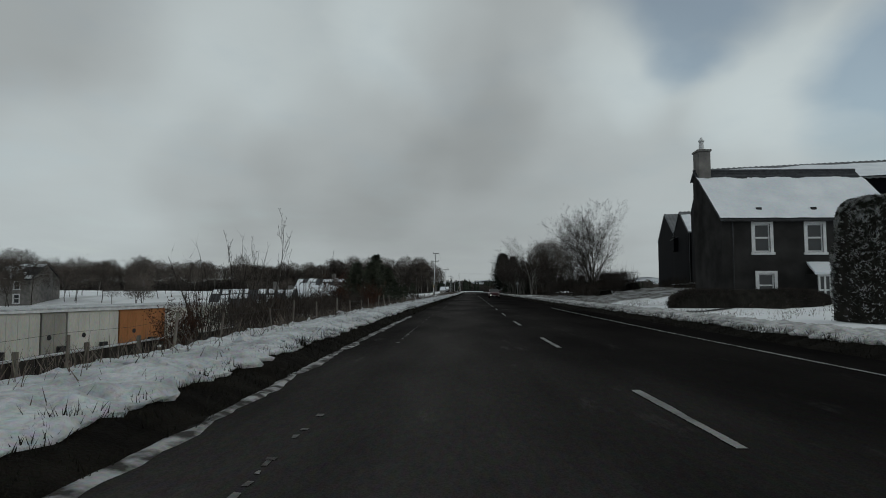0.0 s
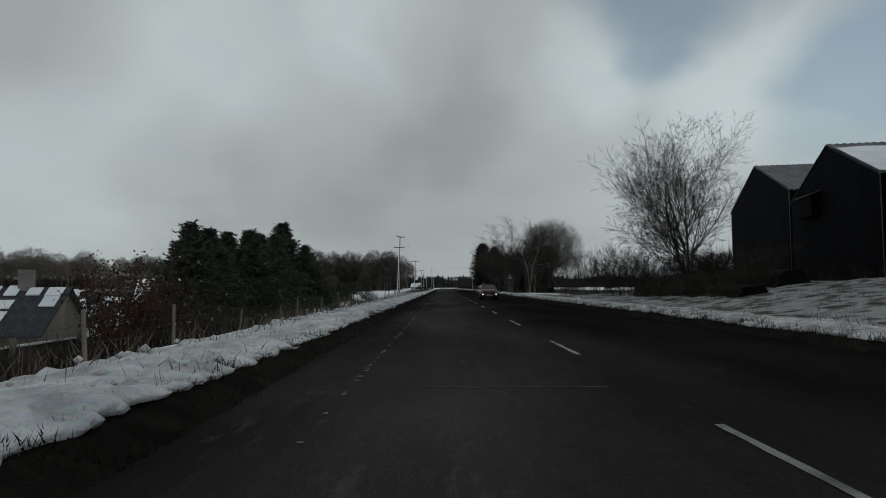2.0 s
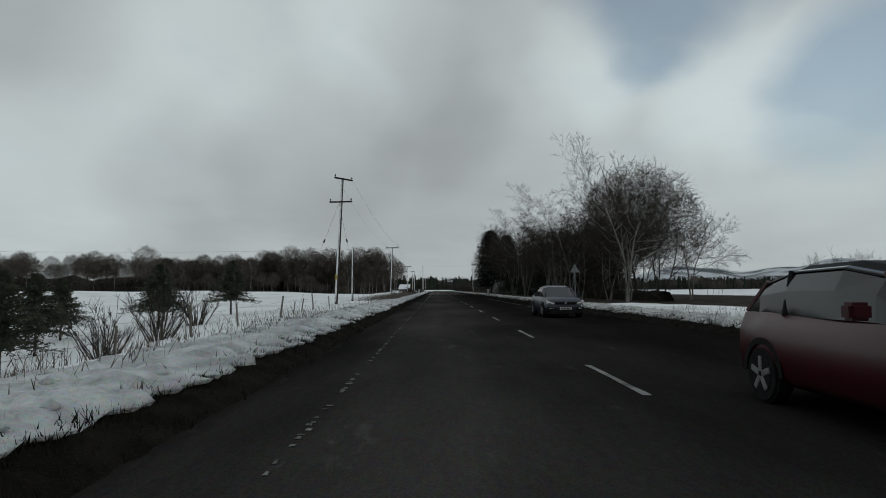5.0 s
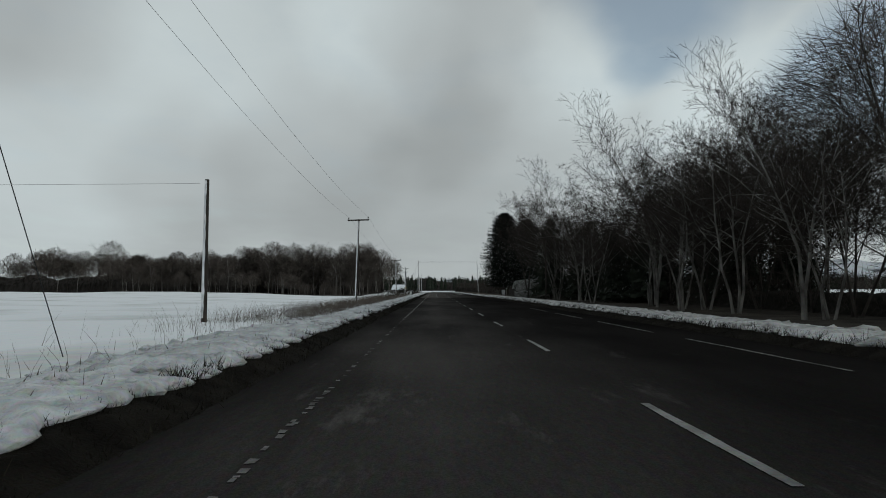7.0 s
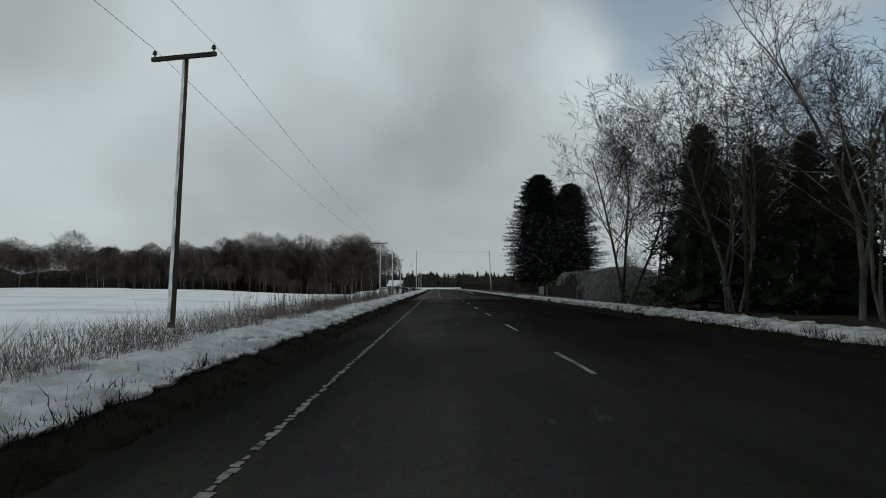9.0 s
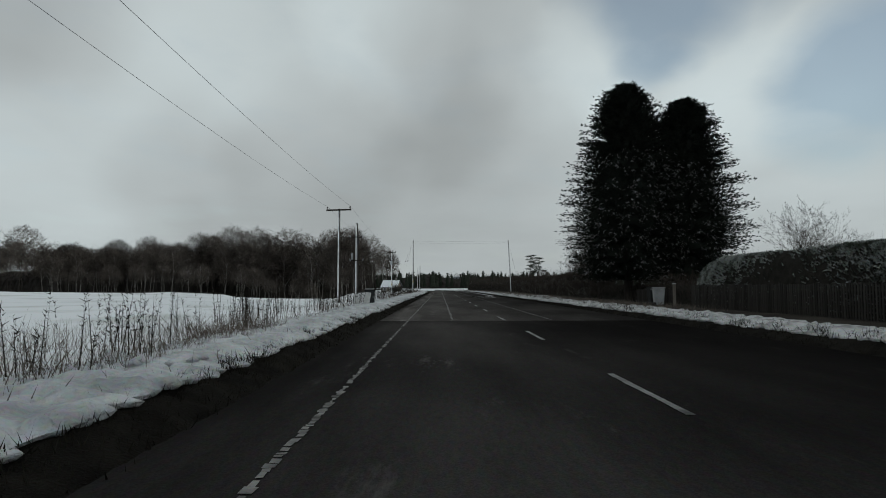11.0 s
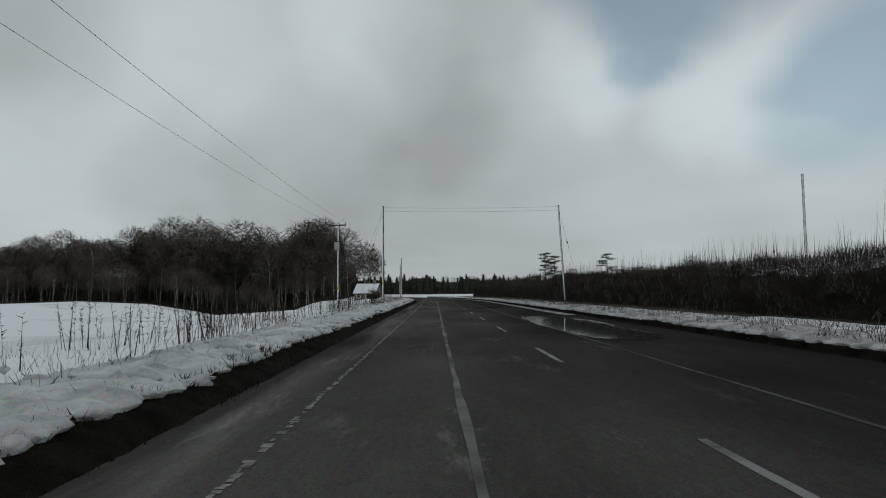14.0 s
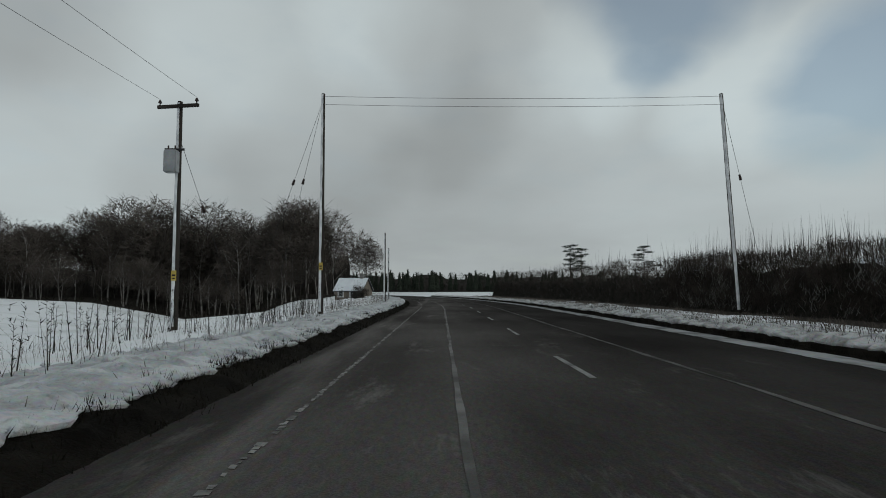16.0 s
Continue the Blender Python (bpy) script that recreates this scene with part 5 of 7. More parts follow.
def barn(x0, y0, x1, y1, base, eave, ridge, length, snow, label):
    """A shed whose gable runs from (x0, y0) to (x1, y1); it stretches away to the right of that line."""
    d = Vector((x1 - x0, y1 - y0, 0))
    w = d.length
    rz = math.degrees(math.atan2(d.y, d.x))
    t = thing("barn", x0, y0, base, rz, label, "barn", "row of dark barns")
    E0, R0 = eave - base, ridge - base
    # gable of corrugated sheet: a rippled wall with a pointed top
    V, F = [], []
    n = int(w / 0.13)
    for i in range(n + 1):
        a = w * i / n
        top = E0 + (R0 - E0) * (1 - abs(a - w / 2) / (w / 2))
        off = 0.05 * (1 if i % 2 else -1)
        V += [(a, off, -0.8), (a, off, top), (a, 0.2, top), (a, 0.2, -0.8)]
    for i in range(n):
        k = i * 4
        F += [(k, k + 4, k + 5, k + 1), (k + 1, k + 5, k + 6, k + 2), (k + 2, k + 6, k + 7, k + 3)]
    link("gable_wall", V, F, SHEET, t)
    bm = B()
    box(bm, 0, 0.2, -length, -0.04, -0.8, E0)
    part("side_wall", bm, SHEET, t)
    bm = B()
    box(bm, w - 0.2, w, -length, -0.04, -0.8, E0)
    part("side_wall", bm, SHEET, t)
    bm = B()
    box(bm, 0.2, w - 0.2, -length, -length + 0.2, -0.8, E0)
    part("back_wall", bm, SHEET, t)
    for s in (0, 1):
        V, F = [], []
        m = int(length / 0.25)
        for i in range(m + 1):
            yy = 0.25 - (length + 0.4) * i / m
            off = 0.035 * (1 if i % 2 else -1)
            e = (-0.25, E0 - 0.08) if s == 0 else (w + 0.25, E0 - 0.08)
            V += [(e[0], yy, e[1] + off), (w / 2, yy, R0 + 0.12 + off), (w / 2, yy, R0 + off), (e[0], yy, e[1] - 0.12 + off)]
        for i in range(m):
            k = i * 4
            F += [(k, k + 4, k + 5, k + 1), (k + 2, k + 6, k + 7, k + 3), (k + 3, k + 7, k + 4, k)]
        r = link("roof", V, F, SHEETROOF, t, "corrugated sheet roof")
        if snow:
            VS, FS = [], []
            gx, gy = 14, 40
            for j in range(gy + 1):
                for i in range(gx + 1):
                    f, g = i / gx, j / gy
                    f2 = f * (0.86 + 0.1 * noise.noise(Vector((g * 9, s, x0))))
                    xx = (-0.2 + (w / 2 + 0.2) * f2) if s == 0 else (w + 0.2 - (w / 2 + 0.2) * f2)
                    zz = E0 - 0.06 + (R0 + 0.18 - E0) * f2
                    VS.append((xx, 0.2 - (length + 0.3) * g, zz + (0.09 if i < gx else 0.02)))
            for j in range(gy):
                for i in range(gx):
                    k = j * (gx + 1) + i
                    FS.append((k, k + 1, k + gx + 2, k + gx + 1))
            link("roof_snow", VS, FS, ROOFSNOW, r, shade=True)
    bm = B()
    cyl(bm, (0.06, 0.10, -0.8), (0.06, 0.10, E0 - 0.1), 0.045, 0.045, 8)
    part("downpipe", bm, SHEETROOF, t, "grey downpipe")
    bm = B()
    for s in (0, 1):
        a, b = ((-0.1, 0.12, E0 - 0.02), (w / 2, 0.12, R0 + 0.06)) if s == 0 else ((w + 0.1, 0.12, E0 - 0.02), (w / 2, 0.12, R0 + 0.06))
        cyl(bm, a, b, 0.06, 0.06, 6)
    part("barge_trim", bm, SHEETROOF, t)
    return t, w, E0


b1, w1, e1 = barn(22.0, 54.4, 27.2, 75.0, 1.7, 10.6, 13.7, 24, True, "huge black corrugated barn with snow on its roof")
b2, w2, e2 = barn(27.6, 77.2, 30.4, 92.0, 1.7, 8.5, 11.8, 22, True, "black corrugated barn with an open hatch in the gable")
b3, w3, e3 = barn(30.9, 93.4, 34.0, 111.0, 1.7, 10.0, 13.6, 22, False, "black corrugated barn with bare grey roof sheets")
bm = B()
box(bm, w2 * 0.62, w2 * 0.80, 0.05, 0.75, 5.0, 6.9, 0.02)
part("hoist_hood", bm, SHEET, b2, "boxed hatch projecting from the gable")
bm = B()
slab(bm, (w2 * 0.60, 0.03, 7.05), (w2 * 0.82, 0.03, 7.05), (w2 * 0.82, 0.9, 6.7), (w2 * 0.60, 0.9, 6.7), 0.06)
part("hood_roof", bm, SHEETROOF, b2)
bm = B()
cyl(bm, (w3 - 0.3, 0.14, 5.2), (w3 * 0.5, 0.14, 6.6), 0.06, 0.06, 8)
cyl(bm, (w3 * 0.5, 0.14, 6.6), (0.2, 0.14, e3 - 0.6), 0.06, 0.06, 8)
cyl(bm, (w3 * 0.42, 0.14, 0.6), (w3 * 0.42, 0.14, 6.8), 0.06, 0.06, 8)
part("pipe_run", bm, METAL, b3, "pale pipe running across the gable")
bm = B()
box(bm, w1 * 0.55, w1 * 0.66, 0.05, 0.12, 0.2, 2.3)
part("door", bm, DARKMETAL, b1, "small grey door")
bm = B()
box(bm, 3.0, 3.06, 0.05, 0.1, 0.0, 2.4)
box(bm, 1.6, 1.66, 0.05, 0.1, 0.0, 2.4)
box(bm, 1.6, 3.06, 0.05, 0.1, 2.4, 2.48)
part("door_frame", bm, METAL, b1)
rb = random.Random(4)
DARKWOOD = mat("wet_dark_timber", (0.040, 0.034, 0.030), (0.02, 0.017, 0.015), rough=0.9, scale=3, bump=0.4)
for k in range(3):
    x, y = 21.2 + k * 0.9, 58 + k * 5.1
    st = thing("timber_stack", x, y, land_z(x, y), 76 + rb.uniform(-8, 8), "low stack of dark timber with snow on top", "timber", "timber beside the barns")
    for j in range(4):
        bm = B()
        box(bm, -1.7 + rb.uniform(-0.2, 0.2), 1.7, -0.5 + (j % 2) * 0.5, -0.02 + (j % 2) * 0.5, -0.02 + 0.2 * (j // 2), 0.17 + 0.2 * (j // 2), 0.01)
        part("beam", bm, DARKWOOD, st)
    bm = B()
    box(bm, -1.6, 1.6, -0.48, 0.46, 0.37, 0.43, 0.02)
    part("snow_cover", bm, SNOW, st)
# a broken timber frame in the yard
fr = thing("broken_gate", 22.5, 84.5, land_z(22.5, 84.5), 80, "broken pale timber gate with a diagonal brace", "gate")
for a, b in (((0, 0, -0.2), (0, 0, 1.5)), ((0.05, 0, 1.3), (1.9, 0, 0.1)), ((-1.8, 0, 0.0), (-0.05, 0, 0.9))):
    bm = B()
    cyl(bm, a, b, 0.045, 0.045, 6)
    part("timber", bm, WOOD, fr)

# ================= buildings in the hollow on the left =================
def panel_mat(name, c):
    return mat(name, c, tuple(v * 0.8 for v in c), rough=0.8, scale=1.2, fine=18, bump=0.2, stretch=(1, 1, 0.3))


CREAM, TAN, ORANGE = panel_mat("cream_panel", (0.55, 0.54, 0.49)), panel_mat("grey_panel", (0.30, 0.29, 0.26)), panel_mat("orange_boards", (0.36, 0.14, 0.04))
BROWN = panel_mat("brown_harl", (0.20, 0.17, 0.14))
LX, LY, LS = -21.4, 23.5, 0.20
for i, (a, b, m, lab) in enumerate(((0, 5.9, CREAM, "cream-panelled flat-roofed garage with snow on top"), (6.0, 7.4, TAN, "narrow grey flat-roofed garage bay"),
                                    (7.5, 10.9, CREAM, "cream-panelled flat-roofed garage with snow on top"), (11.0, 14.7, ORANGE, "orange-brown boarded shed with a snowy flat roof"),
                                    (14.8, 18.4, CREAM, "cream-panelled flat-roofed garage behind saplings"), (18.5, 21.6, CREAM, "cream-panelled flat-roofed garage behind saplings"))):
    x, y = LX + LS * a, LY + a
    t = thing("garage", x, y, -1.95, math.degrees(math.atan2(1, LS)), lab, "garage", "row of garages")
    L = math.hypot(b - a, LS * (b - a))
    bm = B()
    box(bm, 0, L, 0, 4.5, -0.4, 2.15)
    part("body", bm, m, t)
    n = max(2, int(L / 0.6))
    for k in range(n):
        bm = B()
        box(bm, 0.008 + L * k / n, L * (k + 1) / n - 0.004, -0.035, -0.002, 0.0, 2.05, 0.004)
        part("panel", bm, m, t)
    bm = B()
    box(bm, -0.06, L + 0.06, -0.15, 4.6, 2.15, 2.27, 0.01)
    part("roof", bm, WHITE, t)
    bm = B()
    box(bm, -0.05, L + 0.05, -0.13, 4.58, 2.27, 2.36, 0.03)
    part("roof_snow", bm, SNOW, t)
    bm = B()
    box(bm, L * 0.6, L * 0.6 + 0.4, -0.3, -0.05, 0.0, 0.45, 0.02)
    part("vent_box", bm, DARKMETAL, t)
    bm = B()
    cyl(bm, (L * 0.3, -0.06, 0.9), (L * 0.3, -0.04, 0.9), 0.13, 0.13, 10)
    part("round_vent", bm, DARKMETAL, t)


def cottage(name, x, y, rz, w, d, eave, ridge, wall, label, windows, patchy=True):
    """A small house: walls, gabled roof with snow, windows on its front (-y)."""
    z = land_z(x, y)
    t = thing(name, x, y, z, rz, label, "house")
    bm = B()
    wall_with_holes(bm, 0, w, -0.5, eave, windows, 0, 0.25)
    part("front_wall", bm, wall, t)
    bm = B()
    box(bm, 0, w, d - 0.25, d, -0.5, eave)
    part("back_wall", bm, wall, t)
    for xx in (0, w - 0.25):
        bm = B()
        prof = [(0.25, -0.5), (d - 0.25, -0.5), (d - 0.25, eave), (d / 2, ridge - 0.1), (0.25, eave)]
        a = [bm.verts.new((xx, q, r)) for q, r in prof]
        b = [bm.verts.new((xx + 0.25, q, r)) for q, r in prof]
        bm.faces.new(a)
        bm.faces.new(b[::-1])
        for i in range(5):
            j = (i + 1) % 5
            bm.faces.new((a[i], b[i], b[j], a[j]))
        part("gable_wall", bm, wall, t)
    bm = B()
    slab(bm, (-0.3, -0.4, eave - 0.15), (w + 0.3, -0.4, eave - 0.15), (w + 0.3, d / 2, ridge), (-0.3, d / 2, ridge), 0.12)
    slab(bm, (w + 0.3, d + 0.4, eave - 0.15), (-0.3, d + 0.4, eave - 0.15), (-0.3, d / 2 + 0.01, ridge), (w + 0.3, d / 2 + 0.01, ridge), 0.12)
    r = part("roof", bm, SLATE, t)
    rr = random.Random(int(abs(x * 10)))
    for s in (0, 1):
        cells = [(i, j) for i in range(9) for j in range(4)] if patchy else [(0, 0)]
        for i, j in cells:
            if patchy and rr.random() < 0.40:
                continue
            f0, f1 = (i / 9 + rr.uniform(0.002, 0.02), (i + 1) / 9 - rr.uniform(-0.002, 0.03)) if patchy else (0, 1)
            g0, g1 = (j / 4 + rr.uniform(0.005, 0.05), (j + 1) / 4 - rr.uniform(0.0, 0.10)) if patchy else (0, 0.97)

            def at(f, g):
                yy = (-0.38 + (d / 2 + 0.36) * g) if s == 0 else (d + 0.38 - (d / 2 + 0.36) * g)
                return (-0.28 + (w + 0.56) * f, yy, eave - 0.10 + (ridge - eave + 0.15) * g + 0.06)
            bm = B()
            slab(bm, at(f0, g0), at(f1, g0), at(f1, g1), at(f0, g1), 0.06)
            part("snow_patch", bm, ROOFSNOW, r)
    for q in windows:
        sash(t, q[0], q[1], q[2], q[3])
    bm = B()
    box(bm, w * 0.75, w * 0.75 + 0.6, d / 2 - 0.3, d / 2 + 0.3, ridge - 0.5, ridge + 0.9, 0.02)
    part("chimney", bm, STONE, t)
    return t


cottage("cottage", -27.5, 66, 12, 8.5, 6.5, 2.2, 4.3, BROWN, "low brown house with patches of snow on its roof", [(1.8, 0.8, 1.0, 1.1), (5.8, 0.8, 1.2, 1.1)])
cottage("bungalow", -22.5, 84, 20, 6.5, 6, 2.3, 3.9, BROWN, "low bungalow with a white snow-covered roof", [(1.6, 0.9, 1.1, 1.0), (4.6, 0.3, 1.0, 1.8)], patchy=False)
cottage("cottage", -30.0, 84, 10, 7.0, 6, 2.2, 4.0, CREAM, "cream cottage with patches of snow on its roof", [(2.0, 0.8, 1.0, 1.1)])
hb = cottage("bungalow", -30.8, 108, -8, 8.0, 8.0, 2.9, 5.6, BROWN, "dark-roofed house with white gable trim behind the conifers", [(2.2, 0.9, 1.2, 1.2), (5.6, 0.9, 1.2, 1.2)])
con = thing("conservatory", -17.6, 111, land_z(-17.6, 111), -5, "small conservatory with white frames and tall panes", "conservatory")
for k in range(4):
    bm = B()
    box(bm, k * 0.62, k * 0.62 + 0.08, 0, 0.08, -0.2, 2.2)
    part("mullion", bm, WHITE, con)
    if k < 3:
        bm = B()
        box(bm, k * 0.62 + 0.08, k * 0.62 + 0.62, 0.03, 0.04, 0.1, 2.1)
        part("pane", bm, GLASS, con)
bm = B()
box(bm, -0.1, 2.05, -0.1, 2.4, 2.2, 2.34, 0.02)
part("roof", bm, WHITE, con)
bm = B()
box(bm, 0, 1.94, 2.2, 2.3, -0.2, 2.2)
part("back_wall", bm, CREAM, con)
bm = B()
box(bm, 0.0, 1.94, 0.0, 0.10, 0.95, 1.05)
part("transom", bm, WHITE, con)
villa = cottage("villa", -97, 112, 6, 15, 10, 5.2, 8.2, STONE, "large old stone villa with dormers and snowy roof", [(2, 3.2, 1.0, 1.4), (5.5, 3.2, 1.0, 1.4), (9, 3.2, 1.0, 1.4), (12.5, 3.2, 1.0, 1.4), (2, 0.6, 1.0, 1.6), (12.5, 0.6, 1.0, 1.6)])
for x in (3.5, 10.5):
    bm = B()
    slab(bm, (x - 1.2, -0.5, 5.3), (x, -0.5, 7.6), (x, 4.0, 7.6), (x - 1.2, 4.0, 5.3), 0.12)
    slab(bm, (x + 1.2, -0.5, 5.3), (x, -0.49, 7.6), (x, 4.0, 7.6), (x + 1.2, 4.0, 5.3), 0.12)
    part("dormer_roof", bm, ROOFSNOW, villa)
    bm = B()
    vs = [bm.verts.new(p) for p in ((x - 1.0, -0.2, 4.8), (x + 1.0, -0.2, 4.8), (x + 1.0, -0.2, 5.5), (x, -0.2, 7.3), (x - 1.0, -0.2, 5.5))]
    bm.faces.new(vs)
    bmesh.ops.solidify(bm, geom=bm.faces[:], thickness=0.2)
    part("dormer_wall", bm, STONE, villa)
cottage("cottage", -20.5, 432, -14, 5.6, 5.5, 2.0, 4.4, BROWN, "low house with a snow-covered roof at the bend", [(1.2, 0.8, 0.9, 1.0), (3.6, 0.8, 0.9, 1.0)], patchy=False)


# ================= fences =================
rp = random.Random(17)
WIRE_V, WIRE_F = [], []
post_mesh = {}


def post_bm(h, r):
    bm = B()
    cyl(bm, (0, 0, -0.4), (0, 0, h), r, r * 0.9, 8)
    return bm


wire_fence = thing("post_and_wire_fence", -5.6, 0, 0, 0, "weathered leaning posts with strands of wire along the verge", "fence")
last = None
y = 6.0
while y < 136:
    x = -6.3 + rp.uniform(-0.2, 0.2) - (0.7 if y > 100 else 0)
    z = land_z(x, y)
    key = rp.randrange(4)
    if key not in post_mesh:
        ob = part("post", post_bm(0.62 + 0.10 * key, 0.030 + 0.004 * key), WOOD, wire_fence)
        post_mesh[key] = ob.data
    else:
        ob = new("post", post_mesh[key])
        ob.parent = wire_fence
    ob.matrix_local = pose(x + 5.6, y, z, rp.uniform(-8, 8), rp.uniform(-9, 9), rp.uniform(0, 90))
    cur = Vector((x + 5.6, y, z))
    if last is not None:
        for hh in (0.35, 0.65):
            tube(WIRE_V, WIRE_F, [last + Vector((0, 0, hh)), last.lerp(cur, 0.5) + Vector((0, 0, hh - 0.04)), cur + Vector((0, 0, hh))], [0.0035] * 3, 3)
    last = cur
    y += rp.uniform(2.6, 5.2)
link("wire_run", WIRE_V, WIRE_F, DARKMETAL, wire_fence)

# dark board fence with snow along its top, at the garages
BOARD = mat("dark_boards", (0.045, 0.040, 0.036), (0.025, 0.022, 0.02), rough=0.9, scale=2, fine=30, bump=0.4, stretch=(1, 1, 0.2), rand=0.25)


def board_fence(x, y0, z, n, h):
    bf = thing("board_fence", x, y0, z, 0, "low dark board fence with snow along its rail", "fence", "board fences")
    bm = B()
    box(bm, -0.02, 0.02, 0, 0.86, 0, h, 0.004)
    first = part("board", bm, BOARD, bf)
    for k in range(1, n):
        ob = new("board", first.data)
        ob.parent = bf
        ob.matrix_local = pose(rp.uniform(-0.01, 0.01), 0.9 * k, rp.uniform(-0.02, 0.02))
    for k in range(int(n * 0.9 / 2.5) + 1):
        bm = B()
        box(bm, 0.03, 0.13, 2.5 * k, 2.5 * k + 0.1, -0.6, h + 0.22, 0.008)
        part("post", bm, WOOD, bf)
    bm = B()
    box(bm, -0.05, 0.06, 0, 0.9 * n, h, h + 0.05, 0.015)
    part("snow_ridge", bm, SNOW, bf)


board_fence(-9.2, 3, -0.95, 26, 0.7)
board_fence(-9.6, 42, -0.95, 22, 0.95)

# thin dark posts of a wire-mesh enclosure
enc = thing("mesh_enclosure", -13, 96, land_z(-13, 96), 0, "tall thin dark posts of a wire-mesh enclosure", "fence")
for k in range(7):
    bm = B()
    cyl(bm, (0, k * 3.2, -0.5), (0, k * 3.2, 2.0), 0.035, 0.035, 8)
    part("post", bm, DARKMETAL, enc)
bm = B()
for h in (0.3, 0.9, 1.5, 1.95):
    cyl(bm, (0, 0, h), (0, 19.2, h), 0.008, 0.008, 4)
part("mesh_wire", bm, DARKMETAL, enc)

# garden fence: pickets, with a taller stretch below the clipped hedge
SLATWOOD = mat("dark_fence_slats", (0.060, 0.056, 0.052), (0.026, 0.024, 0.022), rough=0.9, scale=2, fine=30, bump=0.4, stretch=(1, 1, 0.2), rand=0.3)


def picket(x, y0, y1, h, gap, label):
    t = thing("picket_fence", x, y0, 0.25, 0, label, "fence", "garden fences")
    bm = B()
    box(bm, -0.012, 0.012, 0, 0.085, -0.25, h, 0.004)
    a = part("slat", bm, SLATWOOD, t)
    n = int((y1 - y0) / gap)
    for k in range(1, n):
        ob = new("slat", a.data)
        ob.parent = t
        ob.matrix_local = pose(rp.uniform(-0.006, 0.006), k * gap, rp.uniform(-0.03, 0.02), 0, 0, rp.uniform(-3, 3))
    for hh in (0.25, h - 0.25):
        bm = B()
        box(bm, 0.015, 0.06, 0, y1 - y0, hh, hh + 0.08, 0.004)
        part("rail", bm, SLATWOOD, t)
    for k in range(int((y1 - y0) / 2.4) + 1):
        bm = B()
        box(bm, 0.02, 0.12, 2.4 * k, 2.4 * k + 0.1, -0.4, h + 0.04, 0.008)
        part("fence_post", bm, SLATWOOD, t)
    return t


picket(13.4, 230, 248.4, 1.15, 0.14, "dark upright-slatted garden fence below a clipped hedge")
picket(13.2, 250.4, 257, 0.88, 0.16, "low dark picket fence along a garden")
gp = thing("gate_post", 13.1, 249.9, 0.2, 0, "pale square wooden gate post", "post")
bm = B()
box(bm, -0.07, 0.07, -0.07, 0.07, -0.4, 1.25, 0.01)
part("shaft", bm, WOOD, gp)
bm = B()
box(bm, -0.09, 0.09, -0.09, 0.09, 1.25, 1.31, 0.02)
part("cap", bm, SNOW, gp)


def bin_thing(x, y, rz, m, label):
    t = thing("wheelie_bin", x, y, land_z(x, y), rz, label, "bin", "bins by the gate")
    bm = B()
    r = bmesh.ops.create_cube(bm, size=1, matrix=Matrix.Translation((0, 0, 0.52)) @ Matrix.Diagonal((0.56, 0.62, 0.94, 1)))
    for v in r["verts"]:
        if v.co.z < 0.3:
            v.co.x *= 0.80
            v.co.y *= 0.82
    bmesh.ops.bevel(bm, geom=bm.edges[:], offset=0.03, segments=2, affect="EDGES")
    part("body", bm, m, t)
    bm = B()
    box(bm, -0.31, 0.31, -0.36, 0.34, 0.99, 1.06, 0.025)
    part("lid", bm, m, t)
    bm = B()
    cyl(bm, (-0.28, 0.38, 0.95), (0.28, 0.38, 0.95), 0.018, 0.018, 8)
    part("handle", bm, m, t)
    for s in (-0.25, 0.25):
        bm = B()
        cyl(bm, (s - 0.03, 0.28, 0.1), (s + 0.03, 0.28, 0.1), 0.1, 0.1, 12)
        part("wheel", bm, DARKMETAL, t)


BINGREY = mat("grey_bin_plastic", (0.36, 0.37, 0.38), (0.28, 0.29, 0.3), rough=0.6, scale=3, bump=0.1)
BINDARK = mat("dark_bin_plastic", (0.03, 0.033, 0.033), (0.02, 0.02, 0.02), rough=0.55, scale=3, bump=0.1)
bin_thing(12.7, 251.3, 82, BINGREY, "light grey wheeled bin standing by the garden gate")
bin_thing(12.7, 252.15, 95, BINDARK, "dark wheeled bin standing by the garden gate")


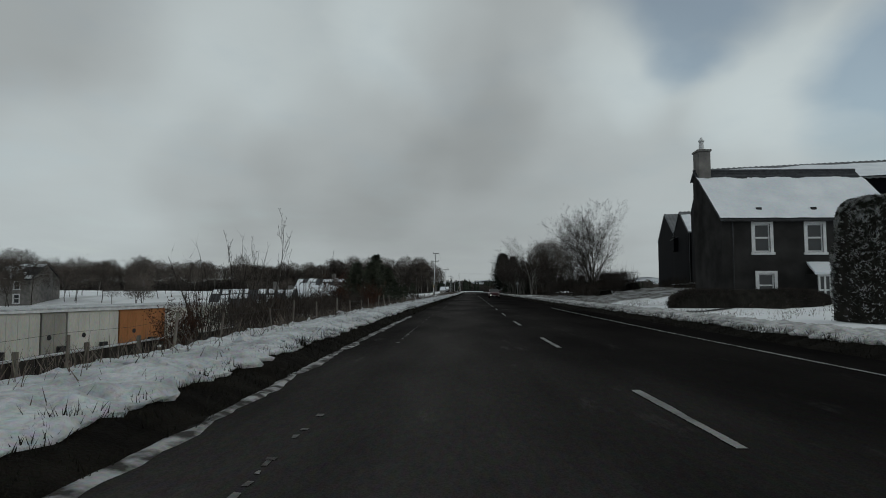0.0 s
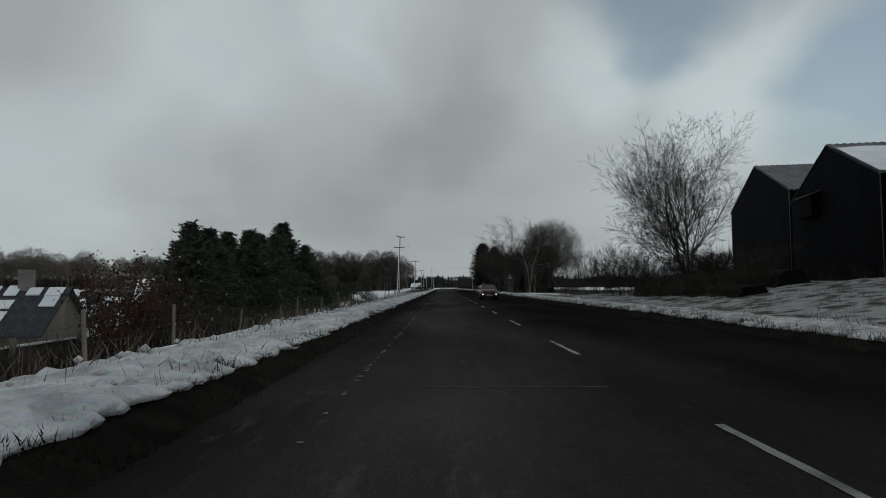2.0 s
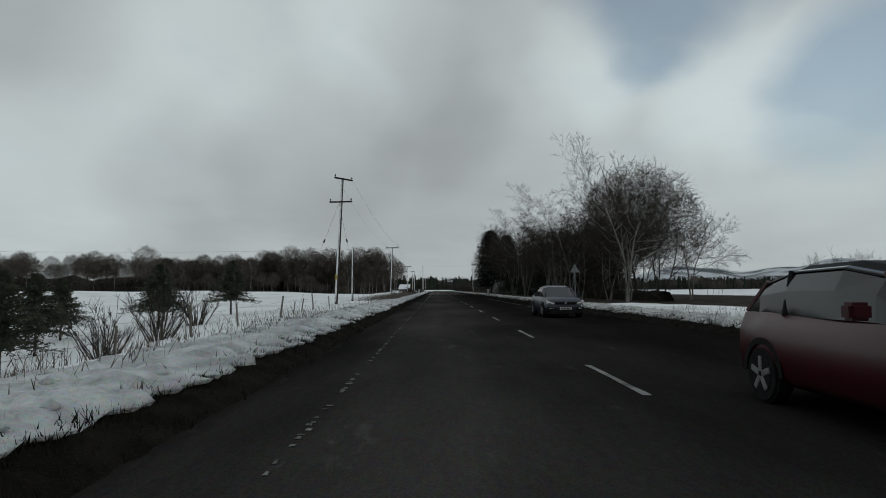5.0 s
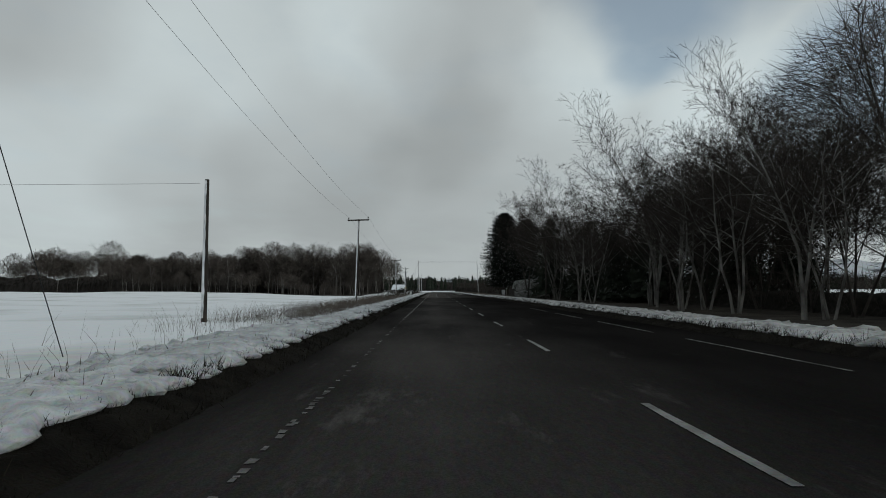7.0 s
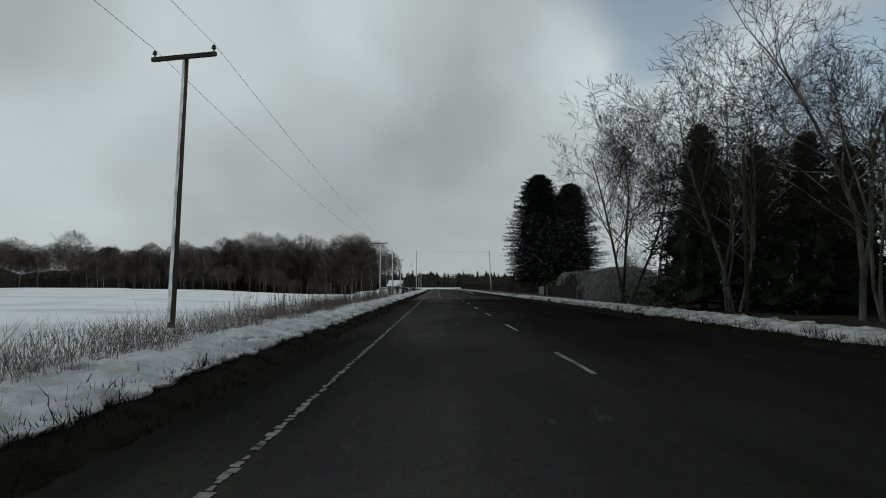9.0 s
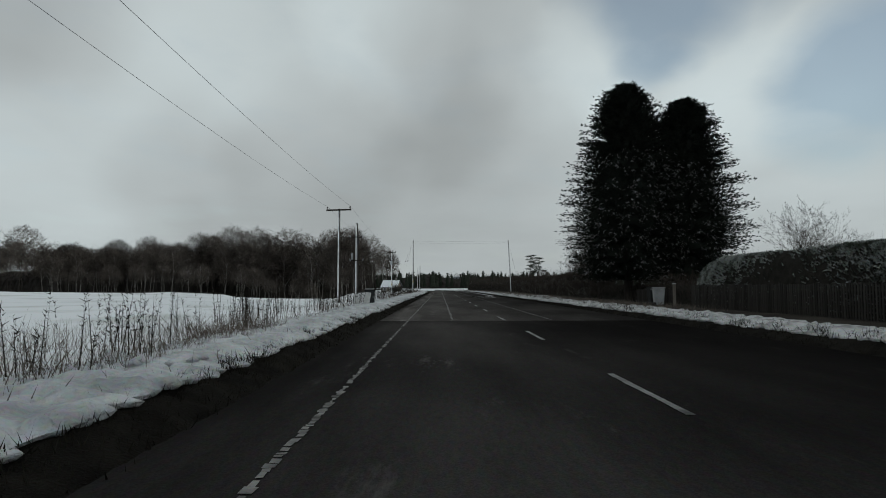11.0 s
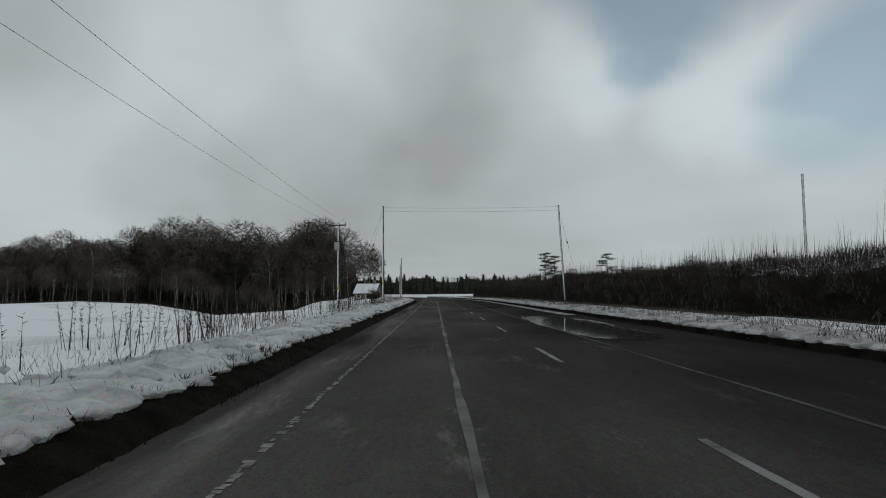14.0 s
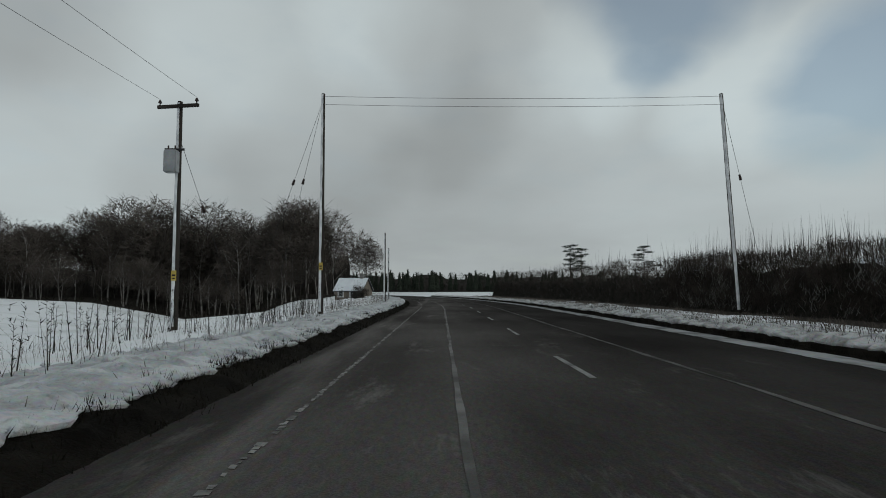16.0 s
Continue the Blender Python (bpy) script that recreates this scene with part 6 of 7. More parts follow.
# ================= hedges =================
def mound(name, x, y, lx, ly, h, rz, core_m, leaf_m, n, label, boxy=0.5, leaf=0.10, w=0.02, seed=1, z0=0.0):
    """A clipped or rounded hedge: a lumpy dense core and many small leaves or twig ends over it."""
    rng = random.Random(seed)
    z = land_z(x, y)
    t = thing(name, x, y, z, rz, label, "hedge")
    V, F = [], []
    nu_, nv = max(10, int((lx + ly) * 3)), 8

    def surf(a, v, k=1.0):
        ca, sa = math.cos(a), math.sin(a)
        e = 1 - boxy * 0.75
        px = math.copysign(abs(ca) ** e, ca)
        py = math.copysign(abs(sa) ** e, sa)
        rv = math.cos(v * 1.5708) ** (e * 0.7) if v < 0.999 else 0.0
        zz = math.sin(v * 1.5708) ** (0.8)
        p = Vector((px * lx / 2 * max(rv, 0.0), py * ly / 2 * max(rv, 0.0), z0 + (h - z0) * zz))
        lump = 0.10 * noise.noise(p * 1.3 + Vector((seed, 0, 0))) + 0.05 * noise.noise(p * 4)
        return p * 1.0 + Vector((px, py, 0.6)).normalized() * lump * min(1, h / 2) - Vector((px, py, 0)) * (1 - k) * 0.12

    for j in range(nv + 1):
        for i in range(nu_):
            V.append(surf(6.2832 * i / nu_, j / nv, 0.6))
    for j in range(nv):
        for i in range(nu_):
            i2 = (i + 1) % nu_
            F.append((j * nu_ + i, j * nu_ + i2, (j + 1) * nu_ + i2, (j + 1) * nu_ + i))
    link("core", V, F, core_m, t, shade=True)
    LV, LF = [], []
    for k in range(n):
        a, v = rng.uniform(0, 6.2832), rng.random() ** 0.8
        p = surf(a, v)
        o = Vector((math.cos(a), math.sin(a), 0.2 + v))
        for q in range(2):
            d = (o + Vector((rng.gauss(0, 0.6), rng.gauss(0, 0.6), rng.gauss(0.1, 0.5)))).normalized()
            sliver(LV, LF, p - d * leaf * 0.6, p + d * leaf * rng.uniform(0.6, 1.3), w, rng)
    tagged(link("foliage", LV, LF, leaf_m, t), kind="stuff")
    return t


# colour of the solid cores, darkened to stand in for shade inside the hedges
HEDGESHADE = mat("hedge_inside_shade", (0.030, 0.028, 0.024), (0.015, 0.014, 0.012), rough=1.0, scale=3, fine=25, bump=0.8, dist=0.08)
FROSTLEAF = mat("frosted_leaves", (0.30, 0.32, 0.31), (0.055, 0.065, 0.05), rough=0.8, scale=2.2, fine=12, bump=0, lo=0.38, hi=0.56)
mound("clipped_hedge", 15.5, 240.6, 3.4, 19.0, 2.6, 0, HEDGESHADE, FROSTLEAF, 12500, "rounded clipped evergreen hedge whitened by frost", 0.8, 0.11, 0.032, 2)
mound("clipped_hedge", 13.0, 236.5 - 10.5, 2.2, 9, 1.6, 0, HEDGESHADE, FROSTLEAF, 1500, "low frosted hedge continuing beside the road", 0.6, 0.10, 0.025, 8)
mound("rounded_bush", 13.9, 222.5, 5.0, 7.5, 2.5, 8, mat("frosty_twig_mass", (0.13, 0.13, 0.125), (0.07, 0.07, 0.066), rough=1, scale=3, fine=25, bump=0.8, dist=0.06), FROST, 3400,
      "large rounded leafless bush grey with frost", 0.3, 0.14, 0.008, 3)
mound("column_bush", 13.6, 20.5, 2.0, 2.2, 4.0, 0, HEDGESHADE, mat("snow_flecked_leaves", (0.36, 0.37, 0.37), (0.034, 0.038, 0.030), rough=0.85, scale=5.0, fine=20, bump=0, lo=0.46, hi=0.58), 9000, "tall clipped evergreen column flecked with snow", 0.6, 0.07, 0.014, 4)
BEECH = mat("brown_beech_leaves", (0.085, 0.036, 0.020), (0.026, 0.016, 0.012), rough=0.85, scale=2.5, bump=0)
beech = tree_thing("beech_bush", shrub_data(66, 2.9, 2.6, 22, kids=10, w=0.008, leaves=16), BARK, BEECH, "bush keeping its dry red-brown leaves by the fence", "bush")
put(beech, [(-7.8, 37.5, 0, 0.98), (-8.0, 53.5, 60, 0.9), (-8.5, 57.0, 200, 0.85), (-8.2, 18.6, 20, 0.62), (-7.9, 26.0, 220, 0.6), (-8.8, 40.5, 120, 0.7)], "brown-leaved bushes")
mound("garden_hedge", 14.6, 31.9, 8.0, 1.1, 0.95, 0, HEDGESHADE, TWIG, 2600, "low brown leafless hedge in front of the farmhouse", 0.8, 0.13, 0.008, 5)


HEDGETWIG = mat("hedge_twigs", (0.072, 0.059, 0.050), (0.026, 0.022, 0.019), rough=0.95, scale=1.1, bump=0, lo=0.4, hi=0.62)


def twig_hedge(name, y0, y1, x0, h0, h1, label, seed, side=1, core=0.72, dense=1500, shoots=13, flecks=45, reach=1.75):
    """A long uncut hedge: a core coloured dark for the shade inside, tangled twigs, pale stems below and upright shoots
    above.
    """
    rng = random.Random(seed)
    t = thing(name, 0, 0, 0, 0, label, "hedge", "roadside hedge")
    V, F = [], []
    n = int((y1 - y0) / 0.5)
    prof = [(0.1, 0.0), (0.55, 0.3), (0.5, 0.6), (0.7, 0.86), (1.2, 0.95), (1.7, 0.85), (2.0, 0.0)]

    def height(y):
        f = (y - y0) / (y1 - y0)
        return (h0 + (h1 - h0) * f) * (1 + 0.16 * noise.noise(Vector((y * 0.16, seed, 0))) + 0.13 * noise.noise(Vector((y * 0.55, seed, 3))))

    for j in range(n + 1):
        y = y0 + (y1 - y0) * j / n
        for i, (u, f) in enumerate(prof):
            lump = 0.9 + 0.22 * noise.noise(Vector((y * 1.4, i * 2.1, seed)))
            V.append((x0 + bend(y) + side * u + 0.4 * noise.noise(Vector((y * 1.1, i * 1.7, seed))), y, land_z(x0 + bend(y) + side * u, y) - 0.05 + height(y) * f * core * lump))
    m = len(prof)
    for j in range(n):
        for i in range(m - 1):
            k = j * m + i
            F.append((k, k + 1, k + m + 1, k + m))
    F.append(tuple(range(m)))
    F.append(tuple(range(n * m, n * m + m))[::-1])
    link("inner_shade", V, F, HEDGESHADE, t, shade=True)
    TV, TF, SV, SF, PV, PF = [], [], [], [], [], []
    for k in range(int((y1 - y0) * dense)):
        y = rng.uniform(y0, y1)
        h = height(y)
        f = rng.random() ** 0.68
        clump = noise.noise(Vector((y * 0.9, f * h * 0.9, seed + 11)))
        if clump < -0.12 and rng.random() < 0.65:
            continue
        x = x0 + bend(y) + side * (rng.uniform(-0.35, 0.7) - 0.3 * clump + (rng.uniform(0, 1.4) if f > 0.75 else 0))
        p = Vector((x, y, land_z(x, y) + h * f * 0.97))
        loose = 0.5 if f < 0.7 else 0.28
        d = Vector((side * rng.gauss(-0.2 if f < 0.7 else 0, loose), rng.gauss(0, loose), rng.gauss(0.8, 0.35))).normalized()
        sliver(TV, TF, p, p + d * rng.uniform(0.2, 0.6), rng.uniform(0.004, 0.010), rng)
    for k in range(int((y1 - y0) * shoots)):
        y = rng.uniform(y0, y1)
        tall = 0.6 + 1.1 * max(0.0, 0.35 + noise.noise(Vector((y * 0.35, seed, 21))))
        x = x0 + bend(y) + side * rng.uniform(0.2, 1.8)
        p = Vector((x, y, land_z(x, y) + height(y) * rng.uniform(0.7, 0.95)))
        d = Vector((rng.gauss(0, 0.07), rng.gauss(0, 0.07), 1)).normalized()
        sliver(SV, SF, p, p + d * rng.uniform(0.3, reach) * tall, rng.uniform(0.008, 0.014), rng)
    for k in range(int((y1 - y0) * flecks)):
        y = rng.uniform(y0, y1)
        f = rng.uniform(0.02, 0.75)
        if noise.noise(Vector((y * 0.7, f * 3, seed + 5))) < -0.05:
            continue
        x = x0 + bend(y) + side * rng.uniform(-0.40, 0.1)
        p = Vector((x, y, land_z(x, y) + height(y) * f))
        d = Vector((rng.gauss(0, 0.45), rng.gauss(0, 0.45), 1)).normalized()
        q = p + d * rng.uniform(0.15, 0.45)
        tube(PV, PF, [p, p.lerp(q, 0.5) + Vector((rng.gauss(0, 0.03), rng.gauss(0, 0.03), 0)), q], [0.012, 0.009, 0.004], 3)
    tagged(link("twig_growth", TV, TF, HEDGETWIG, t), kind="stuff")
    tagged(link("shoot_growth", SV, SF, TWIG, t), kind="stuff")
    if PV:
        tagged(link("stem_growth", PV, PF, PALE, t), kind="stuff")
    return t


twig_hedge("roadside_hedge", 275, 312, 14.6, 2.5, 2.5, "tall dark leafless roadside hedge with upright shoots", 3, core=0.86, shoots=26)
twig_hedge("roadside_hedge", 312.3, 352, 14.8, 2.5, 3.1, "dark leafless roadside hedge with pale stems below", 4, core=0.86, shoots=26, flecks=70)
twig_hedge("roadside_hedge", 352.3, 420, 15.0, 3.2, 4.1, "dark leafless hedge following the bend", 5, dense=380, shoots=5, flecks=8)
twig_hedge("fence_scrub", 19.5, 43, -7.1, 1.35, 1.3, "dense dark brown scrub behind the roadside fence", 8, -1, 0.42, 600, 45, 0, 0.9)
twig_hedge("fence_scrub", 25.5, 46, -9.0, 1.7, 1.6, "tangled dark scrub below the roadside fence", 18, -1, 0.5, 260, 30, 0, 0.9)
twig_hedge("wood_edge_scrub", 206, 222, 16.5, 2.0, 2.2, "dark scrub at the edge of the wood", 6, dense=300)
twig_hedge("wood_edge_scrub", 240, 272, 19.5, 2.4, 2.4, "dark scrub behind the garden conifers", 7, dense=300)
twig_hedge("barn_scrub", 73, 92, 18.2, 2.0, 2.3, "dark tangled undergrowth beneath the bare tree", 28, core=0.5, dense=500, flecks=4)
twig_hedge("wood_edge_scrub", 148, 205, 17.6, 1.5, 2.2, "dark undergrowth at the back of the wood", 33, core=0.7, dense=160, shoots=4, flecks=0)
twig_hedge("fence_scrub", 48.5, 76, -8.2, 0.9, 0.8, "dark bushes and scrub at the feet of the young conifers", 38, -1, 0.6, 500, 20, 0, 0.7)
twig_hedge("barn_scrub", 70, 87, 14.4, 1.0, 1.2, "low dark bushes at the edge of the barn yard", 39, core=0.6, dense=500, shoots=16, flecks=4, reach=0.8)
twig_hedge("wood_edge_scrub", 250, 274, 14.6, 1.7, 1.9, "dark scrub behind the garden fence", 40, core=0.8, dense=200, shoots=3, flecks=0)
twig_hedge("bend_scrub", 415, 436, -7.0, 1.5, 2.0, "brown scrub beside the house at the bend", 31, -1, dense=200, shoots=6, flecks=0)

# ================= road sign seen from behind =================
sg = thing("road_sign", 12.0, 151, land_z(12, 151), -4, "triangular warning sign seen from behind on a grey post", "road sign")
bm = B()
cyl(bm, (0, 0, -0.4), (0, 0, 3.25), 0.04, 0.04, 12)
part("post", bm, METAL, sg)
bm = B()
vs = [bm.verts.new(p) for p in ((-0.42, 0.07, 2.52), (0.42, 0.07, 2.52), (0.0, 0.07, 3.26))]
bm.faces.new(vs)
bmesh.ops.solidify(bm, geom=bm.faces[:], thickness=0.012)
part("plate", bm, mat("sign_back", (0.42, 0.43, 0.43), (0.34, 0.35, 0.35), rough=0.5, scale=4, bump=0.05), sg, "plain grey back of the plate")
for z in (2.62, 2.95):
    bm = B()
    box(bm, -0.16, 0.16, 0.035, 0.065, z, z + 0.04)
    part("channel", bm, METAL, sg)


# ================= cars =================
TYRE = mat("tyre_rubber", (0.020, 0.020, 0.021), (0.014, 0.014, 0.015), rough=0.9, scale=8, bump=0.3)
RIM = mat("alloy_rim", (0.42, 0.43, 0.44), (0.3, 0.31, 0.32), rough=0.4, metal=0.8, scale=6, bump=0)
CHROME = mat("chrome_trim", (0.55, 0.56, 0.57), (0.45, 0.46, 0.47), rough=0.25, metal=0.9, scale=6, bump=0)
CARGLASS = mat("car_glass", (0.012, 0.013, 0.015), (0.01, 0.01, 0.012), rough=0.06, scale=3, bump=0, spec=0.6)
BLACKPL = mat("black_plastic", (0.016, 0.016, 0.017), (0.012, 0.012, 0.012), rough=0.6, scale=6, bump=0.1)
PLATE = mat("plate_white", (0.62, 0.62, 0.60), (0.55, 0.55, 0.53), rough=0.5, scale=6, bump=0)
LAMP = bpy.data.materials.new("running_light")
LAMP.use_nodes = True
LAMP.node_tree.nodes["Principled BSDF"].inputs["Emission Color"].default_value = (1, 0.97, 0.92, 1)
LAMP.node_tree.nodes["Principled BSDF"].inputs["Emission Strength"].default_value = 1.6


def loft(bm, rows):
    """Skins rings of points that all have the same count, and caps the ends."""
    rings = [[bm.verts.new(p) for p in r] for r in rows]
    n = len(rings[0])
    for a, b in zip(rings, rings[1:]):
        for i in range(n):
            j = (i + 1) % n
            bm.faces.new((a[i], a[j], b[j], b[i]))
    bm.faces.new(rings[0][::-1])
    bm.faces.new(rings[-1])
    return bm


def car(name, x, y, rz, paint, label, stations, cabin, wheel_y, wheel_r, front, lamps_on=True, width=0.89, roof_paint=None):
    """stations: (y, half width, z low, z shoulder); cabin: (y, half width, z foot, z top). The nose points to -y."""
    t = thing(name, x, y, 0.0, rz, label, "car")
    rows = []
    for yy, hw, zl, zs in stations:
        h = zs - zl
        half = [(hw * 0.80, zl), (hw * 0.96, zl + h * 0.12), (hw, zl + h * 0.42), (hw * 0.985, zl + h * 0.72), (hw * 0.90, zl + h * 0.95), (hw * 0.62, zs + 0.02)]
        rows.append([(a, yy, b) for a, b in half] + [(-a, yy, b) for a, b in half[::-1]])
    bm = loft(B(), rows)
    part("body", bm, paint, t, shade=True)
    rows = []
    for yy, hw, z0, z1 in cabin:
        rows.append([(hw, yy, z0), (hw * 0.97, yy, z0 + (z1 - z0) * 0.5), (hw * 0.82, yy, z1 - 0.05), (hw * 0.6, yy, z1), (-hw * 0.6, yy, z1), (-hw * 0.82, yy, z1 - 0.05), (-hw * 0.97, yy, z0 + (z1 - z0) * 0.5), (-hw, yy, z0)])
    bm = loft(B(), rows)
    part("cabin", bm, CARGLASS, t, "dark tinted windows", shade=False)
    # painted roof skin and pillars over the glass
    top = [c for c in cabin if c[3] > max(k[3] for k in cabin) - 0.16]
    rows = []
    for yy, hw, z0, z1 in top:
        rows.append([(hw * 0.86, yy, z1 - 0.07), (hw * 0.62, yy, z1 + 0.012), (-hw * 0.62, yy, z1 + 0.012), (-hw * 0.86, yy, z1 - 0.07)])
    bm = loft(B(), rows)
    part("roof_panel", bm, roof_paint or paint, t)
    for s in (-1, 1):
        bm = B()
        for (ya, ha, za, zb), (yc, hc, zc, zd) in ((cabin[0], cabin[1]), (cabin[-2], cabin[-1])):
            lo, hi = ((ya, ha, max(za, zb)), (yc, hc, zd)) if zd > zb else ((yc, hc, max(zc, zd)), (ya, ha, zb))
            cyl(bm, (s * lo[1] * 0.97, lo[0], lo[2] - 0.03), (s * hi[1] * 0.83, hi[0], hi[2] - 0.04), 0.045, 0.035, 6)
        part("pillar", bm, paint, t)
        bm = B()
        mid = cabin[len(cabin) // 2]
        cyl(bm, (s * mid[1] * 1.0, mid[0], mid[2]), (s * mid[1] * 0.84, mid[0] + 0.05, mid[3] - 0.05), 0.035, 0.03, 6)
        part("door_pillar", bm, BLACKPL, t)
        bm = B()
        my = cabin[1][0] - 0.05
        box(bm, s * width * 1.13 - 0.10, s * width * 1.13 + 0.10, my - 0.10, my + 0.06, cabin[0][2] + 0.04, cabin[0][2] + 0.2, 0.03)
        part("mirror", bm, paint, t)
        for wy in wheel_y:
            wh = new("wheel")
            wh.parent = t
            wh.location = (s * (width - 0.10), wy, wheel_r)
            bm = B()
            cyl(bm, (-0.11, 0, 0), (0.11, 0, 0), wheel_r, wheel_r, 28)
            bmesh.ops.bevel(bm, geom=[e for e in bm.edges if abs(e.verts[0].co.x - e.verts[1].co.x) < 0.001], offset=0.03, segments=2, affect="EDGES")
            part("tyre", bm, TYRE, wh)
            bm = B()
            cyl(bm, (s * 0.10, 0, 0), (s * 0.118, 0, 0), wheel_r * 0.66, wheel_r * 0.62, 24)
            part("rim", bm, BLACKPL, wh)
            for k in range(5):
                bm = B()
                box(bm, s * 0.121 - 0.008, s * 0.121 + 0.008, -0.035, 0.035, 0.03, wheel_r * 0.62, 0.006)
                bmesh.ops.transform(bm, matrix=Matrix.Rotation(k * 1.2566, 4, "X"), verts=bm.verts)
                part("spoke", bm, RIM, wh)
            bm = B()
            yy, zz = wy, wheel_r
            V, F = [], []
            for k in range(15):
                a = math.pi * k / 14
                for rr, xx in ((wheel_r + 0.02, width * 0.90), (wheel_r + 0.09, width * 1.0), (wheel_r + 0.02, width * 1.005)):
                    V.append((s * xx, yy + math.cos(a) * rr, zz + math.sin(a) * rr))
            for k in range(14):
                for i in range(2):
                    q = k * 3 + i
                    F.append((q, q + 1, q + 4, q + 3))
            bm.free()
            link("wheel_arch", V, F, BLACKPL, t)
    fy, hz, lz, gz = front  # nose, headlamp height, lower lamp height, grille height
    for s in (-1, 1):
        bm = B()
        rows = [[(s * (width * 0.56), fy - 0.02, hz), (s * (width * 0.56), fy - 0.02, hz + 0.06), (s * (width * 0.58), fy + 0.1, hz + 0.07)],
                [(s * (width * 0.93), fy + 0.13, hz + 0.03), (s * (width * 0.95), fy + 0.15, hz + 0.17), (s * (width * 0.93), fy + 0.32, hz + 0.19)]]
        loft(bm, rows)
        part("headlight", bm, CHROME, t, "clear headlamp glass")
        bm = B()
        box(bm, s * width * 0.74 - 0.17, s * width * 0.74 + 0.17, fy - 0.035, fy + 0.05, lz - 0.06, lz + 0.08, 0.02)
        part("lamp_surround", bm, BLACKPL, t)
        bm = B()
        box(bm, s * width * 0.70 - 0.09, s * width * 0.70 + 0.09, fy - 0.045, fy - 0.03, lz, lz + 0.045, 0.004)
        part("running_light", bm, LAMP if lamps_on else CHROME, t, "lit white running light" if lamps_on else "")
    bm = B()
    box(bm, -width * 0.52, width * 0.52, fy - 0.035, fy + 0.04, gz - 0.05, gz + 0.06, 0.015)
    part("grille", bm, BLACKPL, t)
    bm = B()
    cyl(bm, (0, fy - 0.05, gz + 0.02), (0, fy - 0.03, gz + 0.02), 0.07, 0.06, 4)
    part("badge", bm, CHROME, t)
    bm = B()
    box(bm, -width * 0.80, width * 0.80, fy - 0.03, fy + 0.06, 0.20, 0.36, 0.02)
    part("lower_bumper", bm, BLACKPL, t)
    bm = B()
    box(bm, -0.26, 0.26, fy - 0.048, fy - 0.035, 0.385, 0.485, 0.003)
    pl = part("number_plate", bm, PLATE, t)
    for k in range(7):
        bm = B()
        box(bm, -0.22 + k * 0.064, -0.18 + k * 0.064, fy - 0.052, fy - 0.048, 0.405, 0.465)
        part("plate_bar", bm, BLACKPL, pl)
    return t


RED = mat("red_car_paint", (0.050, 0.002, 0.007), (0.040, 0.002, 0.005), rough=0.3, scale=3, bump=0, spec=0.5)
BLUE = mat("dark_blue_car_paint", (0.012, 0.018, 0.035), (0.010, 0.014, 0.028), rough=0.3, scale=3, bump=0, spec=0.5)
car("hatchback_car", 4.5, 102.5, 0, RED, "dark red small crossover car with lit running lights",
    [(-2.06, 0.70, 0.24, 0.70), (-1.98, 0.82, 0.20, 0.86), (-1.6, 0.885, 0.20, 0.98), (-1.0, 0.89, 0.22, 1.04), (0.0, 0.89, 0.22, 1.02), (1.3, 0.89, 0.22, 1.06), (1.9, 0.86, 0.24, 1.05), (2.06, 0.76, 0.30, 0.92)],
    [(-1.05, 0.78, 0.98, 1.02), (-0.42, 0.80, 1.0, 1.47), (0.15, 0.80, 1.0, 1.56), (1.0, 0.79, 1.0, 1.54), (1.6, 0.76, 1.0, 1.42), (1.95, 0.72, 1.0, 1.05)],
    (-1.27, 1.33), 0.325, (-2.07, 0.72, 0.52, 0.74), roof_paint=BLACKPL)
car("saloon_car", 5.6, 126.5, 0, BLUE, "dark blue saloon car with alloy wheels",
    [(-2.25, 0.68, 0.26, 0.62), (-2.15, 0.82, 0.20, 0.76), (-1.6, 0.87, 0.19, 0.88), (-0.9, 0.88, 0.20, 0.95), (0.2, 0.88, 0.20, 0.97), (1.5, 0.88, 0.20, 1.02), (2.1, 0.85, 0.22, 1.03), (2.28, 0.78, 0.32, 0.92)],
    [(-1.05, 0.76, 0.90, 0.94), (-0.35, 0.78, 0.92, 1.36), (0.2, 0.78, 0.94, 1.44), (0.9, 0.77, 0.95, 1.40), (1.35, 0.74, 0.97, 1.22), (1.75, 0.70, 1.0, 1.04)],
    (-1.36, 1.34), 0.32, (-2.26, 0.62, 0.42, 0.66), lamps_on=False)

# ================= water and wear on the road =================
WATER = mat("puddle_water", (0.014, 0.015, 0.017), (0.010, 0.011, 0.012), rough=0.05, scale=1.0, bump=0.03, bump_scale=3, spec=0.22, dist=0.01)


def blot(name, x, y, a, b, z, material, label, category, seed, rough=0.25, group="", full=1.0):
    V = [(x, y, z)]
    n = 48
    for k in range(n):
        t_ = 6.2832 * k / n
        r = 1 + rough * noise.noise(Vector((math.cos(t_) * 1.6, math.sin(t_) * 1.6, seed))) + rough * 0.5 * noise.noise(Vector((math.cos(t_) * 5, math.sin(t_) * 5, seed)))
        V.append((x + math.copysign(abs(math.cos(t_)) ** full, math.cos(t_)) * a * r, y + math.sin(t_) * b * r, z))
    F = [(0, 1 + k, 1 + (k + 1) % n) for k in range(n)]
    return tagged(link(name, V, F, material), label, category, group, "structure")


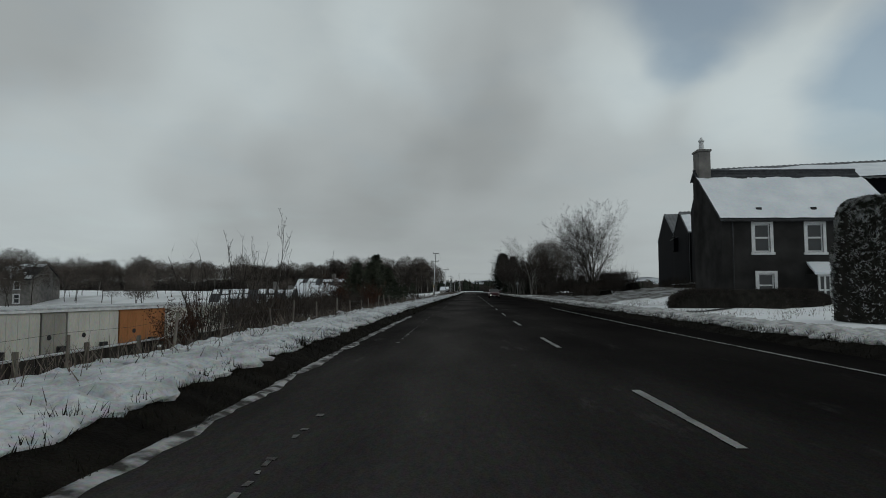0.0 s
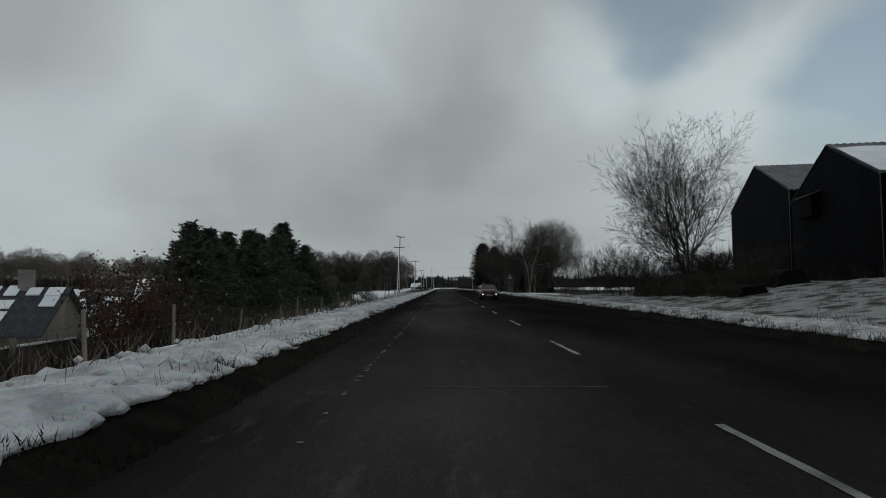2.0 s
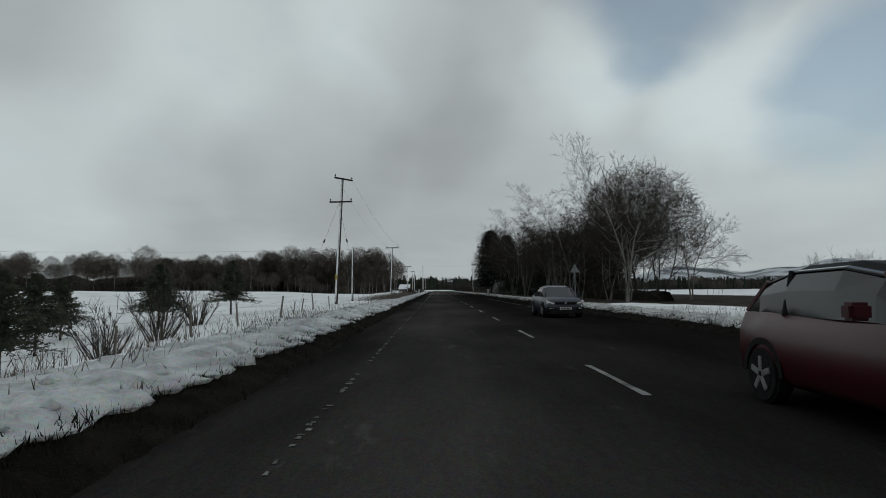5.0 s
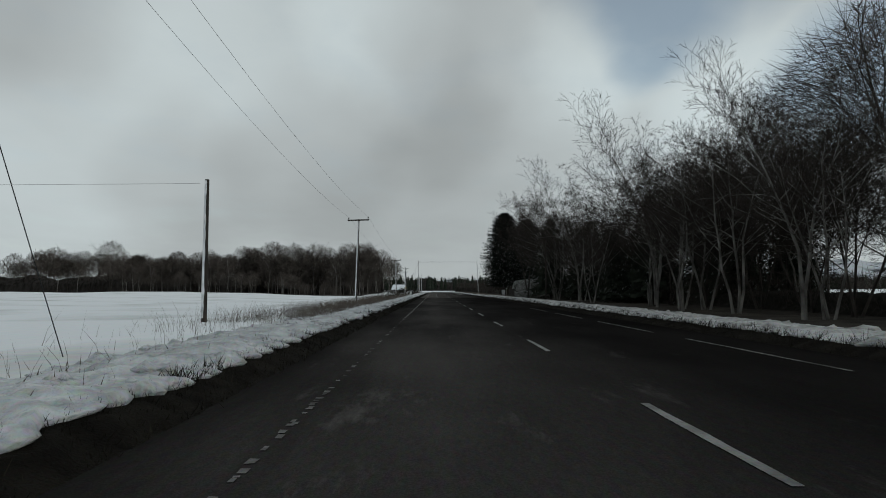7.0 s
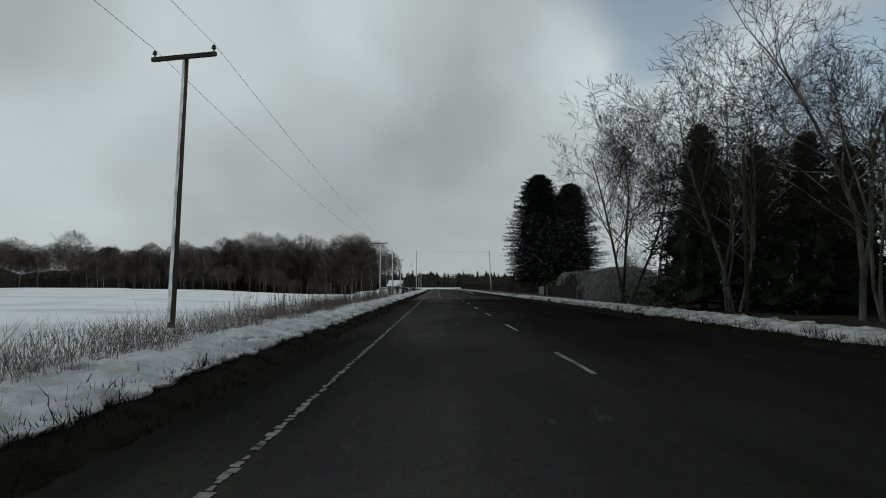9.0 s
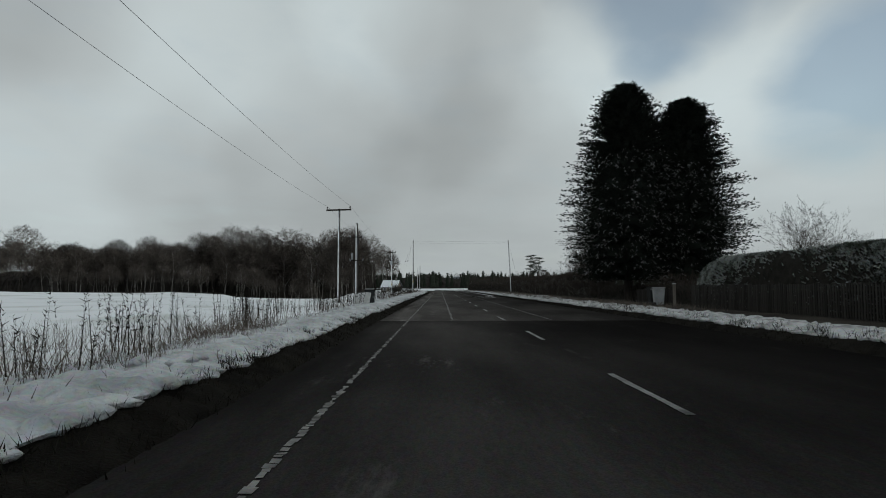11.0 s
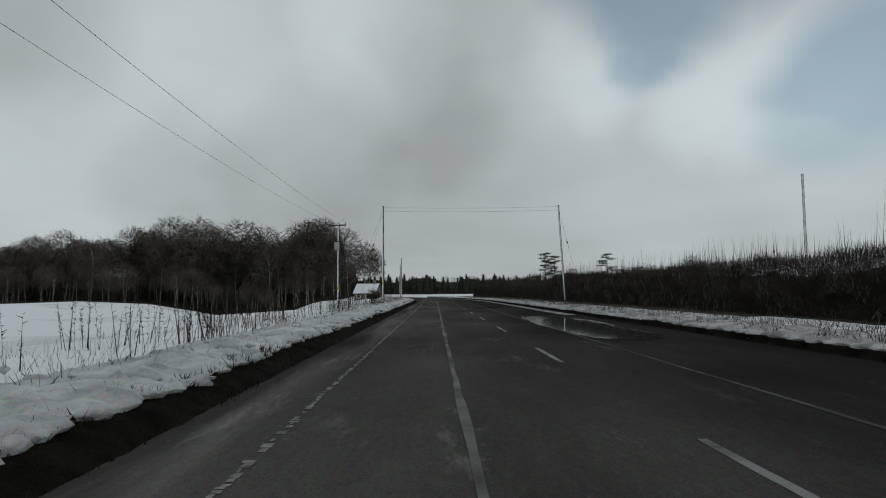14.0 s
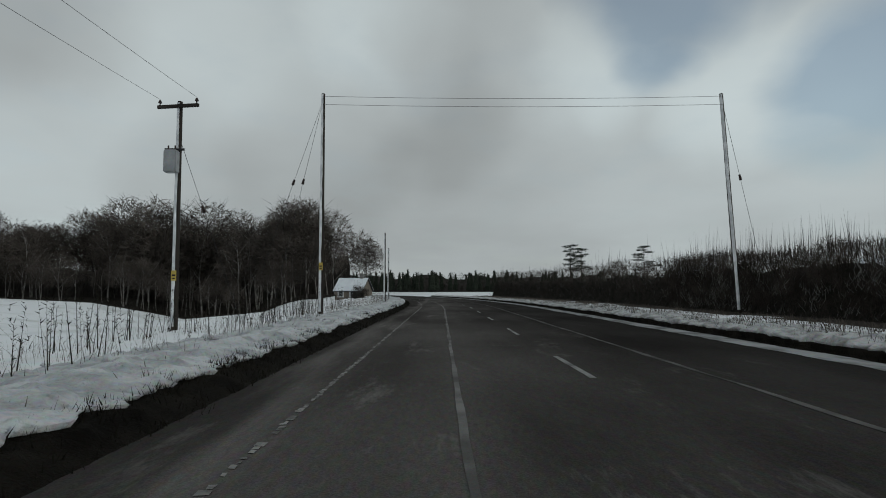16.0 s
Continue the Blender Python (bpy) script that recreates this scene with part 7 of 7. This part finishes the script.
blot("puddle", 5.62, 297.3, 1.40, 7.8, 0.014, WATER, "long shallow puddle mirroring hedge and sky beside the asphalt edge", "puddle", 2, 0.22, full=0.55)
for yy, a, b in ((251.2, -1.3, 4.0), (254.6, -1.3, 4.2), (291.5, -1.2, 0.6), (296.5, -1.2, 0.5), (42, -0.6, 3.4), (46.5, -0.4, 2.0), (325.5, -1.0, 2.2)):
    V, F = [], []
    n = 30
    for k in range(n + 1):
        xx = a + (b - a) * k / n
        off = 0.10 * noise.noise(Vector((xx * 0.9, yy, 0)))
        V += [(xx, yy + off - 0.02, 0.012), (xx, yy + off + 0.02, 0.012)]
    for k in range(n):
        F.append((2 * k, 2 * k + 2, 2 * k + 3, 2 * k + 1))
    link("road_joint", V, F, TAR, road, "pale joint across the asphalt")

# ================= grasses =================
def blades(spots, seed, wmin, wmax, bend_=0.35, single=False):
    rng = random.Random(seed)
    V, F = [], []
    for x, y, z, h in spots:
        a = rng.uniform(0, 6.2832)
        d = Vector((math.cos(a) * bend_ * rng.random(), math.sin(a) * bend_ * rng.random(), 1)) * h
        p = Vector((x, y, z))
        if single:
            sliver(V, F, p, p + d, rng.uniform(wmin, wmax), rng)
            continue
        m = p + d * 0.55
        sliver(V, F, p, m, rng.uniform(wmin, wmax), rng)
        sliver(V, F, p + d * 0.45, m + Vector((d.x * 1.2, d.y * 1.2, d.z * 0.45)), rng.uniform(wmin, wmax) * 0.7, rng)
    return V, F


DARKGRASS = mat("dark_wet_grass", (0.026, 0.024, 0.018), (0.011, 0.010, 0.008), rough=0.95, scale=1.0, bump=0)
rg = random.Random(77)
for side, lip, name in ((-1, -2.92, "verge_tufts"), (1, 8.55, "verge_tufts")):
    spots = []
    for k in range(105000 if side < 0 else 85000):
        y = rg.uniform(-8, 400)
        clump = noise.noise(Vector((y * 1.1, side * 3, 0)))
        if clump < -0.1 and rg.random() < 0.6:
            continue
        at_lip = rg.random() < 0.5
        k_ = rg.gauss(0.10 + 0.10 * clump, 0.12) if at_lip else rg.uniform(-0.52, 0.05)
        u = lip + side * (k_ + 0.25 * clump)
        spots.append((u + bend(y), y, max(0.0, min(0.20, 0.14 + 0.30 * k_)), rg.uniform(0.05, 0.17) * (1.25 if clump > 0.15 else 0.8) * (1.0 if side < 0 else 1.7) if at_lip else rg.uniform(0.04, 0.13)))
    V, F = blades(spots, 5 + side, 0.0035, 0.009, 0.9, True)
    tagged(link(name, V, F, DARKGRASS), "dark wet grass tufts breaking through the snow edge", "grass", kind="stuff")
spots = []
for k in range(15000):
    y = rg.uniform(112, 420)
    u = -4.6 - abs(rg.gauss(0, 1.7))
    if y < 152 and rg.random() < 0.8:
        continue
    if noise.noise(Vector((y * 0.18, u * 0.35, 4))) < -0.10 and rg.random() < 0.8:
        continue
    x = u + bend(y)
    tall = 1.25 if noise.noise(Vector((y * 0.5, u, 9))) > 0.15 else 0.7
    spots.append((x, y, land_z(x, y) - 0.03, rg.uniform(0.25, 0.75) * tall))
for k in range(34000):
    y = rg.uniform(157, 232)
    u = -4.1 - abs(rg.gauss(0, 2.0))
    if noise.noise(Vector((y * 0.22, u * 0.4, 6))) < -0.12 and rg.random() < 0.8:
        continue
    x = u + bend(y)
    spots.append((x, y, land_z(x, y) - 0.03, rg.uniform(0.15, 0.62) * (1.15 if noise.noise(Vector((y * 0.45, u * 0.7, 12))) > 0 else 0.7)))
V, F = blades(spots, 9, 0.003, 0.0065, 0.45)
tagged(link("dead_stalks", V, F, GRASS), "dead brown grass stalks standing in the snow", "grass", kind="stuff")
spots = []
for k in range(9000):
    y = rg.uniform(0, 420)
    x = bend(y) - rg.uniform(3.0, 5.2)
    if noise.noise(Vector((y * 0.8, x, 21))) > 0.0:
        spots.append((x, y, land_z(x, y) + 0.02, rg.uniform(0.08, 0.3)))
for k in range(6500):
    y = rg.uniform(0, 130)
    u = -4.2 - abs(rg.gauss(0, 2.2))
    x = u + bend(y)
    if noise.noise(Vector((y * 0.3, u * 0.5, 14))) < -0.05 and rg.random() < 0.7:
        continue
    spots.append((x, y, land_z(x, y) - 0.03, rg.uniform(0.15, 0.6)))
for k in range(14000):
    y = rg.uniform(240, 410)
    x = bend(y) + rg.uniform(8.7, 11.6)
    if noise.noise(Vector((y * 0.6, x * 0.8, 17))) > -0.1:
        spots.append((x, y, land_z(x, y) + 0.08, rg.uniform(0.12, 0.32)))
for k in range(3000):
    x, y = rg.uniform(28, 75), rg.uniform(118, 150)
    spots.append((x, y, land_z(x, y) - 0.03, rg.uniform(0.3, 0.8)))
for k in range(16000):
    x, y = 9.6 + 13 * rg.random() ** 1.3, rg.uniform(22, 130)
    if noise.noise(Vector((x * 0.5, y * 0.5, 31))) < 0.02:
        continue
    spots.append((x, y, land_z(x, y) - 0.03, rg.uniform(0.1, 0.35)))
V, F = blades(spots, 10, 0.006, 0.013, 0.45)
tagged(link("rough_grass", V, F, GRASS), "rough pale grass poking through the snow", "grass", kind="stuff")
# clods of snow thrown up along the near verge
CV, CF = [], []
rcl = random.Random(41)
for k in range(1500):
    y = rcl.uniform(8, 350)
    u = -3.3 - abs(rcl.gauss(0, 0.9))
    x = u + bend(y)
    r = rcl.uniform(0.04, 0.14) * (1.0 if rcl.random() < 0.9 else 1.6)
    if noise.noise(Vector((y * 0.25, 3, 8))) < -0.1:
        continue
    z = land_z(x, y) + 0.12
    b = len(CV)
    for p in ((0, 0, 1), (1, 0, 0.1), (0.3, 0.95, 0), (-0.8, 0.6, 0.15), (-0.8, -0.6, 0), (0.3, -0.95, 0.1), (0, 0, -1)):
        CV.append((x + p[0] * r * rcl.uniform(0.7, 1.3), y + p[1] * r * rcl.uniform(0.7, 1.3), z + p[2] * r * rcl.uniform(0.5, 0.9)))
    for i in range(5):
        j = (i + 1) % 5
        CF += [(b, b + 1 + i, b + 1 + j), (b + 6, b + 1 + j, b + 1 + i)]
tagged(link("snow_clods", CV, CF, SNOW, shade=True), "loose clods of snow thrown onto the verge", "snow", kind="stuff")
# tall weeds with seed heads
rwd = random.Random(3)
WV, WF = [], []
clumps = [(rwd.uniform(200, 350), -5.0 - abs(rwd.gauss(0, 1.3))) for _ in range(120)]
for k in range(1100):
    cy, cu = rwd.choice(clumps)
    y = cy + rwd.gauss(0, 0.35)
    u = cu + rwd.gauss(0, 0.3)
    x = u + bend(y)
    z = land_z(x, y) - 0.05
    h = rwd.uniform(0.7, 1.35)
    lean = Vector((rwd.gauss(0, 0.12), rwd.gauss(0, 0.12), 1)) * h
    p = Vector((x, y, z))
    sliver(WV, WF, p, p + lean, 0.010, rwd)
    for s in range(20):
        f = rwd.uniform(0.3, 1.0)
        d = Vector((rwd.gauss(0, 1), rwd.gauss(0, 1), 0.8)).normalized()
        sliver(WV, WF, p + lean * f, p + lean * f + d * rwd.uniform(0.04, 0.11), 0.007, rwd)
tagged(link("tall_weeds", WV, WF, DARKGRASS), "tall dark dead weeds with seed heads", "weeds", kind="stuff")

# ================= hills and lone pines far off =================
HILL = mat("hill", (0.50, 0.53, 0.57), (0.10, 0.108, 0.12), rough=0.95, scale=0.006, fine=0.05, bump=0.0, lo=0.40, hi=0.55, stretch=(1, 1, 2.5))
V, F = [], []
na, nr = 150, 9
for i in range(na + 1):
    az = radians(-62 + 124 * i / na)
    crest = 40 + 34 * noise.noise(Vector((az * 5, 2, 0))) + 26 * noise.noise(Vector((az * 17, 5, 0))) + 80 * math.exp(-((math.degrees(az) - 31) / 7.5) ** 2) + 55 * math.exp(-((math.degrees(az) - 21) / 3.0) ** 2) + 70 * math.exp(-((math.degrees(az) - 46) / 9) ** 2)
    for j in range(nr + 1):
        f = j / nr
        r = 2500 + 1400 * f
        z = max(0.0, crest) * math.sin(min(1, f * 1.3) * 1.5708) * (1 + 0.15 * noise.noise(Vector((az * 30, f * 4, 0)))) + 6
        V.append((math.sin(az) * r, math.cos(az) * r, z - (25 if j == 0 else 0)))
for i in range(na):
    for j in range(nr):
        k = i * (nr + 1) + j
        F.append((k, k + 1, k + nr + 2, k + nr + 1))
tagged(link("backdrop_hills", V, F, HILL, shade=True), "distant hills patched with snow and dark heather", "hills", kind="structure")
def layered_pine(seed, height, spread, layers):
    """A trunk with flat plates of needles held out on level boughs, open between them."""
    rng = random.Random(seed)
    SV, SF, LV, LF, TV, TF = [], [], [], [], [], []
    tube(SV, SF, [Vector((0, 0, -0.3)), Vector((0.2, 0.1, height * 0.5)), Vector((0.1, 0.3, height * 0.97))], [0.30, 0.2, 0.05], 8)
    for k in range(layers):
        f = 0.50 + 0.50 * k / (layers - 1)
        a = rng.uniform(0, 6.283)
        r = spread * (0.5 - 0.36 * (f - 0.5) * 2) * rng.uniform(0.7, 1.15)
        root = Vector((0.15, 0.15, height * (f - 0.03)))
        tip = root + Vector((math.cos(a) * r, math.sin(a) * r, 0.05 * height * rng.uniform(0.2, 1)))
        tube(LV, LF, [root, root.lerp(tip, 0.5), tip], [0.09, 0.06, 0.03], 4)
        for q in range(150):
            g, b_ = rng.random() ** 0.7, rng.uniform(0, 6.283)
            w = spread * 0.17 * math.sqrt(rng.random())
            p = root.lerp(tip, 0.25 + 0.8 * g) + Vector((math.cos(b_) * w, math.sin(b_) * w, rng.uniform(-0.15, 0.35)))
            d = Vector((rng.gauss(0, 1), rng.gauss(0, 1), rng.gauss(0.2, 0.4))).normalized() * rng.uniform(0.3, 0.7)
            sliver(TV, TF, p, p + d, 0.09, rng)
    return [(SV, SF)], LV, LF, TV, TF


lone = tree_thing("pine", layered_pine(91, 17.5, 11, 13), BARK, NEEDLE, "lone pine with a flat-layered open crown", "pine")
put(lone, [(47, 537, 0, 1.0), (52, 540, 160, 0.94), (72, 530, 100, 0.96)], "lone pines")
TV = [(x, y, rf.uniform(0, 6.28), rf.uniform(0.3, 0.5), rf.randrange(3)) for x, y in [(30 + rf.random() * 110, 440 + rf.random() * 40) for _ in range(14)]]
scatter("field_hedge_trees", far_kinds, TV, [BARK, FARTWIG, PALE], "line of small leafless trees beyond the field", "woodland")
TV = [(30 + rf.random() * 90, 160 + rf.random() * 60, rf.uniform(0, 6.28), rf.uniform(0.10, 0.2), rf.randrange(3)) for _ in range(30)] + \
     [(45 + rf.random() * 260, 330 + rf.random() * 90, rf.uniform(0, 6.28), rf.uniform(0.3, 0.45), rf.randrange(3)) for _ in range(16)]
scatter("field_edge_trees", far_kinds, TV, [BARK, FARTWIG, PALE], "small leafless trees along a field edge", "woodland")
